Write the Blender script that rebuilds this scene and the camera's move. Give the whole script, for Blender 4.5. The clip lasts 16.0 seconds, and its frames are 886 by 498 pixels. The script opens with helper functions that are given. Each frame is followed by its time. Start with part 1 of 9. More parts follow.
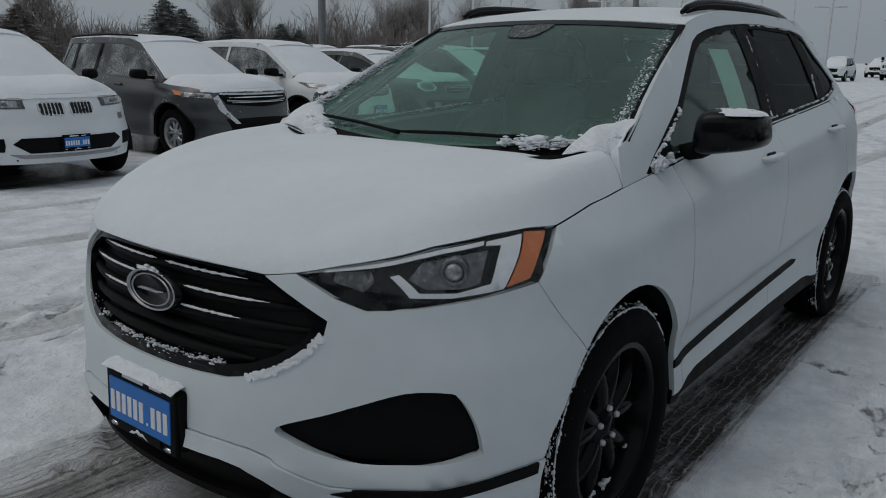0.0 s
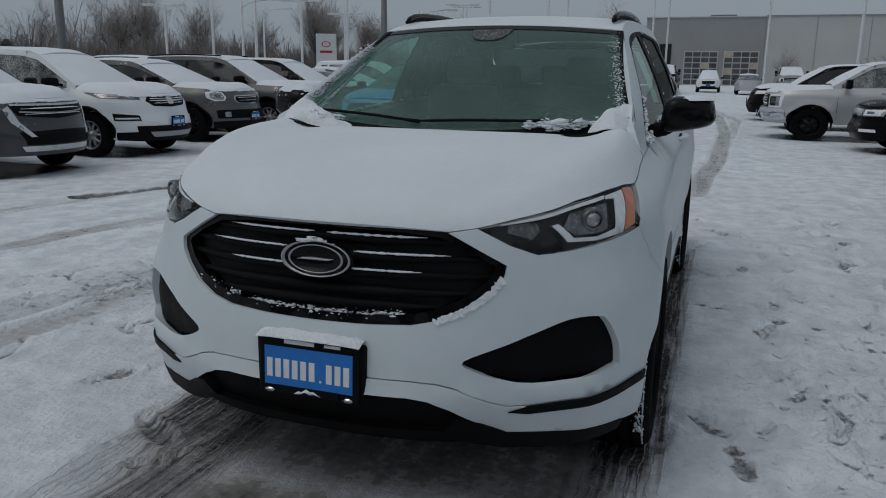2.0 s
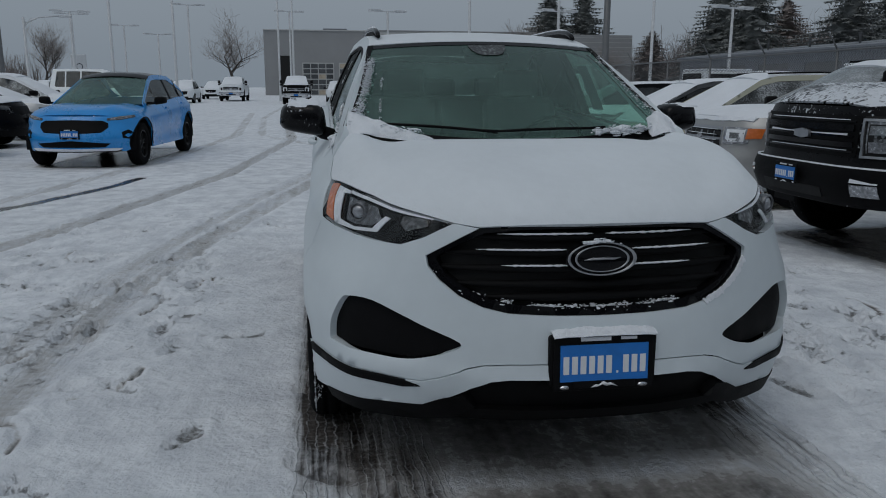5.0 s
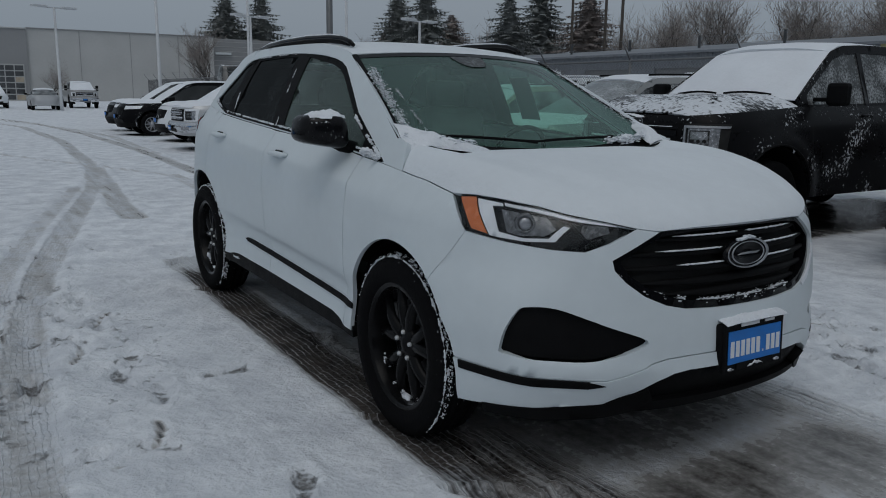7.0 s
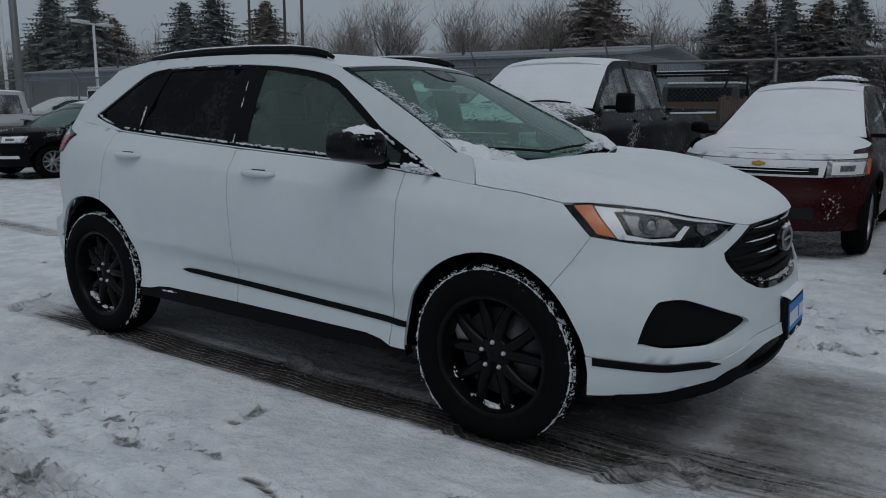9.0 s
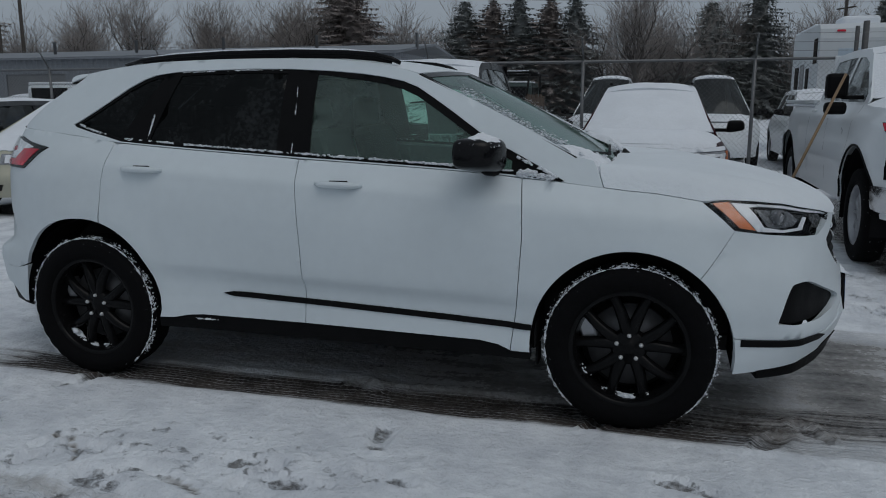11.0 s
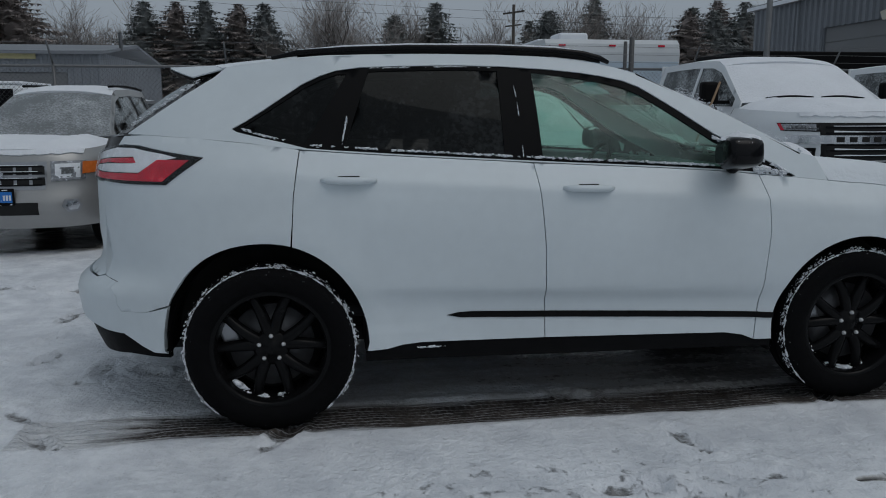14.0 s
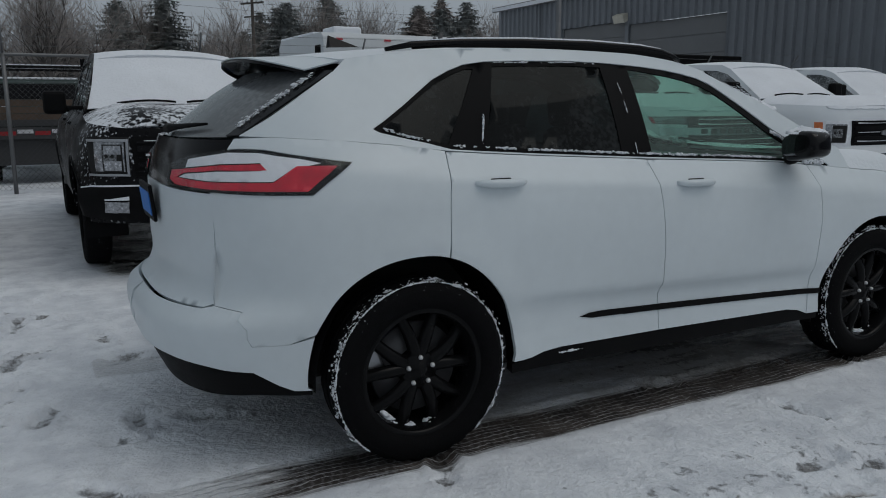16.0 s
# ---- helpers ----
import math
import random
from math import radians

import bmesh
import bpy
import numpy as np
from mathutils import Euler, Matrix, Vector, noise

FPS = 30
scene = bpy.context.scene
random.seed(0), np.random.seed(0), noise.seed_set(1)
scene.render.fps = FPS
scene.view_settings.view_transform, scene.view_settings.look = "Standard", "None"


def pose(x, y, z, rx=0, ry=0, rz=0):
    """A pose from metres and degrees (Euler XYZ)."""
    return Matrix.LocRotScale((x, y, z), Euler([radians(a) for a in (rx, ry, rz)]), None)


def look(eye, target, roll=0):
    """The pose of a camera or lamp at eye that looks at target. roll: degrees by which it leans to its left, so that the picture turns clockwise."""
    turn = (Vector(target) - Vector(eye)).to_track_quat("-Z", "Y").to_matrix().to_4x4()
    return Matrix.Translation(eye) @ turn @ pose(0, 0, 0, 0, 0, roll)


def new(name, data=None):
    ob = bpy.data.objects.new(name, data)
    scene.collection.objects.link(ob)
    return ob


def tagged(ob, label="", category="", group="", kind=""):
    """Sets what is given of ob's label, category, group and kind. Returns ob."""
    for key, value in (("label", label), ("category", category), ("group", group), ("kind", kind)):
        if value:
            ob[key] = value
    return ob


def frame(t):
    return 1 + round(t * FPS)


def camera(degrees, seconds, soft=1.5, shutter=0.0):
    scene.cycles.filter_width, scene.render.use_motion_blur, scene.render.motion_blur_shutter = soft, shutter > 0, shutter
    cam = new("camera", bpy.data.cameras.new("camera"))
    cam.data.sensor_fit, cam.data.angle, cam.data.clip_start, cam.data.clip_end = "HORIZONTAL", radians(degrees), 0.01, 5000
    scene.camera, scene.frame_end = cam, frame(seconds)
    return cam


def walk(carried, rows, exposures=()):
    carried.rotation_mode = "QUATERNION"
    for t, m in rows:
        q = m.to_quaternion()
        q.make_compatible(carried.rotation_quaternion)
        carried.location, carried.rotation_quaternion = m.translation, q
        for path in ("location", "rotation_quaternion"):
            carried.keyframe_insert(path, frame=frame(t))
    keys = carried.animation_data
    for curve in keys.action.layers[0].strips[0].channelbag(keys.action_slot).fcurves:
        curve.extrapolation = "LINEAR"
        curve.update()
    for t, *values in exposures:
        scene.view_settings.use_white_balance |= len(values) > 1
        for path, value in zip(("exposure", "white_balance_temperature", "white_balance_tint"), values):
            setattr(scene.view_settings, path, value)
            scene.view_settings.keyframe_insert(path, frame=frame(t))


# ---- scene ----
cam = camera(59.1, 16.0, soft=1.0)
PATH = [
    (0, (3.49, 1.862, 1.466), (1.96, 0.669, 0.985), 0.7),
    (0.5, (3.751, 1.727, 1.437), (2.134, 0.646, 0.97), 0.8),
    (1, (3.999, 1.555, 1.427), (2.3, 0.604, 0.968), 0.8),
    (1.5, (4.221, 1.347, 1.404), (2.447, 0.54, 0.954), 0.8),
    (2, (4.395, 1.09, 1.392), (2.55, 0.458, 0.948), 0.7),
    (2.5, (4.535, 0.809, 1.387), (2.636, 0.36, 0.95), 0.6),
    (3, (4.653, 0.517, 1.391), (2.723, 0.22, 0.962), 0.4),
    (3.5, (4.715, 0.208, 1.386), (2.766, 0.056, 0.967), 0.3),
    (4, (4.75, -0.136, 1.377), (2.793, -0.128, 0.962), 0.2),
    (4.5, (4.757, -0.502, 1.384), (2.806, -0.347, 0.972), 0.2),
    (4.7, (4.749, -0.646, 1.385), (2.802, -0.44, 0.974), 0.2),
    (6.8, (4.278, -2.299, 1.395), (2.573, -1.33, 1.004), 0.8),
    (7, (4.171, -2.432, 1.394), (2.506, -1.393, 1.007), 0.8),
    (7.5, (3.929, -2.77, 1.401), (2.391, -1.552, 1.017), 0.6),
    (8, (3.665, -3.113, 1.412), (2.265, -1.735, 1.035), 0.6),
    (8.5, (3.377, -3.396, 1.419), (2.111, -1.893, 1.049), 0.5),
    (9, (3.061, -3.659, 1.408), (1.946, -2.039, 1.047), 0.3),
    (9.2, (2.942, -3.776, 1.42), (1.888, -2.114, 1.063), 0.3),
    (11.3, (1.276, -4.442, 1.452), (0.827, -2.528, 1.086), -0.1),
    (11.5, (1.104, -4.47, 1.451), (0.711, -2.543, 1.088), -0.1),
    (12, (0.673, -4.507, 1.444), (0.412, -2.557, 1.086), -0.1),
    (12.5, (0.216, -4.517, 1.435), (0.088, -2.553, 1.08), -0.2),
    (13, (-0.245, -4.506, 1.438), (-0.239, -2.537, 1.085), -0.2),
    (13.5, (-0.687, -4.47, 1.431), (-0.554, -2.506, 1.08), -0.1),
    (14, (-1.129, -4.379, 1.422), (-0.855, -2.43, 1.071), -0.1),
    (14.5, (-1.567, -4.259, 1.429), (-1.132, -2.339, 1.074), -0.2),
    (15, (-1.986, -4.093, 1.432), (-1.376, -2.223, 1.073), -0.0),
    (15.5, (-2.379, -3.898, 1.434), (-1.609, -2.088, 1.072), -0.1),
    (16, (-2.765, -3.65, 1.44), (-1.849, -1.91, 1.072), -0.1),
]
walk(cam, [(t, look(eye, target, roll)) for t, eye, target, roll in PATH],
     exposures=((0, 0.15, 6900, 10), (1.5, 0.13, 6700, 10), (3.0, 0.07, 6500, 10), (7.0, 0.0, 6480, 10), (9.0, 0.0, 6480, 10), (12.5, 0.03, 6480, 10), (14.5, 0.05, 6520, 10), (16.0, 0.11, 6700, 10)))

# ---- light: overcast winter afternoon ----
SUN_AZ, SUN_EL = -42.0, 60.0
w_sky = bpy.data.worlds.new("overcast_sky")
scene.world = w_sky
w_sky.use_nodes = True
_n, _l = w_sky.node_tree.nodes, w_sky.node_tree.links
_sky = _n.new("ShaderNodeTexSky")
_sky.sky_type, _sky.sun_disc = "NISHITA", False
_sky.sun_elevation, _sky.sun_rotation = radians(SUN_EL), radians(90 - SUN_AZ)
_sky.air_density, _sky.dust_density, _sky.ozone_density = 1.0, 6.0, 1.0
_hs = _n.new("ShaderNodeHueSaturation")
_hs.inputs["Saturation"].default_value = 0.18
_hs.inputs["Value"].default_value = 0.16
_l.new(_sky.outputs[0], _hs.inputs["Color"])
_mix = _n.new("ShaderNodeMix")
_mix.data_type = "RGBA"
_mix.inputs[0].default_value = 0.72
_l.new(_hs.outputs[0], _mix.inputs[6])
_mix.inputs[7].default_value = (0.65, 0.78, 0.92, 1)
_l.new(_mix.outputs[2], _n["Background"].inputs[0])
_n["Background"].inputs[1].default_value = 0.40
sun_data = bpy.data.lights.new("sun", "SUN")
sun_data.energy, sun_data.angle, sun_data.color = 0.30, radians(45), (1.0, 0.99, 0.97)
sun = new("sun", sun_data)
sun.matrix_world = look((0, 0, 0), (-math.cos(radians(SUN_AZ)) * math.cos(radians(SUN_EL)), -math.sin(radians(SUN_AZ)) * math.cos(radians(SUN_EL)), -math.sin(radians(SUN_EL))))

# ---- materials ----
MATS = {}


def mat(name, col, rough=0.5, metal=0.0, var=0.0, scale=8.0, bump=0.0, bscale=60.0, coat=0.0, spec=0.5, col2=None, rand=0.0, rvar=0.1):
    """A procedural surface: a colour that varies at two scales, varied gloss and fine relief."""
    if name in MATS:
        return MATS[name]
    m = bpy.data.materials.new(name)
    m.use_nodes = True
    n, l = m.node_tree.nodes, m.node_tree.links
    b = n["Principled BSDF"]
    b.inputs["Roughness"].default_value, b.inputs["Metallic"].default_value = rough, metal
    b.inputs["Coat Weight"].default_value, b.inputs["Specular IOR Level"].default_value = coat, spec
    b.inputs["Coat Roughness"].default_value = 0.12
    b.inputs["Base Color"].default_value = (*col, 1)
    if var > 0:
        co = n.new("ShaderNodeNewGeometry")
        t1, t2 = n.new("ShaderNodeTexNoise"), n.new("ShaderNodeTexNoise")
        t1.inputs["Scale"].default_value, t2.inputs["Scale"].default_value = scale, scale * 9
        t1.inputs["Detail"].default_value = t2.inputs["Detail"].default_value = 4
        for t in (t1, t2):
            l.new(co.outputs["Position"], t.inputs["Vector"])
        ad = n.new("ShaderNodeMath")
        ad.operation = "MULTIPLY_ADD"
        l.new(t2.outputs[0], ad.inputs[0])
        ad.inputs[1].default_value = 0.45
        l.new(t1.outputs[0], ad.inputs[2])
        if rand > 0:
            oi = n.new("ShaderNodeObjectInfo")
            r = n.new("ShaderNodeMath")
            r.operation = "MULTIPLY_ADD"
            l.new(oi.outputs["Random"], r.inputs[0])
            r.inputs[1].default_value = rand
            l.new(ad.outputs[0], r.inputs[2])
            ad = r
        mr = n.new("ShaderNodeMapRange")
        mr.inputs[1].default_value, mr.inputs[2].default_value = 0.45, 1.0
        l.new(ad.outputs[0], mr.inputs[0])
        mx = n.new("ShaderNodeMix")
        mx.data_type = "RGBA"
        c2 = col2 or tuple(min(1, c * (1 + var)) for c in col)
        c1 = col if col2 else tuple(c * (1 - var) for c in col)
        mx.inputs[6].default_value, mx.inputs[7].default_value = (*c1, 1), (*c2, 1)
        l.new(mr.outputs[0], mx.inputs[0])
        l.new(mx.outputs[2], b.inputs["Base Color"])
        rr = n.new("ShaderNodeMapRange")
        rr.inputs[1].default_value, rr.inputs[2].default_value = 0.4, 1.0
        rr.inputs[3].default_value, rr.inputs[4].default_value = max(0.02, rough - rvar), min(1, rough + rvar)
        l.new(ad.outputs[0], rr.inputs[0])
        l.new(rr.outputs[0], b.inputs["Roughness"])
    if bump > 0:
        g = n.new("ShaderNodeNewGeometry")
        t = n.new("ShaderNodeTexNoise")
        t.inputs["Scale"].default_value, t.inputs["Detail"].default_value = bscale, 5
        l.new(g.outputs["Position"], t.inputs["Vector"])
        bp = n.new("ShaderNodeBump")
        bp.inputs["Strength"].default_value, bp.inputs["Distance"].default_value = min(1, bump), 0.02
        l.new(t.outputs[0], bp.inputs["Height"])
        l.new(bp.outputs[0], b.inputs["Normal"])
    MATS[name] = m
    return m


def glass_mat(name, tint, haze, haze_col=(0.6, 0.66, 0.66), frost=0.0, gloss_rough=0.03, gloss=0.035, top=0.8):
    """A thin pane: tinted see-through, a film of haze and patches of frost, and a mirror coat."""
    if name in MATS:
        return MATS[name]
    m = bpy.data.materials.new(name)
    m.use_nodes = True
    n, l = m.node_tree.nodes, m.node_tree.links
    n.remove(n["Principled BSDF"])
    tr, df, gl = n.new("ShaderNodeBsdfTransparent"), n.new("ShaderNodeBsdfDiffuse"), n.new("ShaderNodeBsdfGlossy")
    tr.inputs[0].default_value = (*tint, 1)
    df.inputs[0].default_value = (*haze_col, 1)
    gl.inputs[0].default_value = (0.9, 0.95, 0.95, 1)
    gl.inputs["Roughness"].default_value = gloss_rough
    a, c = n.new("ShaderNodeMixShader"), n.new("ShaderNodeMixShader")
    g = n.new("ShaderNodeNewGeometry")
    t1, t2 = n.new("ShaderNodeTexNoise"), n.new("ShaderNodeTexNoise")
    t1.inputs["Scale"].default_value, t1.inputs["Detail"].default_value = 3.0, 3
    t2.inputs["Scale"].default_value, t2.inputs["Detail"].default_value = 45.0, 6
    l.new(g.outputs["Position"], t1.inputs["Vector"])
    l.new(g.outputs["Position"], t2.inputs["Vector"])
    mm = n.new("ShaderNodeMath")
    mm.operation = "MULTIPLY"
    l.new(t1.outputs[0], mm.inputs[0])
    l.new(t2.outputs[0], mm.inputs[1])
    mr = n.new("ShaderNodeMapRange")
    mr.inputs[1].default_value, mr.inputs[2].default_value = 0.2, 0.45
    mr.inputs[3].default_value, mr.inputs[4].default_value = haze, haze + 0.06 + frost
    l.new(mm.outputs[0], mr.inputs[0])
    l.new(mr.outputs[0], a.inputs[0])
    l.new(tr.outputs[0], a.inputs[1])
    l.new(df.outputs[0], a.inputs[2])
    lw, pw, ma = n.new("ShaderNodeLayerWeight"), n.new("ShaderNodeMath"), n.new("ShaderNodeMath")
    lw.inputs[0].default_value = 0.5
    pw.operation, ma.operation = "POWER", "MULTIPLY_ADD"
    pw.inputs[1].default_value = 5.0
    l.new(lw.outputs["Facing"], pw.inputs[0])
    l.new(pw.outputs[0], ma.inputs[0])
    ma.inputs[1].default_value, ma.inputs[2].default_value = top - gloss, gloss
    l.new(ma.outputs[0], c.inputs[0])
    l.new(a.outputs[0], c.inputs[1])
    l.new(gl.outputs[0], c.inputs[2])
    l.new(c.outputs[0], n["Material Output"].inputs[0])
    MATS[name] = m
    return m


def add_noise_mix(m, col, lo, hi, scale, rough=0.9, detail=5, patch=0.0):
    """Lays flecks of a second colour over a material where a noise passes a threshold."""
    n, l = m.node_tree.nodes, m.node_tree.links
    b = n["Principled BSDF"]
    base = b.inputs["Base Color"]
    mx = n.new("ShaderNodeMix")
    mx.data_type = "RGBA"
    if base.links:
        l.new(base.links[0].from_socket, mx.inputs[6])
    else:
        mx.inputs[6].default_value = base.default_value
    mx.inputs[7].default_value = (*col, 1)
    g, t, mr = n.new("ShaderNodeNewGeometry"), n.new("ShaderNodeTexNoise"), n.new("ShaderNodeMapRange")
    t.inputs["Scale"].default_value, t.inputs["Detail"].default_value = scale, detail
    l.new(g.outputs["Position"], t.inputs["Vector"])
    mr.inputs[1].default_value, mr.inputs[2].default_value = lo, hi
    src = t.outputs[0]
    if patch > 0:
        t2, ma = n.new("ShaderNodeTexNoise"), n.new("ShaderNodeMath")
        t2.inputs["Scale"].default_value, t2.inputs["Detail"].default_value = patch, 3
        l.new(g.outputs["Position"], t2.inputs["Vector"])
        ma.operation = "MULTIPLY_ADD"
        ma.inputs[1].default_value = 0.9
        l.new(t2.outputs[0], ma.inputs[0])
        l.new(src, ma.inputs[2])
        src = ma.outputs[0]
    l.new(src, mr.inputs[0])
    l.new(mr.outputs[0], mx.inputs[0])
    l.new(mx.outputs[2], base)
    return m


SNOW = (0.80, 0.83, 0.87)
M_PAINT = mat("white_paint", (0.65, 0.71, 0.74), 0.45, var=0.05, scale=1.8, coat=0.22, bump=0.012, bscale=7)
M_SNOWY = mat("snow_film_on_paint", (0.735, 0.78, 0.815), 0.75, var=0.04, scale=2.5, bump=0.22, bscale=35)
M_SNOW = mat("snow", SNOW, 0.9, var=0.05, scale=6, bump=0.5, bscale=70)
M_BLACK = mat("black_plastic", (0.006, 0.006, 0.0065), 0.55, var=0.25, scale=12, bump=0.08, bscale=220, spec=0.08)
M_GLOSSB = mat("gloss_black", (0.004, 0.004, 0.005), 0.14, var=0.2, scale=14, spec=0.16)
M_RUBBER = mat("tyre_rubber", (0.005, 0.005, 0.0055), 0.85, var=0.3, scale=30, bump=0.25, bscale=120, spec=0.08)
M_TREAD = add_noise_mix(mat("tyre_tread_snowy", (0.006, 0.006, 0.0065), 0.85, bump=0.3, bscale=90, spec=0.08), (0.5, 0.52, 0.55), 0.68, 0.78, 60)
M_RIM = mat("black_alloy", (0.006, 0.006, 0.0065), 0.20, metal=0.0, var=0.25, scale=25, spec=0.12)
M_DARK = mat("dark_void", (0.006, 0.006, 0.006), 0.8, var=0.2, scale=10)
M_CHROME = mat("chrome", (0.62, 0.63, 0.65), 0.16, metal=1.0, var=0.05, scale=20)
M_SILVER = mat("silver_metal", (0.38, 0.39, 0.41), 0.4, metal=0.8, var=0.1, scale=20)
M_NUT = mat("zinc_wheel_nut", (0.62, 0.63, 0.64), 0.35, metal=0.3, var=0.05, scale=40)
M_DISC = mat("brake_disc", (0.11, 0.11, 0.115), 0.45, metal=0.5, var=0.2, scale=30)
M_AMBER = mat("amber_lens", (0.62, 0.15, 0.03), 0.22, var=0.12, scale=30, coat=0.5)
M_LAMPC = mat("chrome_lamp", (0.34, 0.35, 0.37), 0.22, metal=0.5, var=0.6, scale=35, coat=0.4)
M_RED = mat("red_lens", (0.62, 0.004, 0.030), 0.2, var=0.25, scale=25, coat=0.2)
M_CLEARW = mat("white_lamp_reflector", (0.80, 0.82, 0.85), 0.25, var=0.05, scale=25, coat=0.4)
M_LAMPIN = mat("lamp_grey_inner", (0.10, 0.103, 0.108), 0.25, var=0.5, scale=60, metal=0.3)
M_PLATE = mat("plate_blue", (0.010, 0.17, 0.56), 0.45, var=0.1, scale=20)
M_WHITE = mat("white_print", (0.75, 0.76, 0.78), 0.5, var=0.05, scale=20)
M_SEAT = mat("seat_cloth", (0.03, 0.032, 0.034), 0.9, var=0.2, scale=30)
M_TRIMG = mat("interior_grey", (0.10, 0.11, 0.11), 0.8, var=0.15, scale=12)
G_FRONT = glass_mat("windscreen_glass", (0.54, 0.82, 0.72), 0.15, (0.29, 0.50, 0.43), 0.10)
G_DOOR = glass_mat("door_glass", (0.58, 0.82, 0.72), 0.10, (0.36, 0.50, 0.44), 0.06)
G_DARK = glass_mat("privacy_glass", (0.022, 0.024, 0.026), 0.015, (0.25, 0.27, 0.28), 0.03, gloss=0.012, top=0.2)
G_LENS = glass_mat("clear_lens", (0.97, 0.975, 0.98), 0.0, (0.3, 0.3, 0.3), -0.05, top=0.35)
G_REAR = glass_mat("rear_glass_misted", (0.10, 0.11, 0.115), 0.42, (0.30, 0.315, 0.33), 0.2, 0.15)

M_FRIT = add_noise_mix(mat("frosted_frit", (0.02, 0.021, 0.022), 0.35), (0.26, 0.29, 0.29), 0.48, 0.78, 60)

# ---- mesh tools ----
from mathutils import geometry


def pc(xs, ys):
    """A smooth curve through the given stations, without overshoot."""
    xs, ys = [float(v) for v in xs], [float(v) for v in ys]
    n = len(xs)
    d = [(ys[i + 1] - ys[i]) / (xs[i + 1] - xs[i]) for i in range(n - 1)]
    m = [d[0]] + [0 if d[i - 1] * d[i] <= 0 else 2 * d[i - 1] * d[i] / (d[i - 1] + d[i]) for i in range(1, n - 1)] + [d[-1]]

    def f(x):
        if x <= xs[0]:
            return ys[0]
        if x >= xs[-1]:
            return ys[-1]
        i = 0
        while x > xs[i + 1]:
            i += 1
        h = xs[i + 1] - xs[i]
        t = (x - xs[i]) / h
        return ((1 + 2 * t) * (1 - t) ** 2 * ys[i] + t * (1 - t) ** 2 * h * m[i] + t * t * (3 - 2 * t) * ys[i + 1] + t * t * (t - 1) * h * m[i + 1])
    return f


def inside(pts, poly):
    """Which of the points lie in the polygon."""
    x, y = pts[:, 0], pts[:, 1]
    p = np.array(poly, float)
    q = np.roll(p, -1, axis=0)
    out = np.zeros(len(pts), bool)
    for (x0, y0), (x1, y1) in zip(p, q):
        if y0 == y1:
            continue
        c = ((y0 > y) != (y1 > y)) & (x < (x1 - x0) * (y - y0) / (y1 - y0) + x0)
        out ^= c
    return out


def dense(poly, step):
    out = []
    for a, b in zip(poly, list(poly[1:]) + [poly[0]]):
        k = max(1, int(math.ceil(math.hypot(b[0] - a[0], b[1] - a[1]) / step)))
        out += [(a[0] + (b[0] - a[0]) * i / k, a[1] + (b[1] - a[1]) * i / k) for i in range(k)]
    return out


def curve_poly(pts, n=6, closed=False):
    """Rounds a polyline through its points (Catmull-Rom)."""
    p = [Vector((a, b)) for a, b in pts]
    k, out = len(p), []
    for i in range(k if closed else k - 1):
        p0, p1 = (p[i - 1] if closed or i > 0 else p[i]), p[i]
        p2, p3 = p[(i + 1) % k], (p[(i + 2) % k] if closed or i + 2 < k else p[(i + 1) % k])
        for j in range(n):
            t = j / n
            out.append(tuple(0.5 * (2 * p1 + (p2 - p0) * t + (2 * p0 - 5 * p1 + 4 * p2 - p3) * t * t + (3 * p1 - p0 - 3 * p2 + p3) * t ** 3)))
    return out if closed else out + [tuple(p[-1])]


def flat_mesh(outline, holes=(), step=0.04):
    """Triangles that fill a flat outline with holes, and its rims."""
    rims = [dense(outline, step)] + [dense(h, step) for h in holes]
    pts, edges = [], []
    for r in rims:
        k = len(pts)
        pts += r
        edges += [(k + i, k + (i + 1) % len(r)) for i in range(len(r))]
    lo, hi = np.min(rims[0], axis=0), np.max(rims[0], axis=0)
    gx, gy = np.meshgrid(np.arange(lo[0] + step / 2, hi[0], step), np.arange(lo[1] + step / 2, hi[1], step))
    g = np.stack([gx.ravel(), gy.ravel()], 1)
    if len(g):
        ok = inside(g, rims[0])
        for h in rims[1:]:
            ok &= ~inside(g, h)
        g = g[ok]
    if len(g):
        b = np.array(pts)
        near = np.array([np.min((b[:, 0] - x) ** 2 + (b[:, 1] - y) ** 2) for x, y in g])
        g = g[near > (0.45 * step) ** 2]
    v, e, f, *_ = geometry.delaunay_2d_cdt([Vector(p) for p in pts] + [Vector(p) for p in g], edges, [], 0, 1e-6)
    v = [(p.x, p.y) for p in v]
    c = np.array([np.mean([v[i] for i in t], axis=0) for t in f]).reshape(-1, 2)
    ok = inside(c, rims[0])
    for h in rims[1:]:
        ok &= ~inside(c, h)
    return v, [list(t) for t, k in zip(f, ok) if k]


def finish(name, verts, faces, material, smooth=True):
    me = bpy.data.meshes.new(name)
    me.from_pydata([tuple(v) for v in verts], [], faces)
    me.materials.append(material)
    if smooth:
        me.polygons.foreach_set("use_smooth", [True] * len(me.polygons))
    me.update()
    return me


def put(name, me, parent=None, label="", m=None):
    ob = new(name, me)
    if parent:
        ob.parent = parent
    if m is not None:
        ob.matrix_basis = m
    if label:
        ob["label"] = label
    return ob


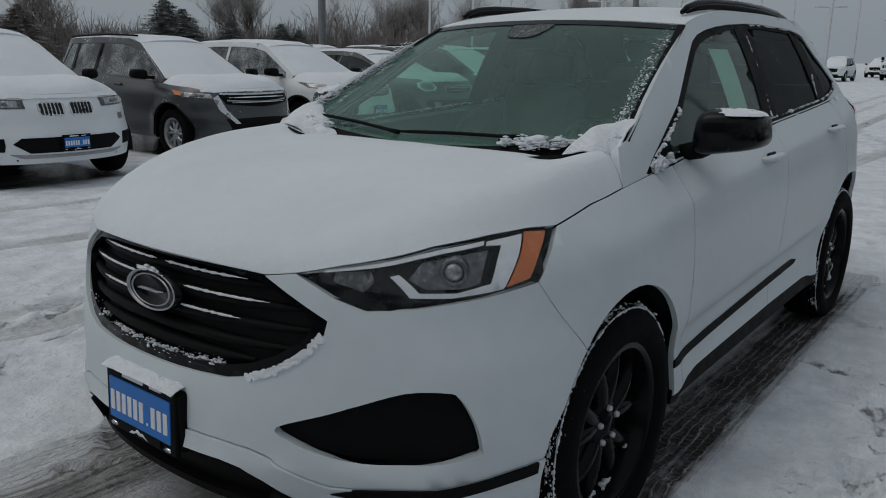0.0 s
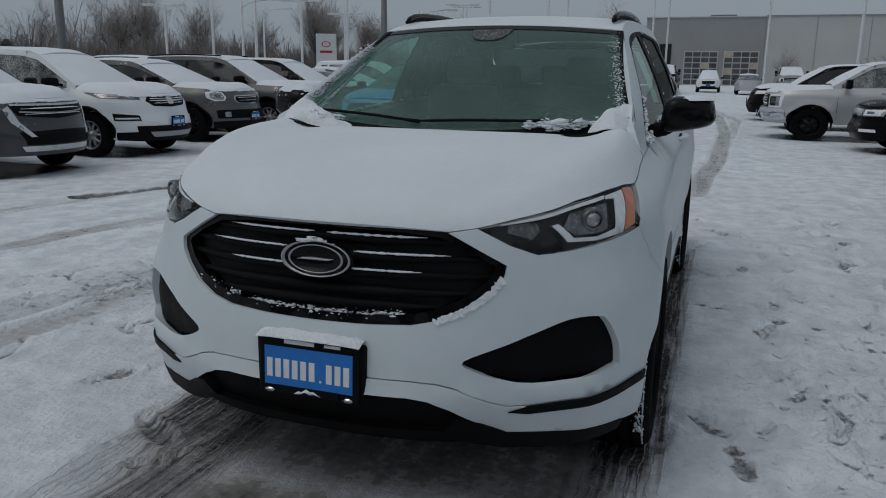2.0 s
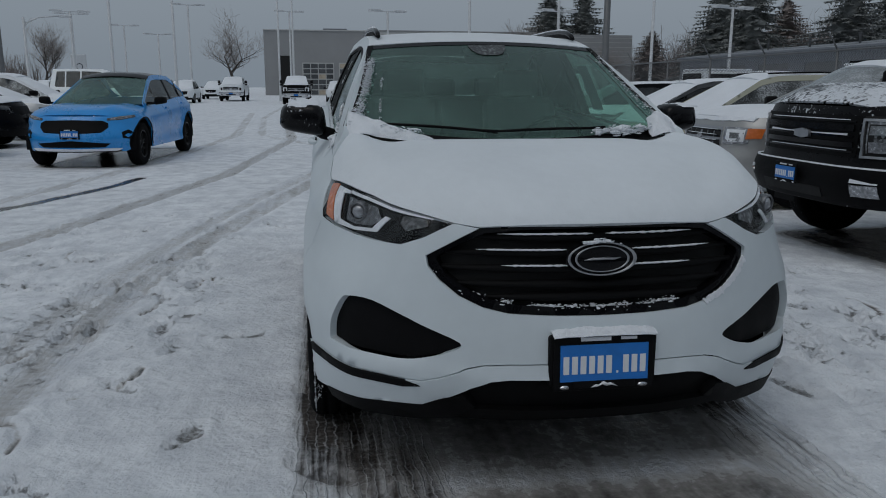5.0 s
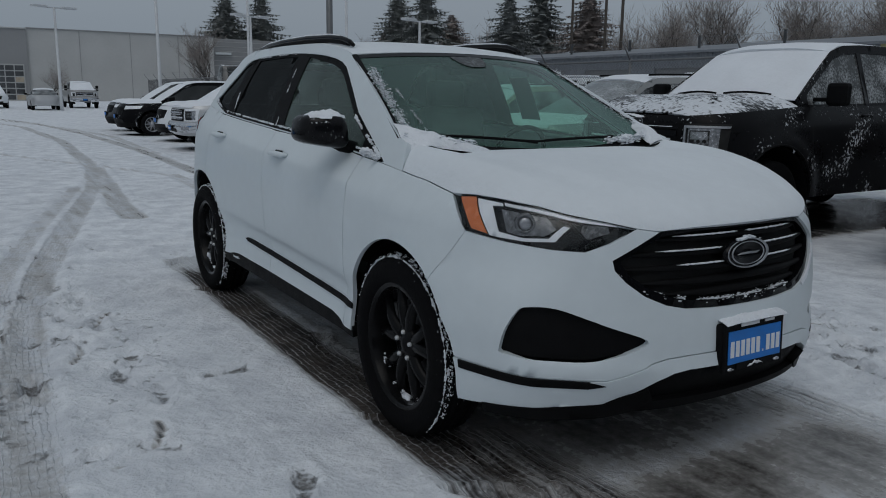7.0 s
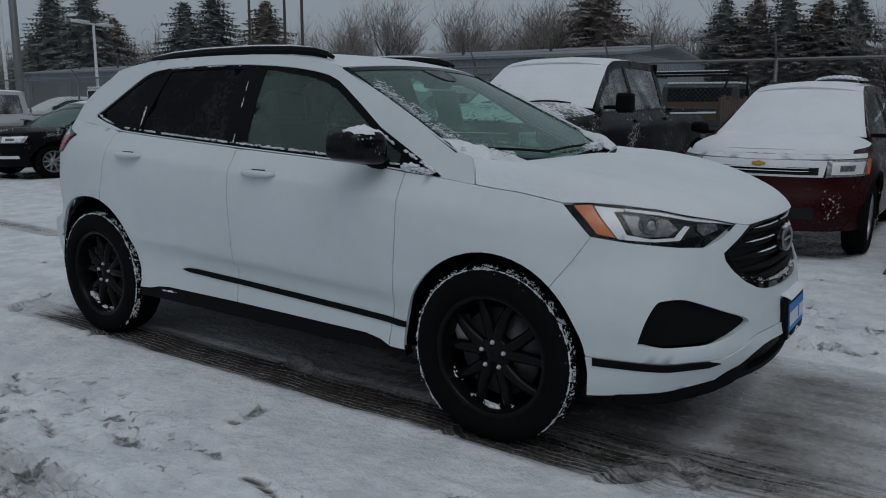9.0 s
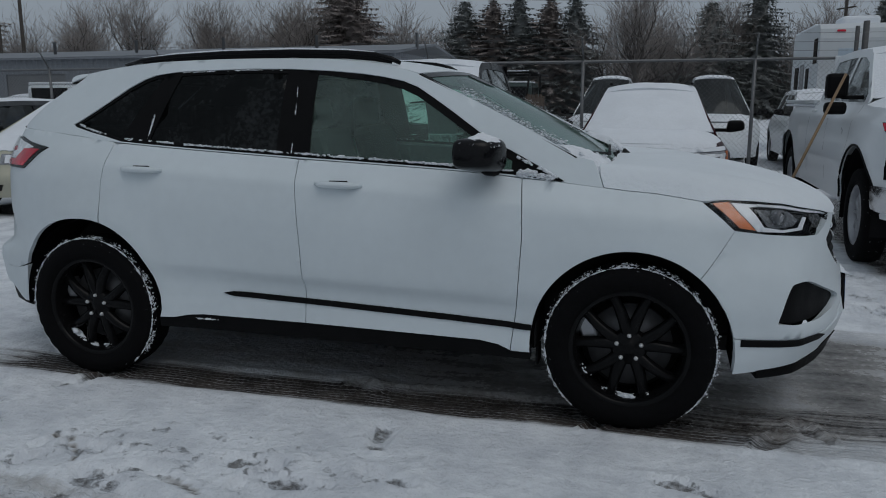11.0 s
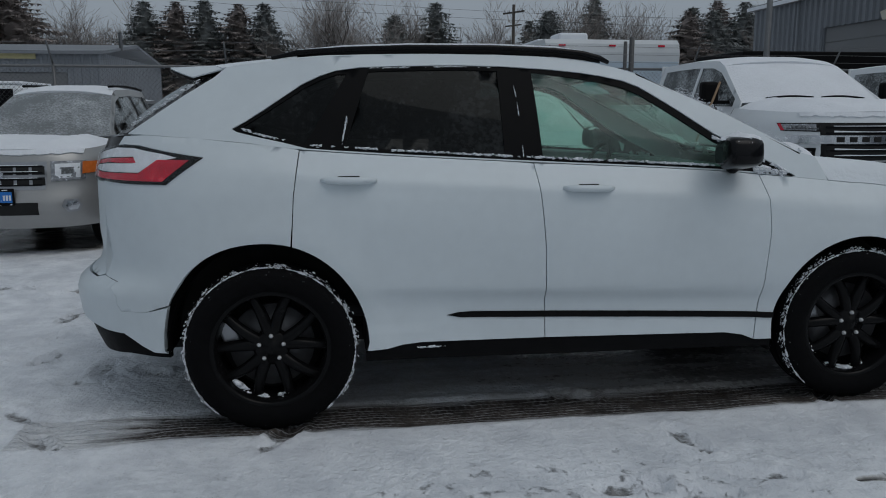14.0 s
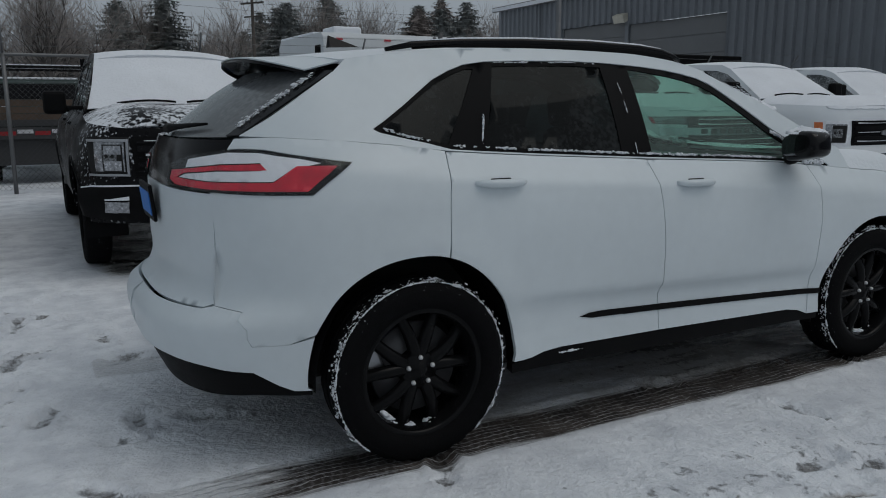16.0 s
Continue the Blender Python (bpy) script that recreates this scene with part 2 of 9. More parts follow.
def with_lip(verts, faces, depth):
    """Turns the rim of a sheet inwards by depth, with a hard edge."""
    verts = [Vector(v) for v in verts]
    nrm = [Vector() for _ in verts]
    count = {}
    for f in faces:
        a, b, c = verts[f[0]], verts[f[1]], verts[f[2]]
        k = (b - a).cross(c - a)
        for i in f:
            nrm[i] += k
        for i, j in zip(f, f[1:] + f[:1]):
            count[(min(i, j), max(i, j))] = None if (min(i, j), max(i, j)) in count else (i, j)
    new_i, out = {}, []

    def dup(i, inner):
        if (i, inner) not in new_i:
            new_i[(i, inner)] = len(verts)
            verts.append(verts[i] - (nrm[i].normalized() * depth if inner else Vector()))
        return new_i[(i, inner)]
    for e in count.values():
        if e:
            i, j = e
            out.append([dup(j, False), dup(i, False), dup(i, True), dup(j, True)])
    return verts, faces + out


def sheet(name, fmap, outline, holes, material, parent, step=0.04, off=0.0, lip=0.012, both=True, label="", flip=True, merge=False):
    """A panel on a curved skin: right-hand side, and its mirror as a second part (or joined to it)."""
    v2, tri = flat_mesh(outline, holes, step)
    v = [Vector(fmap(*p)) for p in v2]
    if flip:
        tri = [t[::-1] for t in tri]
    if off:
        nrm = [Vector() for _ in v]
        for t in tri:
            k = (v[t[1]] - v[t[0]]).cross(v[t[2]] - v[t[0]])
            for i in t:
                nrm[i] += k
        v = [a + b.normalized() * off for a, b in zip(v, nrm)]
    if merge:
        k, idx, mv = len(v), {}, list(v)
        for i, p in enumerate(v):
            if abs(p.y) < 2e-4:
                idx[i] = i
            else:
                idx[i] = len(mv)
                mv.append(Vector((p.x, -p.y, p.z)))
        tri = tri + [[idx[i] for i in t[::-1]] for t in tri]
        v = mv
    if lip:
        v, tri = with_lip(v, tri, lip)
    obs = [put(name, finish(name, v, tri, material), parent, label)]
    if both and not merge:
        obs.append(put(name, finish(name, [(p.x, -p.y, p.z) for p in v], [t[::-1] for t in tri], material), parent, label))
    return obs


def lattice(name, f, nu, nv, material, parent, lip=0.012, label="", flip=False, off=0.0):
    """A panel from a function of two numbers between 0 and 1."""
    v = [Vector(f(i / nu, j / nv)) for i in range(nu + 1) for j in range(nv + 1)]
    q = [[i * (nv + 1) + j, (i + 1) * (nv + 1) + j, (i + 1) * (nv + 1) + j + 1, i * (nv + 1) + j + 1] for i in range(nu) for j in range(nv)]
    if flip:
        q = [k[::-1] for k in q]
    if lip:
        v, q = with_lip(v, q, lip)
    return put(name, finish(name, v, q, material), parent, label)


def bm_mesh(name, bm, material, smooth=False):
    me = bpy.data.meshes.new(name)
    bm.to_mesh(me)
    bm.free()
    me.materials.append(material)
    if smooth:
        me.polygons.foreach_set("use_smooth", [True] * len(me.polygons))
    return me


def add_box(bm, c, s, m=None, bevel=0.0):
    """A box with softened edges."""
    r = bmesh.ops.create_cube(bm, size=1)
    vs = r["verts"]
    for v in vs:
        v.co = Vector((v.co.x * s[0], v.co.y * s[1], v.co.z * s[2]))
    if bevel > 0:
        es = list({e for v in vs for e in v.link_edges})
        r = bmesh.ops.bevel(bm, geom=es, offset=bevel, segments=2, affect="EDGES", profile=0.5)
        vs = list({v for f in r["faces"] for v in f.verts} | {v for v in vs if v.is_valid})
    for v in vs:
        v.co = (m @ v.co if m else v.co) + Vector(c)
    return vs


def boxes(name, items, material, parent=None, bevel=0.01, label="", m=None):
    """One mesh from boxes (centre, size[, turn])."""
    bm = bmesh.new()
    for it in items:
        add_box(bm, it[0], it[1], Matrix.Rotation(radians(it[2][1]), 3, it[2][0]) if len(it) > 2 else None, bevel)
    return put(name, bm_mesh(name, bm, material), parent, label, m)


def lathe(profile, n, axis="y", start=0.0):
    """Turns a profile of (radius, along) about an axis."""
    v, f = [], []
    k = len(profile)
    for i in range(n):
        a = start + 2 * math.pi * i / n
        for r, h in profile:
            c, s = r * math.cos(a), r * math.sin(a)
            v.append((c, h, s) if axis == "y" else (c, s, h))
    for i in range(n):
        for j in range(k - 1):
            a, b = i * k + j, ((i + 1) % n) * k + j
            f.append([a, b, b + 1, a + 1])
    return v, f


def tube(points, radii, n=8):
    """A round bar along a line of points."""
    pts = [Vector(p) for p in points]
    v, f = [], []
    for i, p in enumerate(pts):
        d = (pts[min(i + 1, len(pts) - 1)] - pts[max(i - 1, 0)]).normalized()
        u = d.cross(Vector((0, 0, 1)) if abs(d.z) < 0.9 else Vector((1, 0, 0))).normalized()
        w = d.cross(u)
        r = radii[i] if isinstance(radii, (list, tuple)) else radii
        v += [p + (u * math.cos(2 * math.pi * k / n) + w * math.sin(2 * math.pi * k / n)) * r for k in range(n)]
    for i in range(len(pts) - 1):
        f += [[i * n + k, i * n + (k + 1) % n, (i + 1) * n + (k + 1) % n, (i + 1) * n + k] for k in range(n)]
    f += [list(range(n))[::-1], [(len(pts) - 1) * n + k for k in range(n)]]
    return v, f


def join(parts):
    v, f = [], []
    for pv, pf in parts:
        k = len(v)
        v += list(pv)
        f += [[i + k for i in q] for q in pf]
    return v, f


def extrude_xy(poly, h0, h1):
    """A prism on a flat polygon."""
    n = len(poly)
    v = [(x, y, h0) for x, y in poly] + [(x, y, h1) for x, y in poly]
    f = [[i, (i + 1) % n, n + (i + 1) % n, n + i] for i in range(n)]
    t = geometry.tessellate_polygon([[Vector((x, y, 0)) for x, y in poly]])
    return v, f + [[a, b, c] for a, b, c in t] + [[n + a, n + b, n + c] for a, b, c in t]


class Shell:
    """The skin of a vehicle's lower body as plan outlines over height: along the skin u (nose to tail), up z. Right-hand side."""

    def __init__(s, xf, xr, half, belt, pivot=(1.4, -1.4), ab=(2.4, 2.6), abr=(2.8, 2.6), prof=None):
        s.xf, s.xr, s.half, s.belt, s.pv, s.ab, s.abr = xf, xr, half, belt, pivot, ab, abr
        s.prof = prof or pc([-0.5, -0.2, 0, 0.1, 0.22, 0.36, 0.6, 0.78, 0.9, 1.0, 1.15], [0.86, 0.93, 0.965, 0.958, 0.962, 0.985, 0.992, 0.978, 0.935, 0.87, 0.78])
        s.l1, s.l2, s.l3 = 1.5, pivot[0] - pivot[1], 1.5

    def w(s, x, z):
        zb = s.belt(x)
        return s.half * s.prof((z - 0.33) / (zb - 0.33))

    def at(s, u, z):
        if u < s.l1:
            a = max(u, 0) / s.l1 * math.pi / 2
            w = s.w(s.pv[0], z)
            y = w * max(0.0, math.sin(a)) ** (2 / s.ab[0])
            return (s.pv[0] + (s.xf(z) - s.pv[0]) * max(0.0, math.cos(a)) ** (2 / s.ab[1]), -y, z)
        if u < s.l1 + s.l2:
            x = s.pv[0] - (u - s.l1)
            return (x, -s.w(x, z), z)
        a = (1 - min(1, (u - s.l1 - s.l2) / s.l3)) * math.pi / 2
        w = s.w(s.pv[1], z)
        return (s.pv[1] + (s.xr(z) - s.pv[1]) * max(0.0, math.cos(a)) ** (2 / s.abr[1]), -w * max(0.0, math.sin(a)) ** (2 / s.abr[0]), z)

    def y(s, y, z):
        """The place on the nose at that half width."""
        return (math.asin(min(1, (y / s.w(s.pv[0], z))) ** (s.ab[0] / 2)) / (math.pi / 2) * s.l1, z)

    def x(s, x, z):
        """The place on the side at that length."""
        if x > s.pv[0]:
            c = min(1, (x - s.pv[0]) / (s.xf(z) - s.pv[0])) ** (s.ab[1] / 2)
            return (math.acos(c) / (math.pi / 2) * s.l1, z)
        if x > s.pv[1]:
            return (s.l1 + s.pv[0] - x, z)
        c = min(1, (x - s.pv[1]) / (s.xr(z) - s.pv[1])) ** (s.abr[1] / 2)
        return (s.l1 + s.l2 + s.l3 * (1 - math.acos(c) / (math.pi / 2)), z)

    def ry(s, y, z):
        """The place on the tail at that half width."""
        return (s.l1 + s.l2 + s.l3 * (1 - math.asin(min(1, (y / s.w(s.pv[1], z))) ** (s.abr[0] / 2)) / (math.pi / 2)), z)

    def arch(s, xc, zc, rx, rz, a0, a1, n=22):
        """The rim of a wheel opening, from angle a0 to a1 (0 to the front, 90 up); a rear one is squarer to the tail."""
        out = []
        for i in range(n + 1):
            a = radians(a0 + (a1 - a0) * i / n)
            c, d = math.cos(a), math.sin(a)
            if xc < 0 and c < 0 and d > 0:
                c, d = -abs(c) ** 0.88, abs(d) ** 0.88
            out.append(s.x(xc + rx * c, zc + rz * d))
        return out

# ---- wheels, shared by all vehicles ----
def tyre_mesh(r, width, rim_r, n=96, lugs=True, name="tyre"):
    """A tyre about the y axis with a rounded sidewall, grooves and shoulder lugs. Outer face towards -y."""
    h = width / 2
    prof = [(rim_r, -h * 0.80), (rim_r + 0.012, -h * 0.93), (rim_r + (r - rim_r) * 0.35, -h * 1.0), (rim_r + (r - rim_r) * 0.7, -h * 0.97),
            (r - 0.018, -h * 0.88), (r - 0.004, -h * 0.76)]
    sh = len(prof)
    for g in (-0.42, 0.0, 0.42) if lugs else ():
        prof += [(r, h * (g - 0.16)), (r, h * (g - 0.07)), (r - 0.009, h * (g - 0.055)), (r - 0.009, h * (g + 0.055)), (r, h * (g + 0.07)), (r, h * (g + 0.16))]
    prof += ([] if lugs else [(r, -h * 0.4), (r, h * 0.4)]) + [(r - 0.004, h * 0.76), (r - 0.018, h * 0.88), (rim_r + (r - rim_r) * 0.6, h), (rim_r, h * 0.8)]
    v, f = lathe(prof, n)
    k = len(prof)
    if lugs:
        for i in range(n):
            if i % 3 == 0:
                for j in (sh - 2, sh - 1, sh, k - 4, k - 3):
                    x, y, z = v[i * k + j]
                    q = 1 - 0.006 / r
                    v[i * k + j] = (x * q, y, z * q)
    me = finish(name, v, f, M_RUBBER, smooth=True)
    me.materials.append(M_TREAD)
    for p in me.polygons:
        j = p.index % (k - 1)
        p.material_index = 1 if 3 <= j <= k - 5 else 0
    return me


def spoke_mesh(r0, r1, ang, spread, depth, width=0.034, name="spoke"):
    """One curved, tapered spoke from the hub to the rim. Outer face towards -y."""
    v, f = [], []
    n = 7
    for i in range(n + 1):
        t = i / n
        r = r0 + (r1 - r0) * t
        a = radians(ang + spread * (t ** 0.8))
        y = depth * (0.25 * t - 0.55 * math.sin(math.pi * min(1, t * 1.05)) * 0.5) - 0.0
        w = width * (1.0 - 0.28 * t + 0.35 * max(0, t - 0.75) * 2)
        c, s = math.cos(a), math.sin(a)
        for du, dy in ((-0.5, 0.022), (-0.36, -0.004), (0.0, -0.010), (0.36, -0.004), (0.5, 0.022)):
            v.append((r * c - du * w * s, y + dy, r * s + du * w * c))
    for i in range(n):
        for j in range(4):
            a = i * 5 + j
            f.append([a, a + 1, a + 6, a + 5])
    return v, f


def build_wheel(parent, x, y, z, r, width, rim_r, rim_mat, side, detail=True, pairs=5, cache={}):
    """A wheel with tyre, rim, spokes, brake and nuts. side: -1 right, 1 left."""
    key = (r, width, rim_r, rim_mat.name, detail, pairs)
    if key not in cache:
        c = {}
        c["tyre"] = tyre_mesh(r, width, rim_r, 96 if detail else 32, detail)
        h = width / 2
        c["barrel"] = finish("wheel", *lathe([(rim_r + 0.004, -h * 0.82), (rim_r - 0.012, -h * 0.86), (rim_r - 0.020, -h * 0.72), (rim_r - 0.035, -h * 0.2), (rim_r - 0.04, h * 0.7)], 64 if detail else 28), rim_mat)
        c["disc"] = finish("brake_disc", *lathe([(0.02, -0.012), (rim_r * 0.72, -0.012), (rim_r * 0.72, 0.012), (0.02, 0.012)], 36 if detail else 16), M_DISC)
        c["back"] = finish("backing", *lathe([(0.0005, 0.07), (rim_r - 0.03, 0.07), (rim_r - 0.03, 0.08)], 24), M_DARK)
        sp = []
        for k in range(pairs):
            for d in ((-1, 1) if detail or pairs == 5 else (0,)):
                sp.append(spoke_mesh(0.052, rim_r - 0.012, 90 + 360 / pairs * k + 8 * d, 11 * d, 0.05, 0.062 if detail else 0.045))
        c["spokes"] = [finish("spoke", a, b, rim_mat) for a, b in sp]
        c["hub"] = finish("hub", *lathe([(0.0005, -0.020), (0.030, -0.019), (0.034, -0.012), (0.070, -0.008), (0.082, 0.004), (0.082, 0.05)], 36 if detail else 14), rim_mat)
        nut = lathe([(0.0005, -0.022), (0.008, -0.020), (0.0105, -0.012), (0.0105, 0.004)], 6)
        c["nut"] = finish("wheel_nut", *nut, M_NUT)
        cache[key] = c
    c = cache[key]
    turn = pose(x, y, z, 0, 0, 0 if side < 0 else 180)
    w = put("wheel", c["barrel"], parent, "", turn)
    put("tyre", c["tyre"], w, "black rubber tyre")
    ins = -width * 0.22
    put("brake_disc", c["disc"], w, "bright steel brake disc behind the spokes", pose(0, ins + 0.065, 0))
    put("backing", c["back"], w)
    for s in c["spokes"]:
        put("spoke", s, w, "", pose(0, ins, 0))
    put("hub", c["hub"], w, "", pose(0, ins, 0))
    if detail:
        for k in range(5):
            a = radians(90 + 72 * k)
            put("wheel_nut", c["nut"], w, "small bright steel wheel nut", pose(0.057 * math.cos(a), ins - 0.002, 0.057 * math.sin(a)))
        ob = boxes("caliper", [((-0.19, ins + 0.06, 0.06), (0.075, 0.05, 0.15), ("Y", -18))], M_SILVER, w, 0.012)
    return w


# ---- the white mid-size sport utility car in the aisle ----
edge = tagged(new("suv_car"), "white sport utility car with black trim and wheels, dusted with snow", "car")
HX = 1.4245
belt = pc([-2.4, -1.7, -1.24, -0.25, 0.70, 1.11, 1.285, 1.5, 2.4], [1.315, 1.298, 1.247, 1.185, 1.134, 1.096, 1.077, 1.066, 1.06])
S = Shell(pc([0.2, 0.33, 0.42, 0.50, 0.60, 0.70, 0.84, 0.96, 1.06], [2.35, 2.385, 2.412, 2.425, 2.418, 2.402, 2.378, 2.352, 2.28]),
          pc([0.25, 0.40, 0.50, 0.58, 0.64, 0.68, 0.80, 0.95, 1.10, 1.20, 1.32], [-2.28, -2.35, -2.385, -2.385, -2.372, -2.325, -2.305, -2.29, -2.29, -2.27, -2.23]),
          0.962, belt)
A0 = S.at


corner = pc([1.4, 1.6, 1.8, 1.9, 2.05, 2.12, 2.19, 2.26], [0, 0.25, 0.70, 0.85, 1.0, 0.95, 0.42, 0])


# upper edge of the raised sill that runs under the doors
step_line = pc([-1.05, -0.72, -0.60, -0.16, 0.985], [0.434, 0.440, 0.487, 0.484, 0.440])


def skin(u, z):
    """The body skin with full bumper corners, swelling wheel lips and the crease of the doors."""
    x, y, zz = A0(u, z)
    if x > 1.4 and z < 0.90:
        k = max(0.0, min(1.0, (0.88 - z) / 0.18))
        y -= 0.071 * corner(x) * math.exp(-((z - 0.48) / 0.32) ** 2) * k * k * (3 - 2 * k)
    for xc, zc, rx, rz in ((HX, 0.36, 0.448, 0.455), (-HX - 0.010, 0.36, 0.450, 0.490)):
        d = math.hypot((x - xc) / rx, (z - zc) / rz)
        if 0.9 < d < 1.6:
            y -= 0.012 * math.exp(-((d - 1.04) / 0.16) ** 2)
    if -1.05 < x < 1.0 and z < 0.66:
        e = max(0.0, 1 - (x / 1.02) ** 4)
        d = (0.585 - 0.035 * x - z) / 0.055
        if d > 0:
            y += 0.020 * e * d * math.exp(1 - d)
        k = max(0.0, min(1.0, (step_line(x) - z) / 0.012))
        y -= 0.005 * k * min(1.0, (1.0 - x) / 0.06, (x + 1.05) / 0.06)
    if x > 1.9 and z < 0.60:
        k = max(0.0, min(1.0, (0.490 - z) / 0.020)) * max(0.0, min(1.0, (z - 0.34) / 0.06)) * max(0.0, min(1.0, (x - 1.95) / 0.2))
        x += 0.014 * k * k * (3 - 2 * k)
    if x < -1.8 and z < 1.0:
        k = max(0.0, min(1.0, (-1.8 - x) / 0.3))
        b = max(0.0, min(1.0, (0.672 - z) / 0.035))
        b = b * b * (3 - 2 * b)
        x += k * (0.020 * math.exp(-((z - 0.77) / 0.075) ** 2) - 0.026 * b - 0.010 * math.exp(-((z - 0.565) / 0.025) ** 2))
        y -= 0.020 * k * b - 0.016 * k * math.exp(-((z - 0.745) / 0.06) ** 2)
    y -= 0.010 * math.exp(-((z - belt(x) + 0.115) / 0.03) ** 2) if x > -1.9 and x < 1.6 else 0
    return (x, y, zz)


def gside(x, z):
    """The side of the cabin above the belt."""
    zb = belt(x)
    if x > -1.4:
        yb = S.w(x, zb)
    else:
        yb = -A0(*S.x(max(x, -2.2), zb))[1]
    k = 0.46 + 0.08 * max(0, min(1, x)) + 0.30 * max(0, min(1, (-1.15 - x) / 0.5))
    h = max(0, z - zb)
    return (x, -(yb - k * h + 0.06 * math.sin(math.pi * min(1, h / 0.45)) * 0.25), z)


grille_edge = [S.y(0.391, 0.939), S.y(0.480, 0.890), S.y(0.557, 0.845), S.y(0.553, 0.812), S.y(0.52, 0.770), S.y(0.46, 0.722), S.y(0.385, 0.688), S.y(0.304, 0.671), S.y(0.15, 0.664), S.y(0, 0.662)]
hl_bot = [S.y(0.468, 0.951), S.y(0.56, 0.902), S.y(0.634, 0.872), S.y(0.72, 0.876), S.x(1.98, 0.893), S.x(1.844, 0.912)]
hl_top = [S.x(1.707, 1.030), S.x(1.80, 1.035), S.x(1.912, 1.030), S.x(2.05, 1.014), S.y(0.66, 0.995), S.y(0.56, 0.973), S.y(0.468, 0.951)]
fog = curve_poly([S.x(2.348, 0.570), S.x(2.334, 0.534), S.x(2.29, 0.505), S.x(2.24, 0.489), S.x(2.15, 0.494), S.x(2.07, 0.506), S.x(2.048, 0.509), S.x(2.048, 0.525), S.x(2.070, 0.605), S.x(2.092, 0.662), S.x(2.115, 0.680), S.x(2.179, 0.678), S.x(2.27, 0.626)], 4, True)
bump_low = [S.y(0, 0.458), S.y(0.30, 0.456), S.y(0.36, 0.447), S.y(0.42, 0.420), S.y(0.50, 0.368), S.y(0.565, 0.326), S.y(0.64, 0.318), S.x(2.12, 0.308), S.x(1.98, 0.298)]
fold = [S.y(0, 0.508), S.y(0.20, 0.508), S.y(0.30, 0.506), S.y(0.38, 0.500), S.y(0.44, 0.484), S.y(0.52, 0.446), S.y(0.575, 0.424), S.y(0.62, 0.422), S.x(2.1, 0.434), S.x(1.885, 0.451)]
sheet("front_bumper", skin, fold + S.arch(HX, 0.36, 0.448, 0.455, 11.9, 50) + hl_bot[::-1][0:] + grille_edge, [fog], M_PAINT, edge, 0.034, lip=0.03, merge=True, label="white front bumper with black inserts")
sheet("lower_valance", skin, bump_low + S.arch(HX, 0.36, 0.448, 0.455, -9, 11.3, 6) + [(a, b - 0.0035) for a, b in fold[::-1]], [], M_PAINT, edge, 0.03, off=0.006, lip=0.03, merge=True, label="white lower bumper valance")
sheet("fog_insert", skin, fog, [], M_BLACK, edge, 0.04, off=-0.026, lip=0, label="black plastic fog lamp insert")
# fenders, doors, quarters
fender = [S.x(1.8418, 0.912), *S.arch(HX, 0.36, 0.448, 0.455, 50.4, 186), S.x(0.972, 0.315), S.x(0.889, 0.314), S.x(0.92, 0.58), S.x(0.937, 0.848), S.x(0.931, 1.0), S.x(0.915, 1.110), S.x(1.11, 1.094), S.x(1.285, 1.0755), S.x(1.5, 1.0575), S.x(1.703, 1.029)]
sheet("fender", skin, fender, [], M_PAINT, edge, 0.036, lip=0.02)
fdoor = [S.x(0.911, 1.110), S.x(0.927, 1.0), S.x(0.933, 0.848), S.x(0.916, 0.58), S.x(0.885, 0.316), S.x(0.83, 0.338), S.x(0.74, 0.352), S.x(-0.157, 0.366), S.x(-0.157, 0.50), S.x(-0.166, 0.788), S.x(-0.185, 1.0), S.x(-0.205, 1.176)]
sheet("front_door", skin, fdoor + [S.x(-0.1 + 0.1 * i, belt(-0.1 + 0.1 * i) - 0.004) for i in range(10)], [], M_PAINT, edge, 0.019, lip=0.02)
rdoor = [S.x(-0.209, 1.176), S.x(-0.189, 1.0), S.x(-0.170, 0.788), S.x(-0.161, 0.50), S.x(-0.161, 0.366), S.x(-0.74, 0.368), S.x(-0.83, 0.360), S.x(-0.9, 0.345), S.x(-0.993, 0.341)]
rdoor += S.arch(-HX - 0.010, 0.36, 0.452, 0.490, 2, 74.5) + [S.x(-1.306, 0.95), S.x(-1.300, 1.05), S.x(-1.272, 1.243)] + [S.x(-1.2 + 0.1 * i, belt(-1.2 + 0.1 * i) - 0.004) for i in range(10)]
sheet("rear_door", skin, rdoor, [], M_PAINT, edge, 0.019, lip=0.02)
tl_low = [S.x(-1.685, 1.217), S.x(-1.845, 1.102), S.x(-2.05, 1.102), S.ry(0.615, 1.106)]
quarter = [S.x(-1.276, 1.247), S.x(-1.304, 1.05), S.x(-1.310, 0.95)] + S.arch(-HX - 0.010, 0.36, 0.452, 0.490, 75.5, 157) + [S.x(-1.95, 0.538), S.x(-2.06, 0.534), S.x(-2.075, 0.60), S.x(-2.10, 0.662), S.ry(0.655, 0.672), S.ry(0.642, 0.90)]
quarter += tl_low[::-1] + [S.x(-1.85, 1.243), S.x(-1.98, 1.267), S.ry(0.64, 1.270), S.ry(0.606, 1.265), S.ry(0.606, 1.306), S.ry(0.66, 1.309), S.x(-1.95, 1.312), S.x(-1.7, 1.298), S.x(-1.5, 1.277)]
sheet("rear_quarter", skin, quarter, [], M_PAINT, edge, 0.036, lip=0.02)
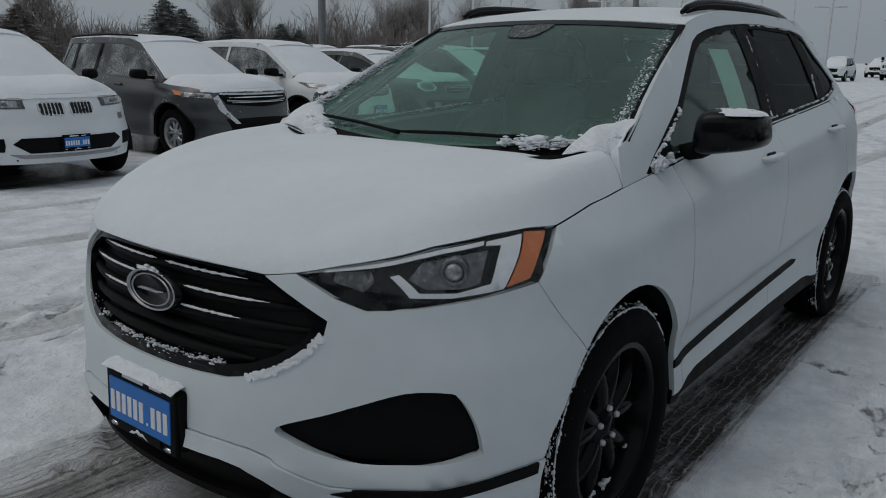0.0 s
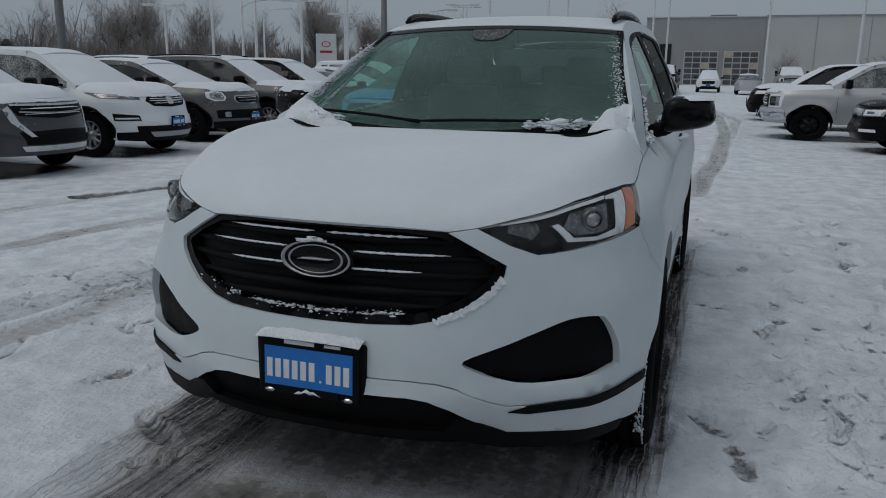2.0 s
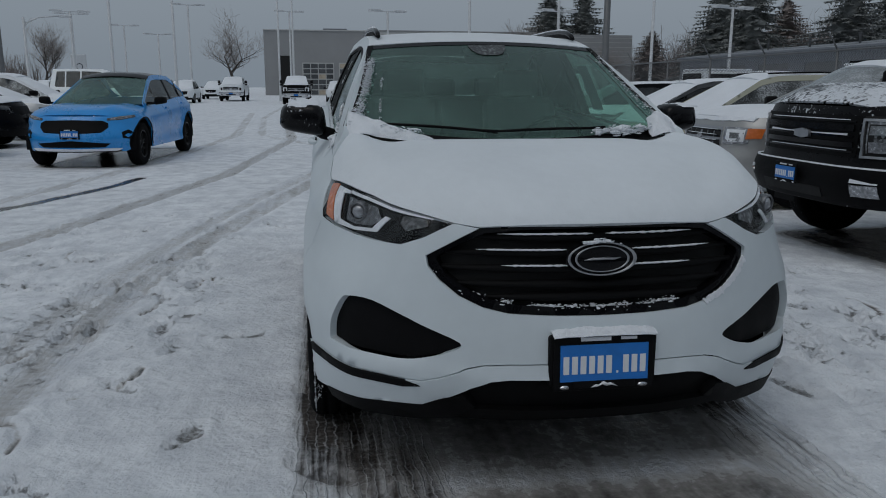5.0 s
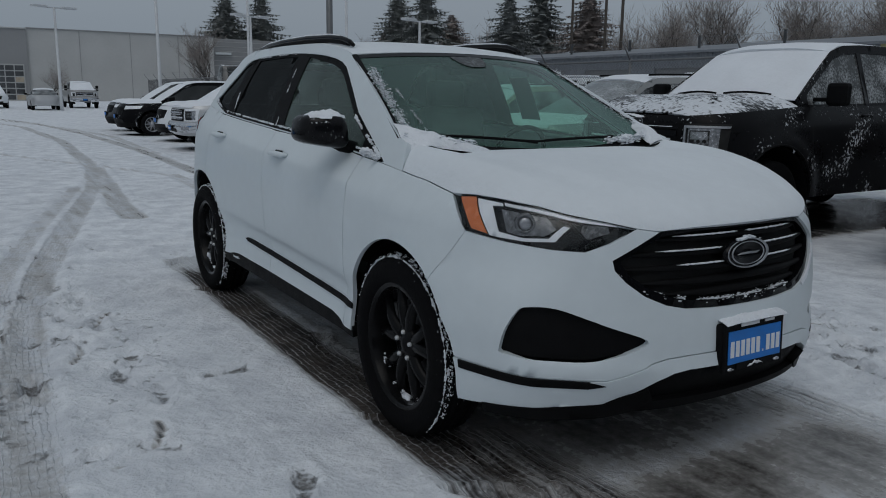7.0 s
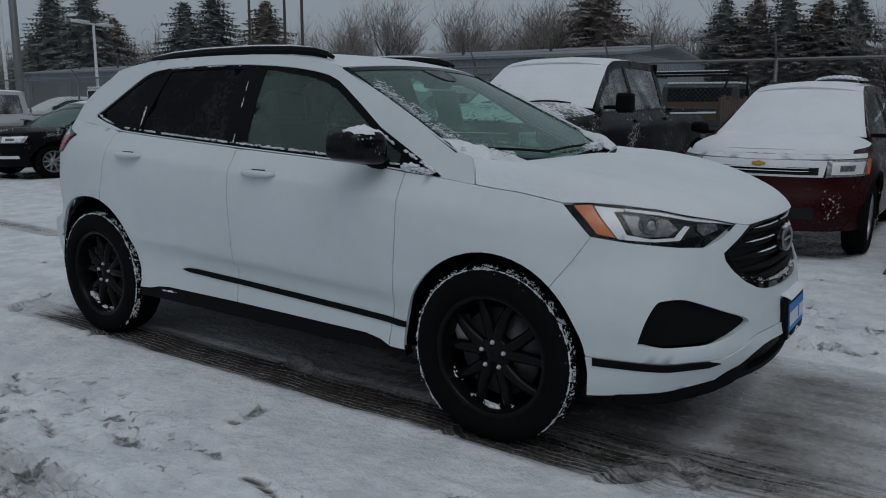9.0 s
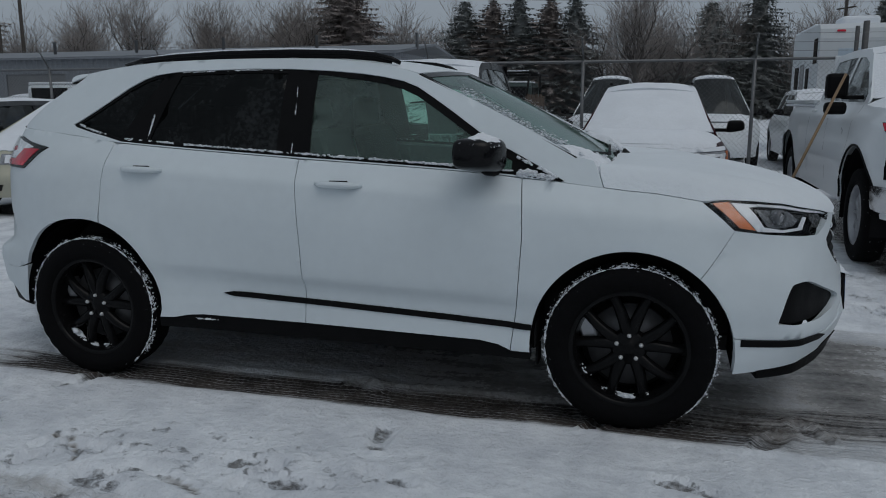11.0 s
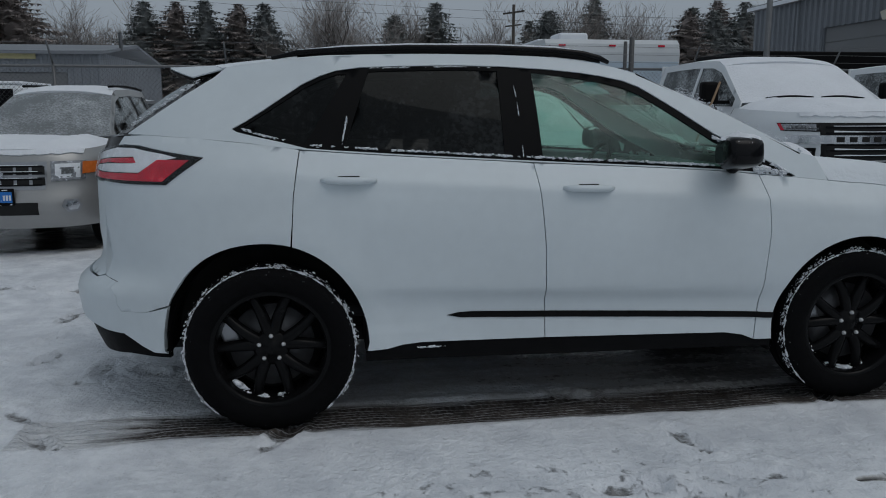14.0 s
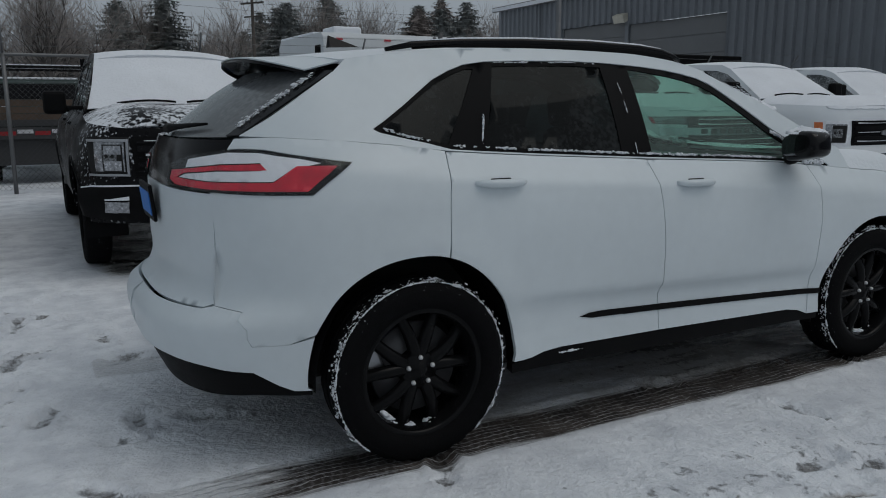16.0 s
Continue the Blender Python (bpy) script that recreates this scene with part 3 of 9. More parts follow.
rb = [S.ry(0, 0.455), S.ry(0.45, 0.455), S.ry(0.647, 0.442), S.x(-2.15, 0.432), S.x(-2.06, 0.428), S.x(-1.98, 0.375), S.x(-1.93, 0.352), S.x(-1.868, 0.350)]
rb = rb[::-1] + [S.ry(0, 0.657), S.ry(0.30, 0.657), S.ry(0.62, 0.660), S.ry(0.655, 0.6705), S.x(-2.1012, 0.6608), S.x(-2.0763, 0.599), S.x(-2.0613, 0.5327), S.x(-1.95, 0.5367)] + S.arch(-HX - 0.010, 0.36, 0.452, 0.490, 158.5, 180)
sheet("rear_bumper", skin, rb, [], M_PAINT, edge, 0.036, lip=0.03, merge=True, label="white rear bumper with snow on its ledge")
sheet("rear_diffuser", skin, [S.ry(0, 0.28), S.ry(0, 0.47), S.ry(0.647, 0.455), S.x(-2.06, 0.44), S.x(-1.93, 0.365), S.x(-1.87, 0.36), S.x(-1.87, 0.325), S.x(-2.05, 0.325), S.ry(0.6, 0.30)], [], M_BLACK, edge, 0.05, off=-0.016, lip=0.03, merge=True)
tgate = [S.ry(0, 0.662), S.ry(0, 1.108), S.ry(0.3, 1.104), S.ry(0.622, 1.100), S.ry(0.636, 0.90), S.ry(0.648, 0.678), S.ry(0.62, 0.664), S.ry(0.3, 0.662)]
sheet("tailgate", skin, tgate, [], M_PAINT, edge, 0.04, lip=0.02, merge=True)
sheet("tailgate_garnish", skin, [S.ry(0, 1.11), S.ry(0, 1.30), S.ry(0.4, 1.30), S.ry(0.60, 1.304), S.ry(0.60, 1.258), S.ry(0.45, 1.235), S.ry(0.31, 1.205), S.ry(0.30, 1.11)], [], M_GLOSSB, edge, 0.05, off=-0.004, lip=0.02, merge=True, label="dark garnish under the rear window")
# tail lamps
tl = tl_low + [S.ry(0.45, 1.110), S.ry(0.31, 1.116), S.ry(0.315, 1.20), S.ry(0.45, 1.232), S.ry(0.635, 1.264), S.x(-1.98, 1.262), S.x(-1.85, 1.240)]
sheet("tail_lamp", skin, tl, [], M_GLOSSB, edge, 0.04, off=0.004, lip=0.02, label="red and clear tail lamp")
sheet("red_lens", skin, [S.x(-1.745, 1.205), S.x(-1.86, 1.115), S.x(-2.05, 1.115), S.ry(0.60, 1.116), S.ry(0.40, 1.122), S.ry(0.34, 1.14), S.ry(0.34, 1.175), S.ry(0.45, 1.185), S.ry(0.62, 1.205), S.x(-2.0, 1.212), S.x(-1.985, 1.19), S.ry(0.62, 1.187), S.ry(0.45, 1.170), S.ry(0.40, 1.150), S.ry(0.60, 1.142), S.x(-1.97, 1.146), S.x(-1.885, 1.205)], [], M_RED, edge, 0.03, off=0.007, lip=0.004, label="red tail lamp lens")
sheet("clear_reflector", skin, [S.x(-1.90, 1.195), S.x(-1.97, 1.150), S.ry(0.60, 1.146), S.ry(0.42, 1.152), S.ry(0.46, 1.166), S.ry(0.62, 1.182), S.x(-2.0, 1.188), S.x(-2.0, 1.216), S.ry(0.62, 1.21), S.ry(0.45, 1.19), S.ry(0.45, 1.222), S.ry(0.62, 1.252), S.x(-2.0, 1.252), S.x(-1.86, 1.228), S.x(-1.80, 1.214)], [], M_CLEARW, edge, 0.03, off=0.0065, lip=0.004)
sheet("lamp_cover", skin, tl, [], G_LENS, edge, 0.04, off=0.013, lip=0.008, label="clear gloss tail lamp cover")
# black lower trims
sheet("lower_intake", skin, [S.y(0, 0.278), S.y(0.5, 0.274), S.x(2.1, 0.272), S.x(1.93, 0.276), S.x(1.93, 0.31), S.x(2.12, 0.318), S.y(0.62, 0.33), S.y(0.565, 0.335), S.y(0.50, 0.378), S.y(0.42, 0.43), S.y(0.36, 0.46), S.y(0, 0.466)], [], M_BLACK, edge, 0.05, off=-0.022, lip=0.03, merge=True, label="gloss black lower intake and lip")
sheet("intake_bar", skin, [S.y(0, 0.335), S.y(0.44, 0.335), S.y(0.52, 0.31), S.y(0.52, 0.292), S.y(0.44, 0.308), S.y(0, 0.308)], [], M_BLACK, edge, 0.05, off=0.004, lip=0.03, merge=True)
lip_top = [(a, b + 0.004) for a, b in bump_low[4:]]
sheet("front_lip", skin, [S.y(0.44, 0.392), *lip_top, S.x(1.965, 0.300), S.x(1.965, 0.262), S.x(2.12, 0.262), S.y(0.64, 0.266), S.y(0.55, 0.276), S.y(0.46, 0.300), S.y(0.40, 0.345)], [], M_BLACK, edge, 0.03, off=0.010, lip=0.05, label="black lip under the bumper corner")
sheet("bumper_strip", skin, [S.y(0.575, 0.405), S.y(0.62, 0.395), S.x(2.1, 0.403), S.x(1.890, 0.418), S.x(1.890, 0.448), S.x(2.1, 0.432), S.y(0.62, 0.420)], [], M_BLACK, edge, 0.04, off=0.0095, lip=0.008, label="thin black bumper strip")
sheet("door_moulding", skin, [S.x(-0.625, 0.487), S.x(-0.56, 0.475), S.x(-0.16, 0.463), S.x(0.985, 0.418), S.x(0.985, 0.445), S.x(-0.16, 0.490), S.x(-0.50, 0.501), S.x(-0.57, 0.499)], [], M_BLACK, edge, 0.012, off=0.0055, lip=0.006, label="thin black door moulding")
sheet("rocker_panel", skin, [S.x(0.98, 0.33), S.x(0.90, 0.32), S.x(0.83, 0.348), S.x(0.74, 0.362), S.x(-0.74, 0.376), S.x(-0.83, 0.368), S.x(-0.93, 0.340), S.x(-1.0, 0.33), S.x(-1.0, 0.288), S.x(0, 0.282), S.x(0.98, 0.275)], [], M_BLACK, edge, 0.06, off=-0.006, lip=0.05, label="black plastic rocker panel")
# headlamps
HT = [hl_top[::-1][0]] + hl_top[::-1]
HB = hl_bot


def along(poly, t):
    d = [0]
    for a, b in zip(poly, poly[1:]):
        d.append(d[-1] + math.hypot(b[0] - a[0], b[1] - a[1]))
    k = t * d[-1]
    for i in range(len(poly) - 1):
        if k <= d[i + 1] + 1e-9:
            q = (k - d[i]) / max(1e-9, d[i + 1] - d[i])
            return (poly[i][0] + (poly[i + 1][0] - poly[i][0]) * q, poly[i][1] + (poly[i + 1][1] - poly[i][1]) * q)
    return poly[-1]


def hl(t, v):
    a, b = along(HB, t), along(HT, t)
    return (a[0] + (b[0] - a[0]) * v, a[1] + (b[1] - a[1]) * v)


def hl_poly(pts):
    out = []
    for a, b in zip(pts, pts[1:] + pts[:1]):
        out += [hl(a[0] + (b[0] - a[0]) * i / 4, a[1] + (b[1] - a[1]) * i / 4) for i in range(4)]
    return out


hl_out = hl_bot[:-1] + [S.x(1.846, 0.913)] + hl_top[:-1]
lamps = sheet("headlamp", skin, hl_out, [], M_GLOSSB, edge, 0.04, off=-0.028, lip=-0.028, label="headlamp with projector, white daytime lamp and amber side lens")


def hl_part(name, pts, material, off, lip=0.004):
    """A piece inside both headlamps, under each lamp."""
    for ob, lamp in zip(sheet(name, skin, hl_poly(pts), [], material, None, 0.025, off=off, lip=lip), lamps):
        ob.parent = lamp


M_BOWL = mat("smoked_lamp_bowl", (0.14, 0.145, 0.155), 0.22, metal=0.4, var=0.6, scale=45)
hl_part("amber_lens", [(0.845, 0.10), (0.945, 0.14), (0.955, 0.95), (0.86, 0.97), (0.865, 0.6)], M_AMBER, -0.003)
hl_part("daytime_lamp", [(0.345, 0.66), (0.445, 0.21), (0.62, 0.10), (0.835, 0.08), (0.855, 0.6), (0.85, 0.95), (0.70, 0.93), (0.70, 0.87), (0.765, 0.84), (0.765, 0.23), (0.63, 0.175), (0.475, 0.275), (0.378, 0.67)], M_CLEARW, -0.004)
hl_part("top_strip", [(0.10, 0.86), (0.35, 0.88), (0.69, 0.89), (0.69, 0.955), (0.35, 0.955), (0.10, 0.94)], M_CLEARW, -0.005)
hl_part("lamp_bowl", [(0.42, 0.56), (0.50, 0.33), (0.64, 0.24), (0.72, 0.28), (0.72, 0.82), (0.46, 0.82)], M_BOWL, -0.018, 0.0)
hl_part("inner_reflector", [(0.14, 0.50), (0.26, 0.35), (0.29, 0.60), (0.27, 0.82), (0.14, 0.84)], M_LAMPIN, -0.014, 0.003)
for sgn, lamp in ((-1, lamps[0]), (1, lamps[1])):
    c = Vector(skin(*hl(0.585, 0.54)))
    c.y *= -sgn
    v, f = lathe([(0.026, -0.010), (0.031, -0.014), (0.035, -0.010), (0.037, 0.004), (0.035, 0.03)], 28)
    turn = Matrix.Translation(c + Vector((-0.012, -sgn * 0.004, 0))) @ Matrix.Rotation(radians(60 if sgn < 0 else 120), 4, "Z")
    put("projector_ring", finish("projector_ring", v, f, M_BOWL), lamp, "grey projector ring", turn)
    v, f = lathe([(0.0005, -0.016), (0.014, -0.014), (0.026, -0.006), (0.028, 0.01)], 24)
    put("projector", finish("projector", v, f, M_LAMPC), lamp, "round projector lens", turn)
sheet("lamp_lens", skin, hl_out, [], G_LENS, edge, 0.04, off=-0.001, lip=0)
# grille
gfull = grille_edge[:-1] + [S.y(0, 0.662), S.y(0, 0.957), S.y(0.25, 0.953)]
sheet("grille_backing", skin, gfull, [], M_DARK, edge, 0.06, off=-0.055, lip=0, merge=True)
gin = [S.y(0, 0.690), S.y(0.16, 0.692), S.y(0.29, 0.70), S.y(0.37, 0.717), S.y(0.44, 0.748), S.y(0.50, 0.79), S.y(0.528, 0.832), S.y(0.526, 0.845), S.y(0.46, 0.884), S.y(0.375, 0.925), S.y(0.25, 0.938), S.y(0, 0.942)]
g2 = grille_edge[::-1] + [S.y(0.25, 0.953), S.y(0, 0.957)]
sheet("grille_frame", skin, [g2[0]] + g2[1:] + gin[::-1], [], M_GLOSSB, edge, 0.03, off=-0.012, lip=0.045, merge=True, label="gloss black grille surround")
for k, (zc, ye) in enumerate(((0.907, 0.40), (0.857, 0.50), (0.807, 0.515), (0.757, 0.455), (0.716, 0.36))):
    def bar_f(t, v, zc=zc, ye=ye):
        y = ye * (2 * t - 1)
        thin = 1 - 0.55 * (abs(y) / ye) ** 3
        a = math.pi * (1.25 * v - 0.125)
        p = Vector(skin(*S.y(abs(y), zc - 0.015 * math.cos(a) * thin)))
        return (p.x - 0.040 + 0.020 * math.sin(a) * thin, y, p.z)
    lattice("grille_bar", bar_f, 44, 8, M_BLACK, edge, lip=0, flip=False)
# oval badge
bad = finish("badge", *lathe([(0.0005, -0.006), (0.083, -0.003), (0.086, -0.009), (0.091, -0.008), (0.094, 0.012)], 48), M_GLOSSB)
bad.materials.append(M_SILVER)
for p in bad.polygons:
    p.material_index = 1 if p.index % 4 in (1, 2) else 0
BADGE = pose(2.377, 0, 0.843, 0, 0, 90) @ Matrix.Rotation(radians(-6), 4, "X") @ Matrix.Diagonal((1.27, 1, 0.60, 1))
badge = put("badge", bad, edge, "dark oval badge with a bright rim", BADGE)
v, f = lathe([(0.066, -0.0065), (0.069, -0.010), (0.072, -0.0065)], 48)
put("badge_ring", finish("badge_ring", v, f, M_SILVER), badge, "thin bright inner ring")
v, f = tube([(-0.048, -0.007, -0.006), (-0.03, -0.008, 0.0), (0.0, -0.0085, 0.002), (0.03, -0.008, 0.0), (0.048, -0.007, 0.006)], [0.002, 0.007, 0.008, 0.007, 0.002], 8)
put("badge_mark", finish("badge_mark", v, f, M_SILVER), badge, "plain bright bar")
# front plate with frame
def number_plate(parent, m, w=0.335, h=0.19, frame_h=True, bars=True):
    """A blue dealer plate in a black frame; its writing is plain bars."""
    p = boxes("plate_frame", [((0, 0, 0), (0.016, w, h))], M_BLACK, parent, 0.006, "black plate frame", m)
    boxes("plate", [((0.009, 0, -0.002), (0.006, w * 0.88, h * 0.64))], M_PLATE, p, 0.002, "blue dealer plate")
    if bars:
        n, x0 = 10, -w * 0.425
        for i in range(n):
            y = x0 + (i + 0.5) * w * 0.85 / n
            big = i != 6
            boxes("plate_bar", [((0.0125, y, -0.008 if big else -0.034), (0.003, w * (0.058 if big else 0.02), h * 0.31 if big else 0.008))], M_WHITE, p, 0.001)
        boxes("frame_bar", [((0.0095, -0.03, h * 0.405), (0.004, w * 0.30, h * 0.07))], M_WHITE, p, 0.001)
        boxes("frame_bar", [((0.0095, w * 0.24, h * 0.405), (0.004, w * 0.16, h * 0.05))], M_WHITE, p, 0.001)
        # lower lip of the frame with a small pale peak and two oval marks
        boxes("frame_lip", [((0.0105, 0, -h * 0.385), (0.007, w * 0.62, h * 0.13))], M_BLACK, p, 0.003)
        peak = [(-0.045, -0.082), (-0.030, -0.072), (-0.020, -0.074), (-0.004, -0.063), (0.010, -0.070), (0.020, -0.068), (0.044, -0.081), (0.022, -0.076), (0.008, -0.079), (-0.008, -0.073), (-0.022, -0.080)]
        v, f = extrude_xy(peak, 0.0, 0.002)
        put("frame_peak", finish("frame_peak", [(0.0145 + c, a, b) for a, b, c in v], f, M_WHITE), p)
        for yy in (-w * 0.39, w * 0.39):
            v, f = extrude_xy([(yy + 0.016 * math.cos(radians(30 * i)), -h * 0.43 + 0.007 * math.sin(radians(30 * i))) for i in range(12)], 0.0, 0.002)
            put("frame_oval", finish("frame_oval", [(0.0085 + c, a, b) for a, b, c in v], f, M_CHROME), p)
    return p


number_plate(edge, pose(2.436, 0, 0.518, 0, -3, 0))
boxes("plate_bracket", [((2.415, 0, 0.52), (0.04, 0.36, 0.17))], M_BLACK, edge, 0.01)
number_plate(edge, pose(-2.318, 0, 1.02, 0, 6, 180), 0.31, 0.16, True, False)
# hood
hood_e = [S.y(0.391, 0.940)] + [p for p in hl_top[::-1]][0:] + [S.x(1.5, 1.059), S.x(1.285, 1.077)]
hood_e = [(a, b + 0.002) for a, b in hood_e]
hc_z = pc([1.24, 1.5, 1.8, 2.05, 2.2, 2.30, 2.345, 2.362], [1.152, 1.158, 1.138, 1.098, 1.058, 1.012, 0.978, 0.955])
hc_x = pc([0, 0.12, 0.3, 0.6, 1.0], [2.362, 2.30, 2.12, 1.72, 1.27])


def hood(t, v):
    e = Vector(skin(*along(hood_e, t)))
    k = 2 * v - 1
    cx = hc_x(t)
    a = abs(k)
    x = e.x + (cx - e.x) * (1 - a ** 2.2)
    zc = hc_z(cx)
    bulge = 1 - a ** (3.0 + 13.0 * t * t)
    x -= 0.052 * t ** 10 * bulge * a ** 6
    return (x, e.y * -k if k < 0 else -e.y * k, e.z + (zc - e.z) * bulge - 0.008 * math.exp(-((a - 0.70) / 0.08) ** 2) * min(1, t * 3) + (0.040 * t ** 1.5 * math.exp(-((a - 0.90) / 0.10) ** 2) * min(1, (1 - a) * 16)))


def hood_fn(t, v):
    x, y, z = hood(t, v)
    k = 2 * v - 1
    return (x, abs(y) * (1 if k > 0 else -1), z)


lattice("hood", hood_fn, 44, 56, M_SNOWY, edge, lip=0.02, flip=True, label="hood under a thin film of snow")
# cabin sides
g_out = [(1.281, 1.077), (1.258, 1.14), (1.231, 1.192), (1.154, 1.212)]
g_out += [(1.154 + (0.353 - 1.154) * t, 1.212 + (1.592 - 1.212) * t + 0.014 * math.sin(math.pi * t)) for t in (0.15, 0.3, 0.45, 0.6, 0.75, 0.9, 1.0)]
roof_z = pc([-1.75, -1.45, -1.1, -0.6, -0.2, 0.1, 0.28, 0.353], [1.592, 1.638, 1.668, 1.680, 1.675, 1.650, 1.617, 1.597])
g_out += [(x, roof_z(x)) for x in (0.25, 0.1, -0.1, -0.3, -0.6, -0.9, -1.2, -1.45, -1.60)]
g_out += [(-1.655, 1.570), (-1.80, 1.478), (-1.93, 1.392), (-2.052, 1.316), (-1.95, 1.3135)]
g_low = [(x, belt(x)) for x in (-1.7, -1.5, -1.3, -1.1, -0.8, -0.5, -0.2, 0.1, 0.4, 0.7, 0.9, 1.08)]
dlo_t = [(-1.568, 1.340), (-1.51, 1.372), (-1.416, 1.432), (-1.263, 1.535), (-1.18, 1.575), (-1.102, 1.601), (-0.991, 1.616), (-0.824, 1.623), (-0.545, 1.629), (-0.323, 1.625), (-0.101, 1.613), (0.06, 1.598), (0.175, 1.582), (0.28, 1.560), (0.36, 1.530), (0.45, 1.476), (0.553, 1.411), (0.711, 1.305), (0.945, 1.188), (1.047, 1.137), (1.108, 1.102)]
dlo_b = [(1.09, 1.098)] + [(x, belt(x) + 0.006) for x in (0.9, 0.7, 0.4, 0.1, -0.2, -0.5, -0.8, -1.1, -1.24)] + [(-1.35, 1.281), (-1.46, 1.305), (-1.545, 1.326)]
dlo = dlo_t + dlo_b
sheet("cabin_side", gside, g_out + g_low, [dlo], M_PAINT, edge, 0.04, lip=0.03, flip=False)
gl_f = [(-0.158, 1.204), (0.30, 1.180), (0.60, 1.160), (0.860, 1.144), (0.860, 1.190), (0.700, 1.272), (0.553, 1.370), (0.45, 1.437), (0.36, 1.492), (0.28, 1.526), (0.175, 1.552), (0.06, 1.571), (-0.101, 1.592), (-0.178, 1.600)]
gl_r = [(-1.072, 1.262), (-0.80, 1.242), (-0.34, 1.215), (-0.345, 1.606), (-0.545, 1.610), (-0.824, 1.604), (-0.955, 1.598)]
gl_q = [(-1.25, 1.272), (-1.35, 1.300), (-1.45, 1.325), (-1.525, 1.348), (-1.40, 1.425), (-1.25, 1.522), (-1.17, 1.560), (-1.095, 1.585), (-1.055, 1.585)]
sheet("window_trim", gside, dlo, [gl_f, gl_r, gl_q], M_BLACK, edge, 0.04, off=-0.006, lip=0.008, flip=False, label="gloss black window surround and pillars")
sheet("front_window", gside, gl_f, [], G_DOOR, edge, 0.06, off=-0.011, lip=0, flip=False, label="lightly tinted front door window, misted")
sheet("rear_window", gside, gl_r, [], G_DARK, edge, 0.06, off=-0.011, lip=0, flip=False, label="dark privacy glass")
sheet("quarter_window", gside, gl_q, [], G_DARK, edge, 0.06, off=-0.011, lip=0, flip=False, label="dark privacy glass")


# price sheet inside the left front window
pv_, pf_ = [], []
for i in range(5):
    for j in range(5):
        q = gside(-0.02 + 0.20 * i / 4, 1.245 + 0.26 * j / 4)
        pv_.append((q[0], abs(q[1]) - 0.022 + 0.002 * math.sin(i), q[2]))
pf_ = [[i * 5 + j, (i + 1) * 5 + j, (i + 1) * 5 + j + 1, i * 5 + j + 1] for i in range(4) for j in range(4)]
pme = with_lip(pv_, pf_, 0.0015)
put("price_sheet", finish("price_sheet", *pme, M_WHITE), edge, "white paper price sheet inside the window")


# windscreen, roof, tail window
def ribbon_between(lo_c, hi_c, bow, edge_lo, edge_hi):
    def f(t, v):
        k = 2 * v - 1
        q = 1 - k * k
        a = Vector(edge_lo).lerp(Vector(edge_hi), t)
        c = Vector(lo_c).lerp(Vector(hi_c), t) + Vector(bow) * math.sin(math.pi * t)
        return (a.x + (c.x - a.x) * q, a.y * -k, a.z + (c.z - a.z) * q)
    return f


wsl, wsh = gside(1.150, 1.203), gside(0.353, 1.588)
ws = ribbon_between((1.292, 0, 1.138), (0.43, 0, 1.617), (0.012, 0, 0.020), wsl, wsh)
lattice("windscreen", ws, 18, 26, G_FRONT, edge, lip=0, flip=True, label="greenish windscreen with frost at its edges")
for v0, v1 in ((0, 0.022), (0.978, 1)):
    lattice("windscreen_seal", lambda t, v, a=v0, b=v1: tuple(Vector(ws(t, a + (b - a) * v)) + Vector((0.004, 0, 0.006))), 16, 2, M_BLACK, edge, lip=0.006, flip=True)
lattice("windscreen_band", lambda t, v: tuple(Vector(ws(0.955 + 0.045 * t, v)) + Vector((0.002, 0, 0.003))), 2, 20, M_GLOSSB, edge, lip=0.004, flip=True)
lattice("windscreen_frit", lambda t, v: tuple(Vector(ws(0.955 - (0.02 + 0.12 * (1 - (2 * v - 1) ** 4)) * t, 0.42 + 0.16 * v)) + Vector((0.002, 0, 0.003))), 8, 12, M_FRIT, edge, lip=0.002, flip=True, label="black patch behind the glass round the inner mirror")
lattice("cowl", lambda t, v: tuple(Vector(ws(0.0, 0.07 + 0.86 * v)) + Vector((0.12 * (1 - t) - 0.01, 0, -0.015 - 0.03 * math.sin(math.pi * t) + 0.03 * t))), 4, 20, M_BLACK, edge, lip=0.01, flip=True, label="black plastic cowl")


def roof(t, v):
    x = 0.353 + (-1.62 - 0.353) * t
    e = Vector(gside(x, roof_z(x)))
    k = 2 * v - 1
    ex = 0.07 * (1 - t) ** 3 * (1 - k * k) - 0.10 * t ** 6 * (1 - k * k)
    return (x + ex, e.y * -k, e.z + (0.034 - 0.010 * (1 - t) ** 2) * (1 - abs(k) ** 2.2))


lattice("roof", roof, 36, 24, M_SNOWY, edge, lip=0.02, flip=True, label="white roof under thin snow")
# spoiler: upper skin, dark underside
def spoiler(t, v):
    k = 2 * v - 1
    a = abs(k)
    x0, x1 = -1.58 - 0.06 * (1 - a * a), -1.93 + 0.17 * a ** 3
    e = Vector(gside(-1.58, roof_z(-1.58)))
    return (x0 + (x1 - x0) * t, -k * (abs(e.y) - 0.01 - 0.03 * t), e.z + 0.030 * (1 - a ** 2.2) - 0.012 * t - 0.035 * t * a ** 3)


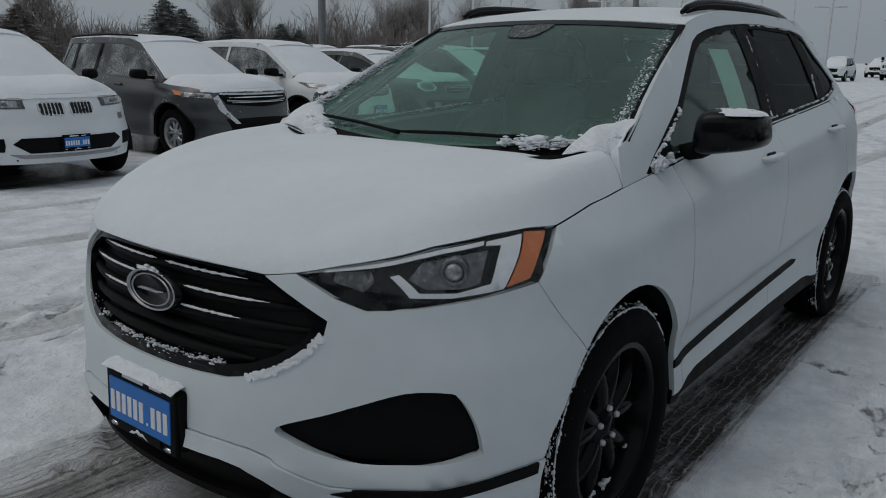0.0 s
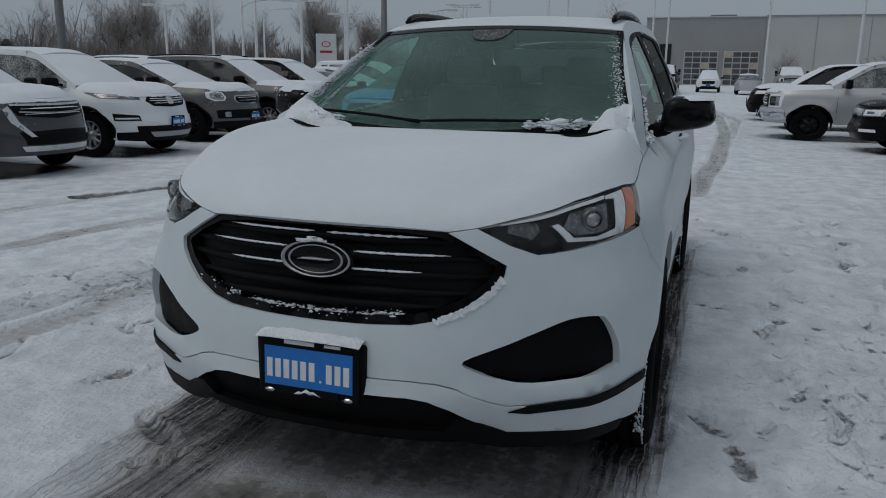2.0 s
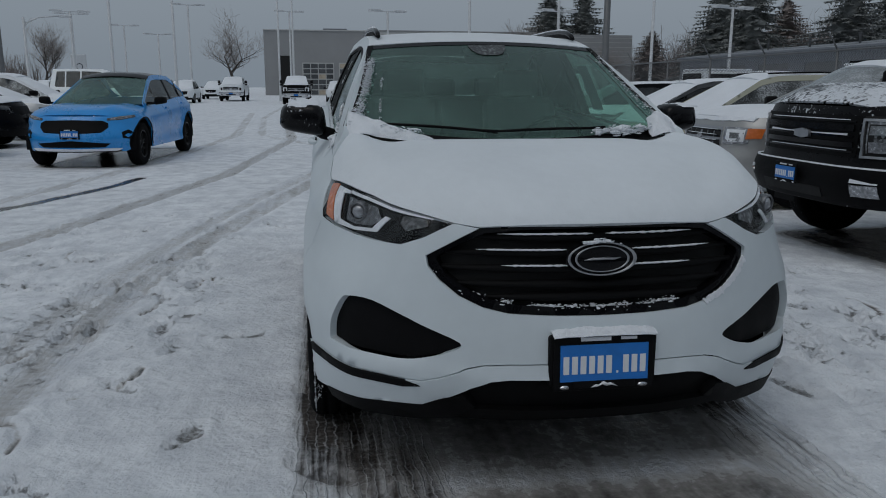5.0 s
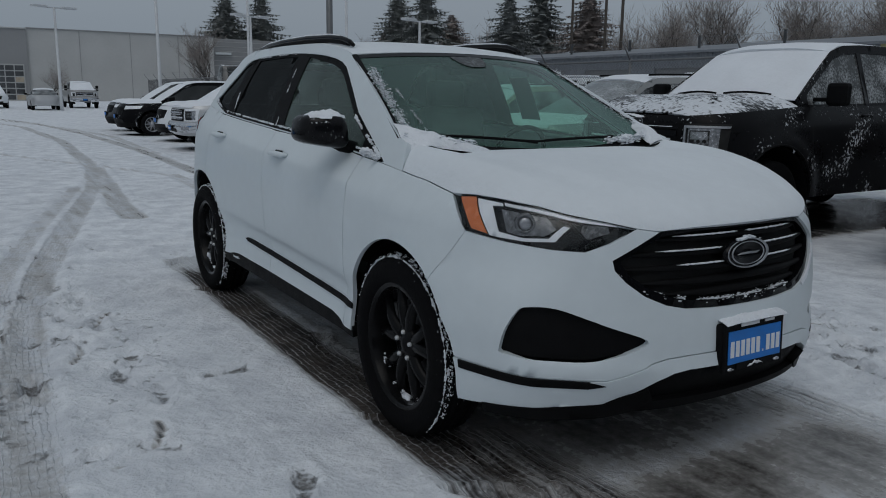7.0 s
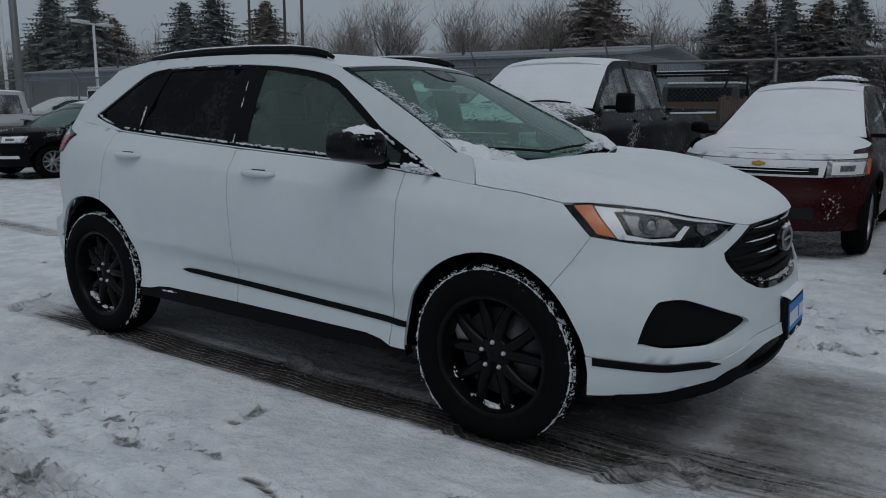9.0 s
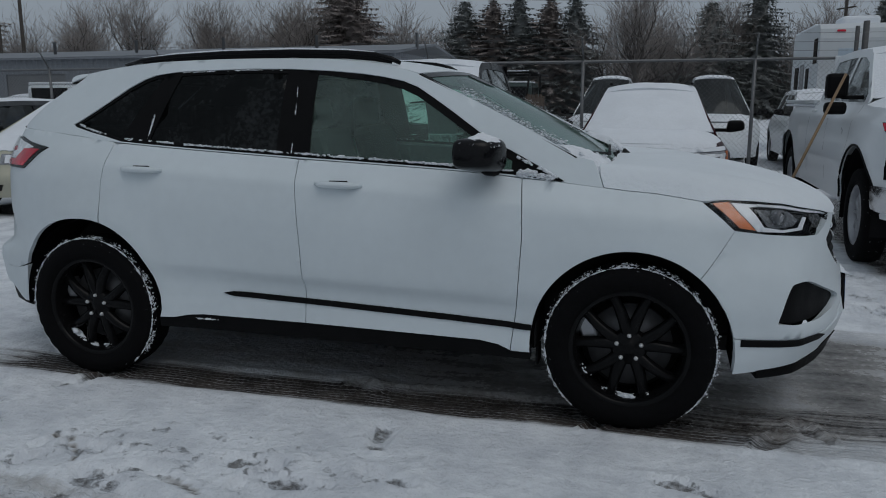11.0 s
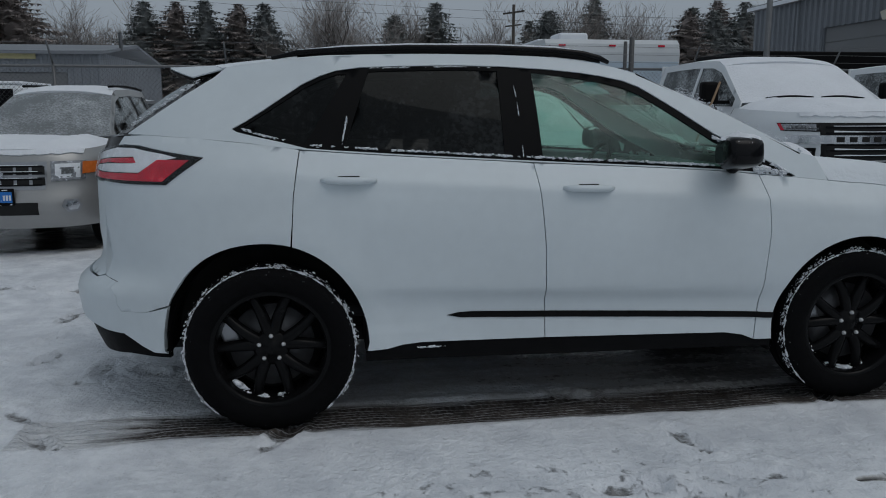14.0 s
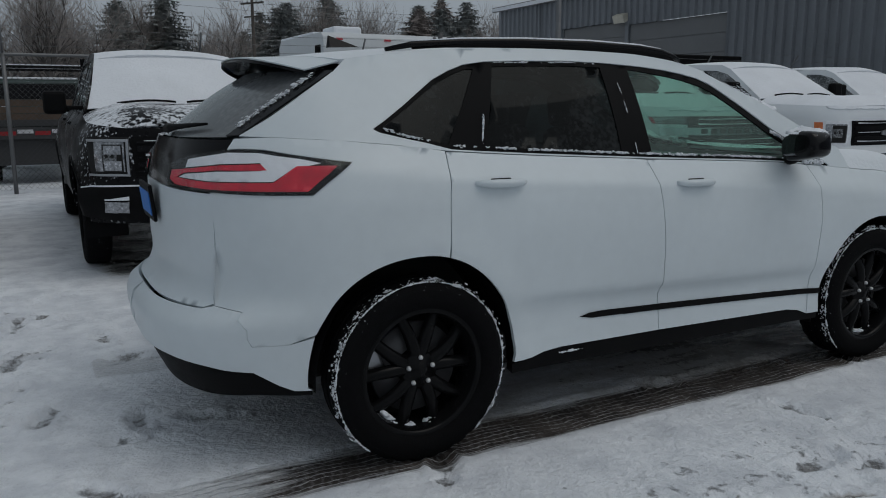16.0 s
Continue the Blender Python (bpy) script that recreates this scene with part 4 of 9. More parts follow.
lattice("spoiler", spoiler, 8, 24, M_PAINT, edge, lip=0.006, flip=False, label="white roof spoiler with a dark underside")
lattice("spoiler_underside", lambda t, v: tuple(Vector(spoiler(t * 0.99 + 0.005, 0.015 + 0.97 * v)) - Vector((0, 0, 0.009 + 0.070 * (1 - t) * math.sin(math.pi * (0.15 + 0.7 * v))))), 8, 24, M_GLOSSB, edge, lip=0.01)
bw = ribbon_between((-2.215, 0, 1.300), (-1.83, 0, 1.575), (-0.006, 0, 0.018), gside(-2.050, 1.313), gside(-1.66, 1.562))
lattice("tail_window", bw, 14, 22, G_REAR, edge, lip=0, label="misted rear window")
for v0, v1 in ((0, 0.05), (0.95, 1)):
    lattice("tail_window_trim", lambda t, v, a=v0, b=v1: tuple(Vector(bw(t, a + (b - a) * v)) + Vector((-0.004, 0, 0.006))), 12, 2, M_GLOSSB, edge, lip=0.008)
wv, wf = tube([Vector(bw(0.05 + 0.10 * k, 0.50 - 0.30 * k)) + Vector((-0.018, 0, 0.016 - 0.008 * k)) for k in (0, 0.15, 0.35, 0.6, 0.8, 1.0)], [0.022, 0.017, 0.012, 0.010, 0.008, 0.005])
put("rear_wiper", finish("rear_wiper", wv, wf, M_BLACK), edge)
# roof rails, fin
for sgn in (-1, 1):
    yr = [(0.235, 0.560, 1.650), (0.19, 0.562, 1.670), (0.10, 0.566, 1.691), (-0.05, 0.572, 1.705), (-0.35, 0.580, 1.714), (-0.75, 0.578, 1.712), (-1.05, 0.565, 1.702), (-1.28, 0.548, 1.685), (-1.40, 0.535, 1.662)]
    v, f = tube([(x, sgn * y, z) for x, y, z in yr], [0.010, 0.014, 0.015, 0.015, 0.015, 0.015, 0.015, 0.014, 0.009], 10)
    rail = put("roof_rail", finish("roof_rail", v, f, M_GLOSSB), edge, "black roof rail")
    v, f = tube([(x, sgn * y, z - 0.018) for x, y, z in yr[1:-1]], [0.006] + [0.013] * 5 + [0.006], 8)
    put("rail_foot", finish("rail_foot", v, f, M_BLACK), rail)
    v, f = tube([(x, sgn * y, z + 0.013) for x, y, z in yr[2:-1]], [0.004] + [0.0075] * 4 + [0.003], 6)
    put("rail_snow", finish("rail_snow", v, f, M_SNOW), rail, "thin line of snow")
fin = bmesh.new()
fv = [fin.verts.new(p) for p in ((-1.30, 0, 1.705), (-1.46, 0.03, 1.70), (-1.46, -0.03, 1.70), (-1.46, 0.006, 1.755), (-1.46, -0.006, 1.755))]
for t in ((0, 1, 3), (0, 3, 4), (0, 4, 2), (1, 2, 4, 3), (0, 2, 1)):
    fin.faces.new([fv[i] for i in t])
put("antenna_fin", bm_mesh("antenna_fin", fin, M_GLOSSB), edge, "black shark-fin antenna")


# mirrors
def mirror_mesh():
    v, f = [], []
    nu, nv = 26, 14
    for i in range(nv + 1):
        b = -math.pi / 2 + math.pi * i / nv
        for j in range(nu):
            a = 2 * math.pi * j / nu
            p = lambda q, e: math.copysign(abs(q) ** e, q)
            x, y, z = p(math.cos(b), 0.42) * p(math.cos(a), 0.65), p(math.cos(b), 0.42) * p(math.sin(a), 0.48), p(math.sin(b), 0.55)
            x = x * (0.125 if x > 0 else 0.060)
            v.append((x - 0.03 * y, y * (0.112 - 0.010 * z), z * (0.074 - 0.010 * y) + 0.010 * y))
    for i in range(nv):
        f += [[i * nu + j, i * nu + (j + 1) % nu, (i + 1) * nu + (j + 1) % nu, (i + 1) * nu + j] for j in range(nu)]
    return v, f


def mirror_crust(t, v, q, hgt, rough, shift):
    """An uneven cap of snow on a mirror."""
    a, b = 2 * t - 1, 2 * v - 1
    x, y = b * math.sqrt(1 - a * a / 2), a * math.sqrt(1 - b * b / 2)
    d = min(1.0, x * x + y * y)
    n1 = noise.noise(Vector((t * 4, v * 3, 2 + q))) + 0.5 * noise.noise(Vector((t * 13, v * 11, 5)))
    k = 1 + 0.12 * noise.noise(Vector((x * 3, y * 3, 9)))
    return (0.030 - 0.088 * x * k, q * (shift + 0.098 * y * k), 0.056 + (hgt + 0.016 + rough * n1 * 0.7) * (1 - d) ** 0.40)


mv, mf = mirror_mesh()
M_MIRROR = add_noise_mix(mat("frosted_black_mirror_cap", (0.005, 0.005, 0.006), 0.18, var=0.2, scale=14, spec=0.2), (0.6, 0.62, 0.65), 1.22, 1.34, 75, detail=8, patch=9)
rnd = random.Random(5)
for sgn in (-1, 1):
    c = Vector((0.715, sgn * 0.975, 1.225))
    mo = put("door_mirror", finish("door_mirror", [(x, sgn * y, z) for x, y, z in mv], mf if sgn > 0 else [q[::-1] for q in mf], M_MIRROR), edge, "black door mirror with snow on top", Matrix.Translation(c))
    v, f = tube([(0.07, -sgn * 0.16, -0.085), (0.045, -sgn * 0.10, -0.070), (0.02, -sgn * 0.05, -0.045)], [0.03, 0.034, 0.03], 10)
    put("mirror_arm", finish("mirror_arm", v, f, M_BLACK), mo)
    rim_ = [(math.copysign(abs(math.cos(a)) ** 0.55, math.cos(a)) * 0.094, math.copysign(abs(math.sin(a)) ** 0.6, math.sin(a)) * 0.056) for a in [2 * math.pi * i / 28 for i in range(28)]]
    gv_, gf_ = extrude_xy(rim_, -0.004, 0.004)
    # silvering toned dark in place of the dark reflection it would show
    put("mirror_glass", finish("mirror_glass", [(-0.052 + c_ - 0.03 * sgn * a_, a_, b_ + 0.08 * sgn * a_) for a_, b_, c_ in gv_], gf_, mat("darkened_silvering", (0.22, 0.23, 0.24), 0.06, metal=1.0), False), mo, "mirror glass")
    if sgn < 0:
        path = [(0.02, -sgn * -0.09, 0.085), (0.03, 0, 0.088), (0.02, 0.09, 0.08)]
        lattice("mirror_snow", lambda t, v, q=sgn: mirror_crust(t, v, q, 0.012, 0.026, -0.02), 20, 14, M_SNOW, mo, lip=0, flip=sgn > 0, label="thick clump of snow")
    else:
        lattice("mirror_snow", lambda t, v, q=sgn: mirror_crust(t, v, q, 0.004, 0.012, 0.01), 20, 14, M_SNOW, mo, lip=0, flip=sgn > 0, label="light crust of snow")
    # door handles
    for hx, hz in ((0.035, 1.066), (-1.060, 1.117)):
        p = Vector(skin(*S.x(hx, hz)))
        p.y *= -sgn
        pts, rad = [], []
        for i in range(9):
            k = i / 8 * 2 - 1
            pts.append((hx + 0.118 * k, p.y + sgn * (0.030 - 0.030 * k ** 4), hz - 0.002 * k))
            rad.append(0.020 * (1 - 0.45 * k ** 4))
        v, f = tube(pts, rad, 10)
        h = put("door_handle", finish("door_handle", [(a, b, hz + (cc - hz) * 0.85) for a, b, cc in v], f, M_PAINT), edge, "white door handle")
        # dark strip that paints the shade inside the white handle cup
        boxes("handle_recess", [((hx, p.y + sgn * 0.002, hz + 0.011), (0.095, 0.010, 0.016))], M_DARK, h, 0.003)
    # wheels and their wells
    for wx, rx, rz in ((HX, 0.445, 0.452), (-HX, 0.452, 0.487)):
        build_wheel(edge, wx, sgn * 0.842, 0.362, 0.381, 0.235, 0.266, M_RIM, sgn)
        v, f = [], []
        for i in range(25):
            a = radians((-7 + 192 * i / 24) if wx > 0 else (-4 + 186 * i / 24))
            for yy in (0.905, 0.60):
                v.append((wx + (rx - 0.004) * math.cos(a), sgn * yy, 0.36 + (rz - 0.004) * math.sin(a)))
        f = [[2 * i, 2 * i + 1, 2 * i + 3, 2 * i + 2] for i in range(24)]
        put("wheel_well", finish("wheel_well", v, f, M_BLACK), edge)
        if wx > 0:
            boxes("mud_flap", [((wx - 0.42, sgn * 0.83, 0.28), (0.012, 0.10, 0.09))], M_BLACK, edge, 0.004)
# underbody and cabin inside
for uname, uc, us in (("underbody", (0, 0, 0.375), (2.0, 1.70, 0.15)), ("chassis", (0, 0, 0.36), (4.3, 1.15, 0.16)), ("engine_block", (1.9, 0, 0.62), (0.6, 1.1, 0.4)), ("boot_floor", (-2.0, 0, 0.7), (0.4, 1.1, 0.5)), ("inner_wing", (0.0, 0.60, 0.62), (3.9, 0.02, 0.5)), ("inner_wing", (0, -0.60, 0.62), (3.9, 0.02, 0.5))):
    boxes(uname, [(uc, us)], M_DARK, edge, 0.02)
boxes("dashboard", [((0.80, 0, 0.98), (0.50, 1.40, 0.24)), ((0.95, 0, 1.08), (0.30, 1.36, 0.07))], M_TRIMG, edge, 0.05)
boxes("cabin_floor", [((-0.4, 0, 0.48), (2.6, 1.5, 0.06)), ((-1.55, 0, 0.9), (0.9, 1.3, 0.06))], M_SEAT, edge, 0.02)


def seat(x, y, wide=0.5):
    s = boxes("seat", [((x, y, 0.68), (0.50, wide, 0.16)), ((x - 0.30, y, 1.02), (0.14, wide * 0.94, 0.60), ("Y", -14))], M_SEAT, edge, 0.05, "dark cloth seat")
    boxes("headrest", [((x - 0.42, y, 1.40), (0.09, 0.27, 0.17), ("Y", -8))], M_SEAT, s, 0.035)


seat(0.10, -0.37)
seat(0.10, 0.37)
boxes("rear_bench", [((-0.85, 0, 0.70), (0.48, 1.25, 0.16)), ((-1.16, 0, 1.02), (0.14, 1.25, 0.60), ("Y", -16))], M_SEAT, edge, 0.05)
for y in (-0.4, 0, 0.4):
    boxes("headrest", [((-1.28, y, 1.37), (0.08, 0.25, 0.14))], M_SEAT, edge, 0.03)
v, f = lathe([(0.175 + 0.014 * math.cos(a), 0.014 * math.sin(a)) for a in [2 * math.pi * i / 8 for i in range(9)]], 32)
put("steering_wheel", finish("steering_wheel", v, f, M_BLACK), edge, "", pose(0.50, 0.37, 1.06, 0, 0, 90) @ Matrix.Rotation(radians(25), 4, "X"))
boxes("inner_mirror", [((0.50, 0, 1.53), (0.03, 0.24, 0.06))], M_BLACK, edge, 0.012)
boxes("sensor_housing", [((0.47, 0, 1.548), (0.12, 0.24, 0.03), ("Y", 28))], M_BLACK, edge, 0.01)
boxes("headliner", [((-0.65, 0, 1.618), (1.7, 1.05, 0.01))], M_TRIMG, edge, 0.002)
# front wipers
for y0, y1 in ((0.42, -0.12), (-0.10, -0.62)):
    pts = []
    for i in range(8):
        t = i / 7
        y = y0 + (y1 - y0) * t
        k = y / wsl[1] if wsl[1] else 0
        p = Vector(ws(0.055 + 0.02 * math.sin(3 * t), (1 + y / abs(wsl[1])) / 2))
        pts.append(p + Vector((0.012, 0, 0.014)))
    v, f = tube(pts, [0.010] + [0.007] * 6 + [0.004], 6)
    put("wiper", finish("wiper", v, f, M_BLACK), edge, "black wiper blade")

# ---- parked vehicles ----
M_SNOWW = mat("snow_on_vehicle", (0.79, 0.82, 0.86), 0.85, var=0.05, scale=3, bump=0.35, bscale=40)
G_FROST = glass_mat("frosted_side_glass", (0.10, 0.11, 0.12), 0.12, (0.55, 0.58, 0.6), 0.75)
G_SIDE = glass_mat("dark_side_glass", (0.14, 0.15, 0.155), 0.03, (0.4, 0.42, 0.43), 0.05)
M_GREYC = mat("grey_lower_cladding", (0.035, 0.036, 0.038), 0.6, var=0.2, scale=12)


def snowy(m, lo=1.17, hi=1.26, scale=38.0):
    """Frost and wind-blown snow that sticks in patches."""
    return add_noise_mix(m, (0.70, 0.73, 0.77), lo, hi, scale, detail=6, patch=2.2)


PAINTS = {
    "white": mat("vehicle_white", (0.75, 0.785, 0.81), 0.35, var=0.03, scale=2, coat=0.3),
    "dkgrey": snowy(mat("vehicle_dark_grey", (0.055, 0.058, 0.062), 0.35, metal=0.4, var=0.1, scale=3, coat=0.4)),
    "grey": snowy(mat("vehicle_grey", (0.10, 0.10, 0.10), 0.35, metal=0.4, var=0.1, scale=3, coat=0.4)),
    "black": snowy(mat("vehicle_black", (0.005, 0.005, 0.006), 0.22, var=0.1, scale=3, spec=0.07), 1.15, 1.23),
    "silver": mat("vehicle_silver", (0.36, 0.36, 0.355), 0.38, metal=0.5, var=0.06, scale=3, coat=0.3),
    "beige": mat("vehicle_pale_gold", (0.44, 0.43, 0.34), 0.38, metal=0.3, var=0.05, scale=3, coat=0.3),
    "blue": mat("vehicle_blue", (0.010, 0.28, 0.72), 0.3, metal=0.0, var=0.08, scale=3, coat=0.5),
    "red": snowy(mat("vehicle_dark_red", (0.032, 0.004, 0.006), 0.28, metal=0.0, var=0.1, scale=3, coat=0.0, spec=0.15), 1.17, 1.26),
    "frosted": snowy(mat("vehicle_frosted_black", (0.006, 0.006, 0.007), 0.3, var=0.1, scale=3, spec=0.1), 1.10, 1.24, 34.0),
    "green": mat("vehicle_green", (0.02, 0.06, 0.045), 0.4, var=0.1, scale=3),
    "lsilver": mat("vehicle_light_silver", (0.47, 0.48, 0.49), 0.38, metal=0.45, var=0.06, scale=3, coat=0.3),
}


M_BOWLP = mat("lamp_bowl_grey", (0.16, 0.165, 0.17), 0.25, metal=0.5, var=0.5, scale=40)
PARKED = []


def vehicle(name, label, at, heading, paint, L=4.6, W=0.92, H=1.68, wb=2.7, fo=0.9, r=0.35, nose=0.98, cowl=1.10, belt_f=1.02, belt_r=1.12, cx=None, wx=None, rx=None, tx=None, low=0.28,
            clad=None, ab=(2.25, 2.6), kind="suv", snow_hood=True, snow_wind=True, rim=None, glass=None, feats=(), plate=None, mirror=True, pairs=5, roof_mat=None, rail=False, flat=0.0, coarse=False, category="car", arch=0.075, hood_mat=None, wind_mat=None):
    """A parked vehicle. at: where the middle of its nose stands; heading: degrees, 0 along x."""
    ob = tagged(new(name), label, category, "vehicles parked on the lot")
    body = PAINTS[paint]
    xf, xr = wb / 2 + fo, wb / 2 + fo - L
    cx = xf - 1.25 if cx is None else cx
    wx = cx - 0.85 if wx is None else wx
    rx = xr + 0.45 if rx is None else rx
    tx = (rx - 0.02 if kind == "pickup" else xr + 0.12) if tx is None else tx
    pv = (wb / 2 - 0.05, -wb / 2 + 0.05)
    bl = pc([xr, -wb / 2, cx, xf], [belt_r, belt_r, belt_f, belt_f])
    sh = Shell(pc([low - 0.1, low + 0.12, 0.55, nose - 0.12, nose, nose + 0.15], [xf - 0.08, xf - 0.01, xf, xf - 0.02 - 0.06 * (1 - flat), xf - 0.05 - 0.12 * (1 - flat), xf - 0.16 - 0.26 * (1 - flat)]),
               pc([low - 0.1, 0.45, 0.6, 0.8, belt_r, belt_r + 0.2], [xr + 0.08, xr, xr, xr + 0.05, xr + 0.08, xr + 0.12]), W, bl, pv, ab, (3.4, 3.2))
    ar = r + arch
    st = 0.14 if coarse else 0.06
    flare = 0.030 if kind == "pickup" else 0.022

    def sf(u, z):
        """The skin with swelling wheel lips, a shoulder crease, hollow doors and a proud bumper."""
        x, y, zz = sh.at(u, z)
        for xc in (wb / 2, -wb / 2):
            d = math.hypot(x - xc, z - r) / ar
            if 0.9 < d < 1.7:
                y -= flare * math.exp(-((d - 1.05) / 0.17) ** 2) * min(1.0, abs(y) / (0.7 * W))
        side = min(1.0, max(0.0, (abs(y) / W - 0.75) / 0.2))
        y -= 0.014 * side * math.exp(-((z - bl(x) + 0.15) / 0.035) ** 2)
        e = max(0.0, 1 - (2 * x / (wb - 2 * ar)) ** 4)
        d = (low + 0.34 - z) / 0.07
        if d > 0:
            y += 0.022 * e * d * math.exp(1 - d)
        if x > wb / 2 + 0.25:
            x += 0.045 * math.exp(-((z - low - 0.20) / 0.12) ** 2) - 0.020 * math.exp(-((z - low - 0.42) / 0.07) ** 2)
        return (x, y, zz)
    a_low = max(-8, math.degrees(math.asin((low + 0.005 - r) / (ar + 0.01))))
    fa = sh.arch(wb / 2, r, ar, ar + 0.01, a_low, 180 - a_low, 18)
    ra = sh.arch(-wb / 2, r, ar, ar + 0.01, a_low, 180 - a_low, 18)
    hood_y = W * 0.62
    he = [sh.y(hood_y, nose), sh.y(W * 0.80, nose + 0.02), sh.x(wb / 2 + fo * 0.35, nose + (belt_f - nose) * 0.35 + 0.01), sh.x(wb / 2 - 0.1, nose + (belt_f - nose) * 0.75), sh.x(cx, belt_f)]
    out = [sh.y(0, low), sh.y(W * 0.5, low)] + [sh.x(wb / 2 + ar + 0.06, low)] + fa + [sh.x(wb / 2 - ar - 0.05, low), sh.x(-wb / 2 + ar + 0.05, low)] + ra + [sh.x(-wb / 2 - ar - 0.06, low + 0.02), sh.ry(W * 0.5, low + 0.05), sh.ry(0, low + 0.05), sh.ry(0, belt_r), sh.ry(W * 0.5, belt_r)]
    n = 8
    out += [sh.x(-wb / 2 - 0.2 + (cx + wb / 2 + 0.2) * i / n, bl(-wb / 2 - 0.2 + (cx + wb / 2 + 0.2) * i / n)) for i in range(n)] + he[::-1] + [sh.y(hood_y * 0.5, nose), sh.y(0, nose)]
    sheet("body", sf, out, [], body, ob, st, lip=0.02, merge=True)
    if clad:
        sheet("cladding", sf, [sh.x(wb / 2 - ar - 0.03, low + 0.10), sh.x(-wb / 2 + ar + 0.03, low + 0.10), sh.x(-wb / 2 + ar + 0.03, low - 0.03), sh.x(wb / 2 - ar - 0.03, low - 0.03)], [], clad, ob, st, off=0.006, lip=0.02)
        sheet("bumper_cladding", sf, [sh.y(0, low - 0.02), sh.y(W * 0.6, low - 0.02), sh.x(wb / 2 + ar + 0.05, low), sh.x(wb / 2 + ar + 0.03, low + 0.12), sh.y(W * 0.6, low + 0.13), sh.y(0, low + 0.13)], [], clad, ob, st, off=0.008, lip=0.02, merge=True)
    # hood
    zc0 = nose + 0.02
    hz = pc([0, 0.15, 0.5, 1], [zc0, nose + (cowl - nose) * 0.45 + 0.02, nose + (cowl - nose) * 0.85 + 0.02, cowl])

    def hood_f(t, v):
        e = Vector(sf(*along(he, t)))
        k = 2 * v - 1
        a = abs(k)
        x_n = sh.xf(nose) - 0.01
        xc = x_n + (cx + 0.02 - x_n) * (t ** 1.15)
        return (e.x + (xc - e.x) * (1 - a ** 2.4), abs(e.y) * k, e.z + (hz(t) - e.z + 0.01) * (1 - a ** (3 + 3 * t)))
    hseed = at[0] * 0.7 + at[1] * 1.3

    def hood_snow(t, v):
        x, y, z = hood_f(t, v)
        a = abs(2 * v - 1)
        rise = 0.018 * math.exp(-((a - 0.62) / 0.10) ** 2) * min(1, 4 * t)
        soft = 0.020 * noise.noise(Vector((x * 1.6 + hseed, y * 1.6, 0))) + 0.010 * noise.noise(Vector((x * 6 + hseed, y * 6, 3)))
        return (x, y, z + rise + (soft * min(1, 5 * t) * (1 - a ** 6) if snow_hood or hood_mat else 0))
    lattice("hood", hood_snow, 14 if coarse else 24, 16 if coarse else 28, hood_mat or (M_SNOWW if snow_hood else body), ob, lip=0.02, flip=True, label="snow-covered hood" if snow_hood and not hood_mat else "")

    # cabin
    def gs(x, z):
        zb = bl(x)
        yb = sh.w(x, zb) if x > pv[1] else -sf(*sh.x(max(x, xr + 0.13), zb))[1]
        return (x, -(yb - (0.34 + 0.10 * (kind != "pickup")) * max(0, z - zb)), z)
    zr = pc([rx, (rx + wx) / 2, wx - 0.15, wx], [H - 0.05, H - 0.03, H - 0.06, H - 0.12]) if kind != "sedan" else pc([rx, (rx + wx) / 2, wx], [H - 0.12, H - 0.03, H - 0.10])
    o2 = [(cx, belt_f)] + [(cx + (wx - cx) * t, belt_f + 0.07 + (zr(wx) - belt_f - 0.07) * t) for t in (0.0, 0.25, 0.5, 0.75, 1.0)] + [(wx + (rx - wx) * t, zr(wx + (rx - wx) * t)) for t in (0.15, 0.35, 0.55, 0.75, 0.9, 1.0)] + [(tx + 0.02, belt_r + 0.02)] + [(tx + (cx - tx) * t, bl(tx + (cx - tx) * t)) for t in (0.05, 0.3, 0.6, 0.85)]
    pw = 0.12
    d = [(cx - 0.16, belt_f + 0.02)] + [(cx - 0.10 + (wx - 0.05 - cx + 0.10) * t, belt_f + 0.07 + (zr(wx) - 0.09 - belt_f - 0.04) * t) for t in (0.1, 0.5, 0.95)] + [(wx + (rx - wx) * t, zr(wx + (rx - wx) * t) - 0.085) for t in (0.15, 0.4, 0.7, 0.92)]
    d += [((rx if kind == "pickup" else tx) + (0.12 if kind == "pickup" else 0.30), belt_r + 0.10), ((rx if kind == "pickup" else tx) + (0.13 if kind == "pickup" else 0.36), belt_r + 0.03)]
    d = [(x, max(z, bl(x) + 0.015)) for x, z in d] + [(tx * 0.5, bl(tx * 0.5) + 0.02), (0.0, bl(0) + 0.02)] if kind != "pickup" else d + [((rx + cx) / 2, bl(0) + 0.02)]
    sheet("cabin_side", gs, o2, [d], body, ob, st, lip=0.02, flip=False)
    sheet("side_window", gs, d, [], glass or G_FROST, ob, 0.2, off=-0.01, lip=0, flip=False)
    xs0, xs1 = min(p[0] for p in d), max(p[0] for p in d)
    for px in ([xs0 + (xs1 - xs0) * (0.48 if kind == "pickup" else 0.40)] + ([] if kind == "pickup" else [xs0 + (xs1 - xs0) * 0.16])):
        t = [zz for xx, zz in o2[6:12]]
        sheet("window_pillar", gs, [(px, bl(px) + 0.01), (px + 0.07, bl(px) + 0.01), (px + 0.05, H - 0.12 if kind != "sedan" else H - 0.16), (px - 0.02, H - 0.12 if kind != "sedan" else H - 0.16)], [], M_GLOSSB if paint != "white" else body, ob, 0.2, off=0.004, lip=0.006, flip=False)
    e0, e1 = gs(cx - 0.02, belt_f + 0.06), gs(wx, zr(wx))
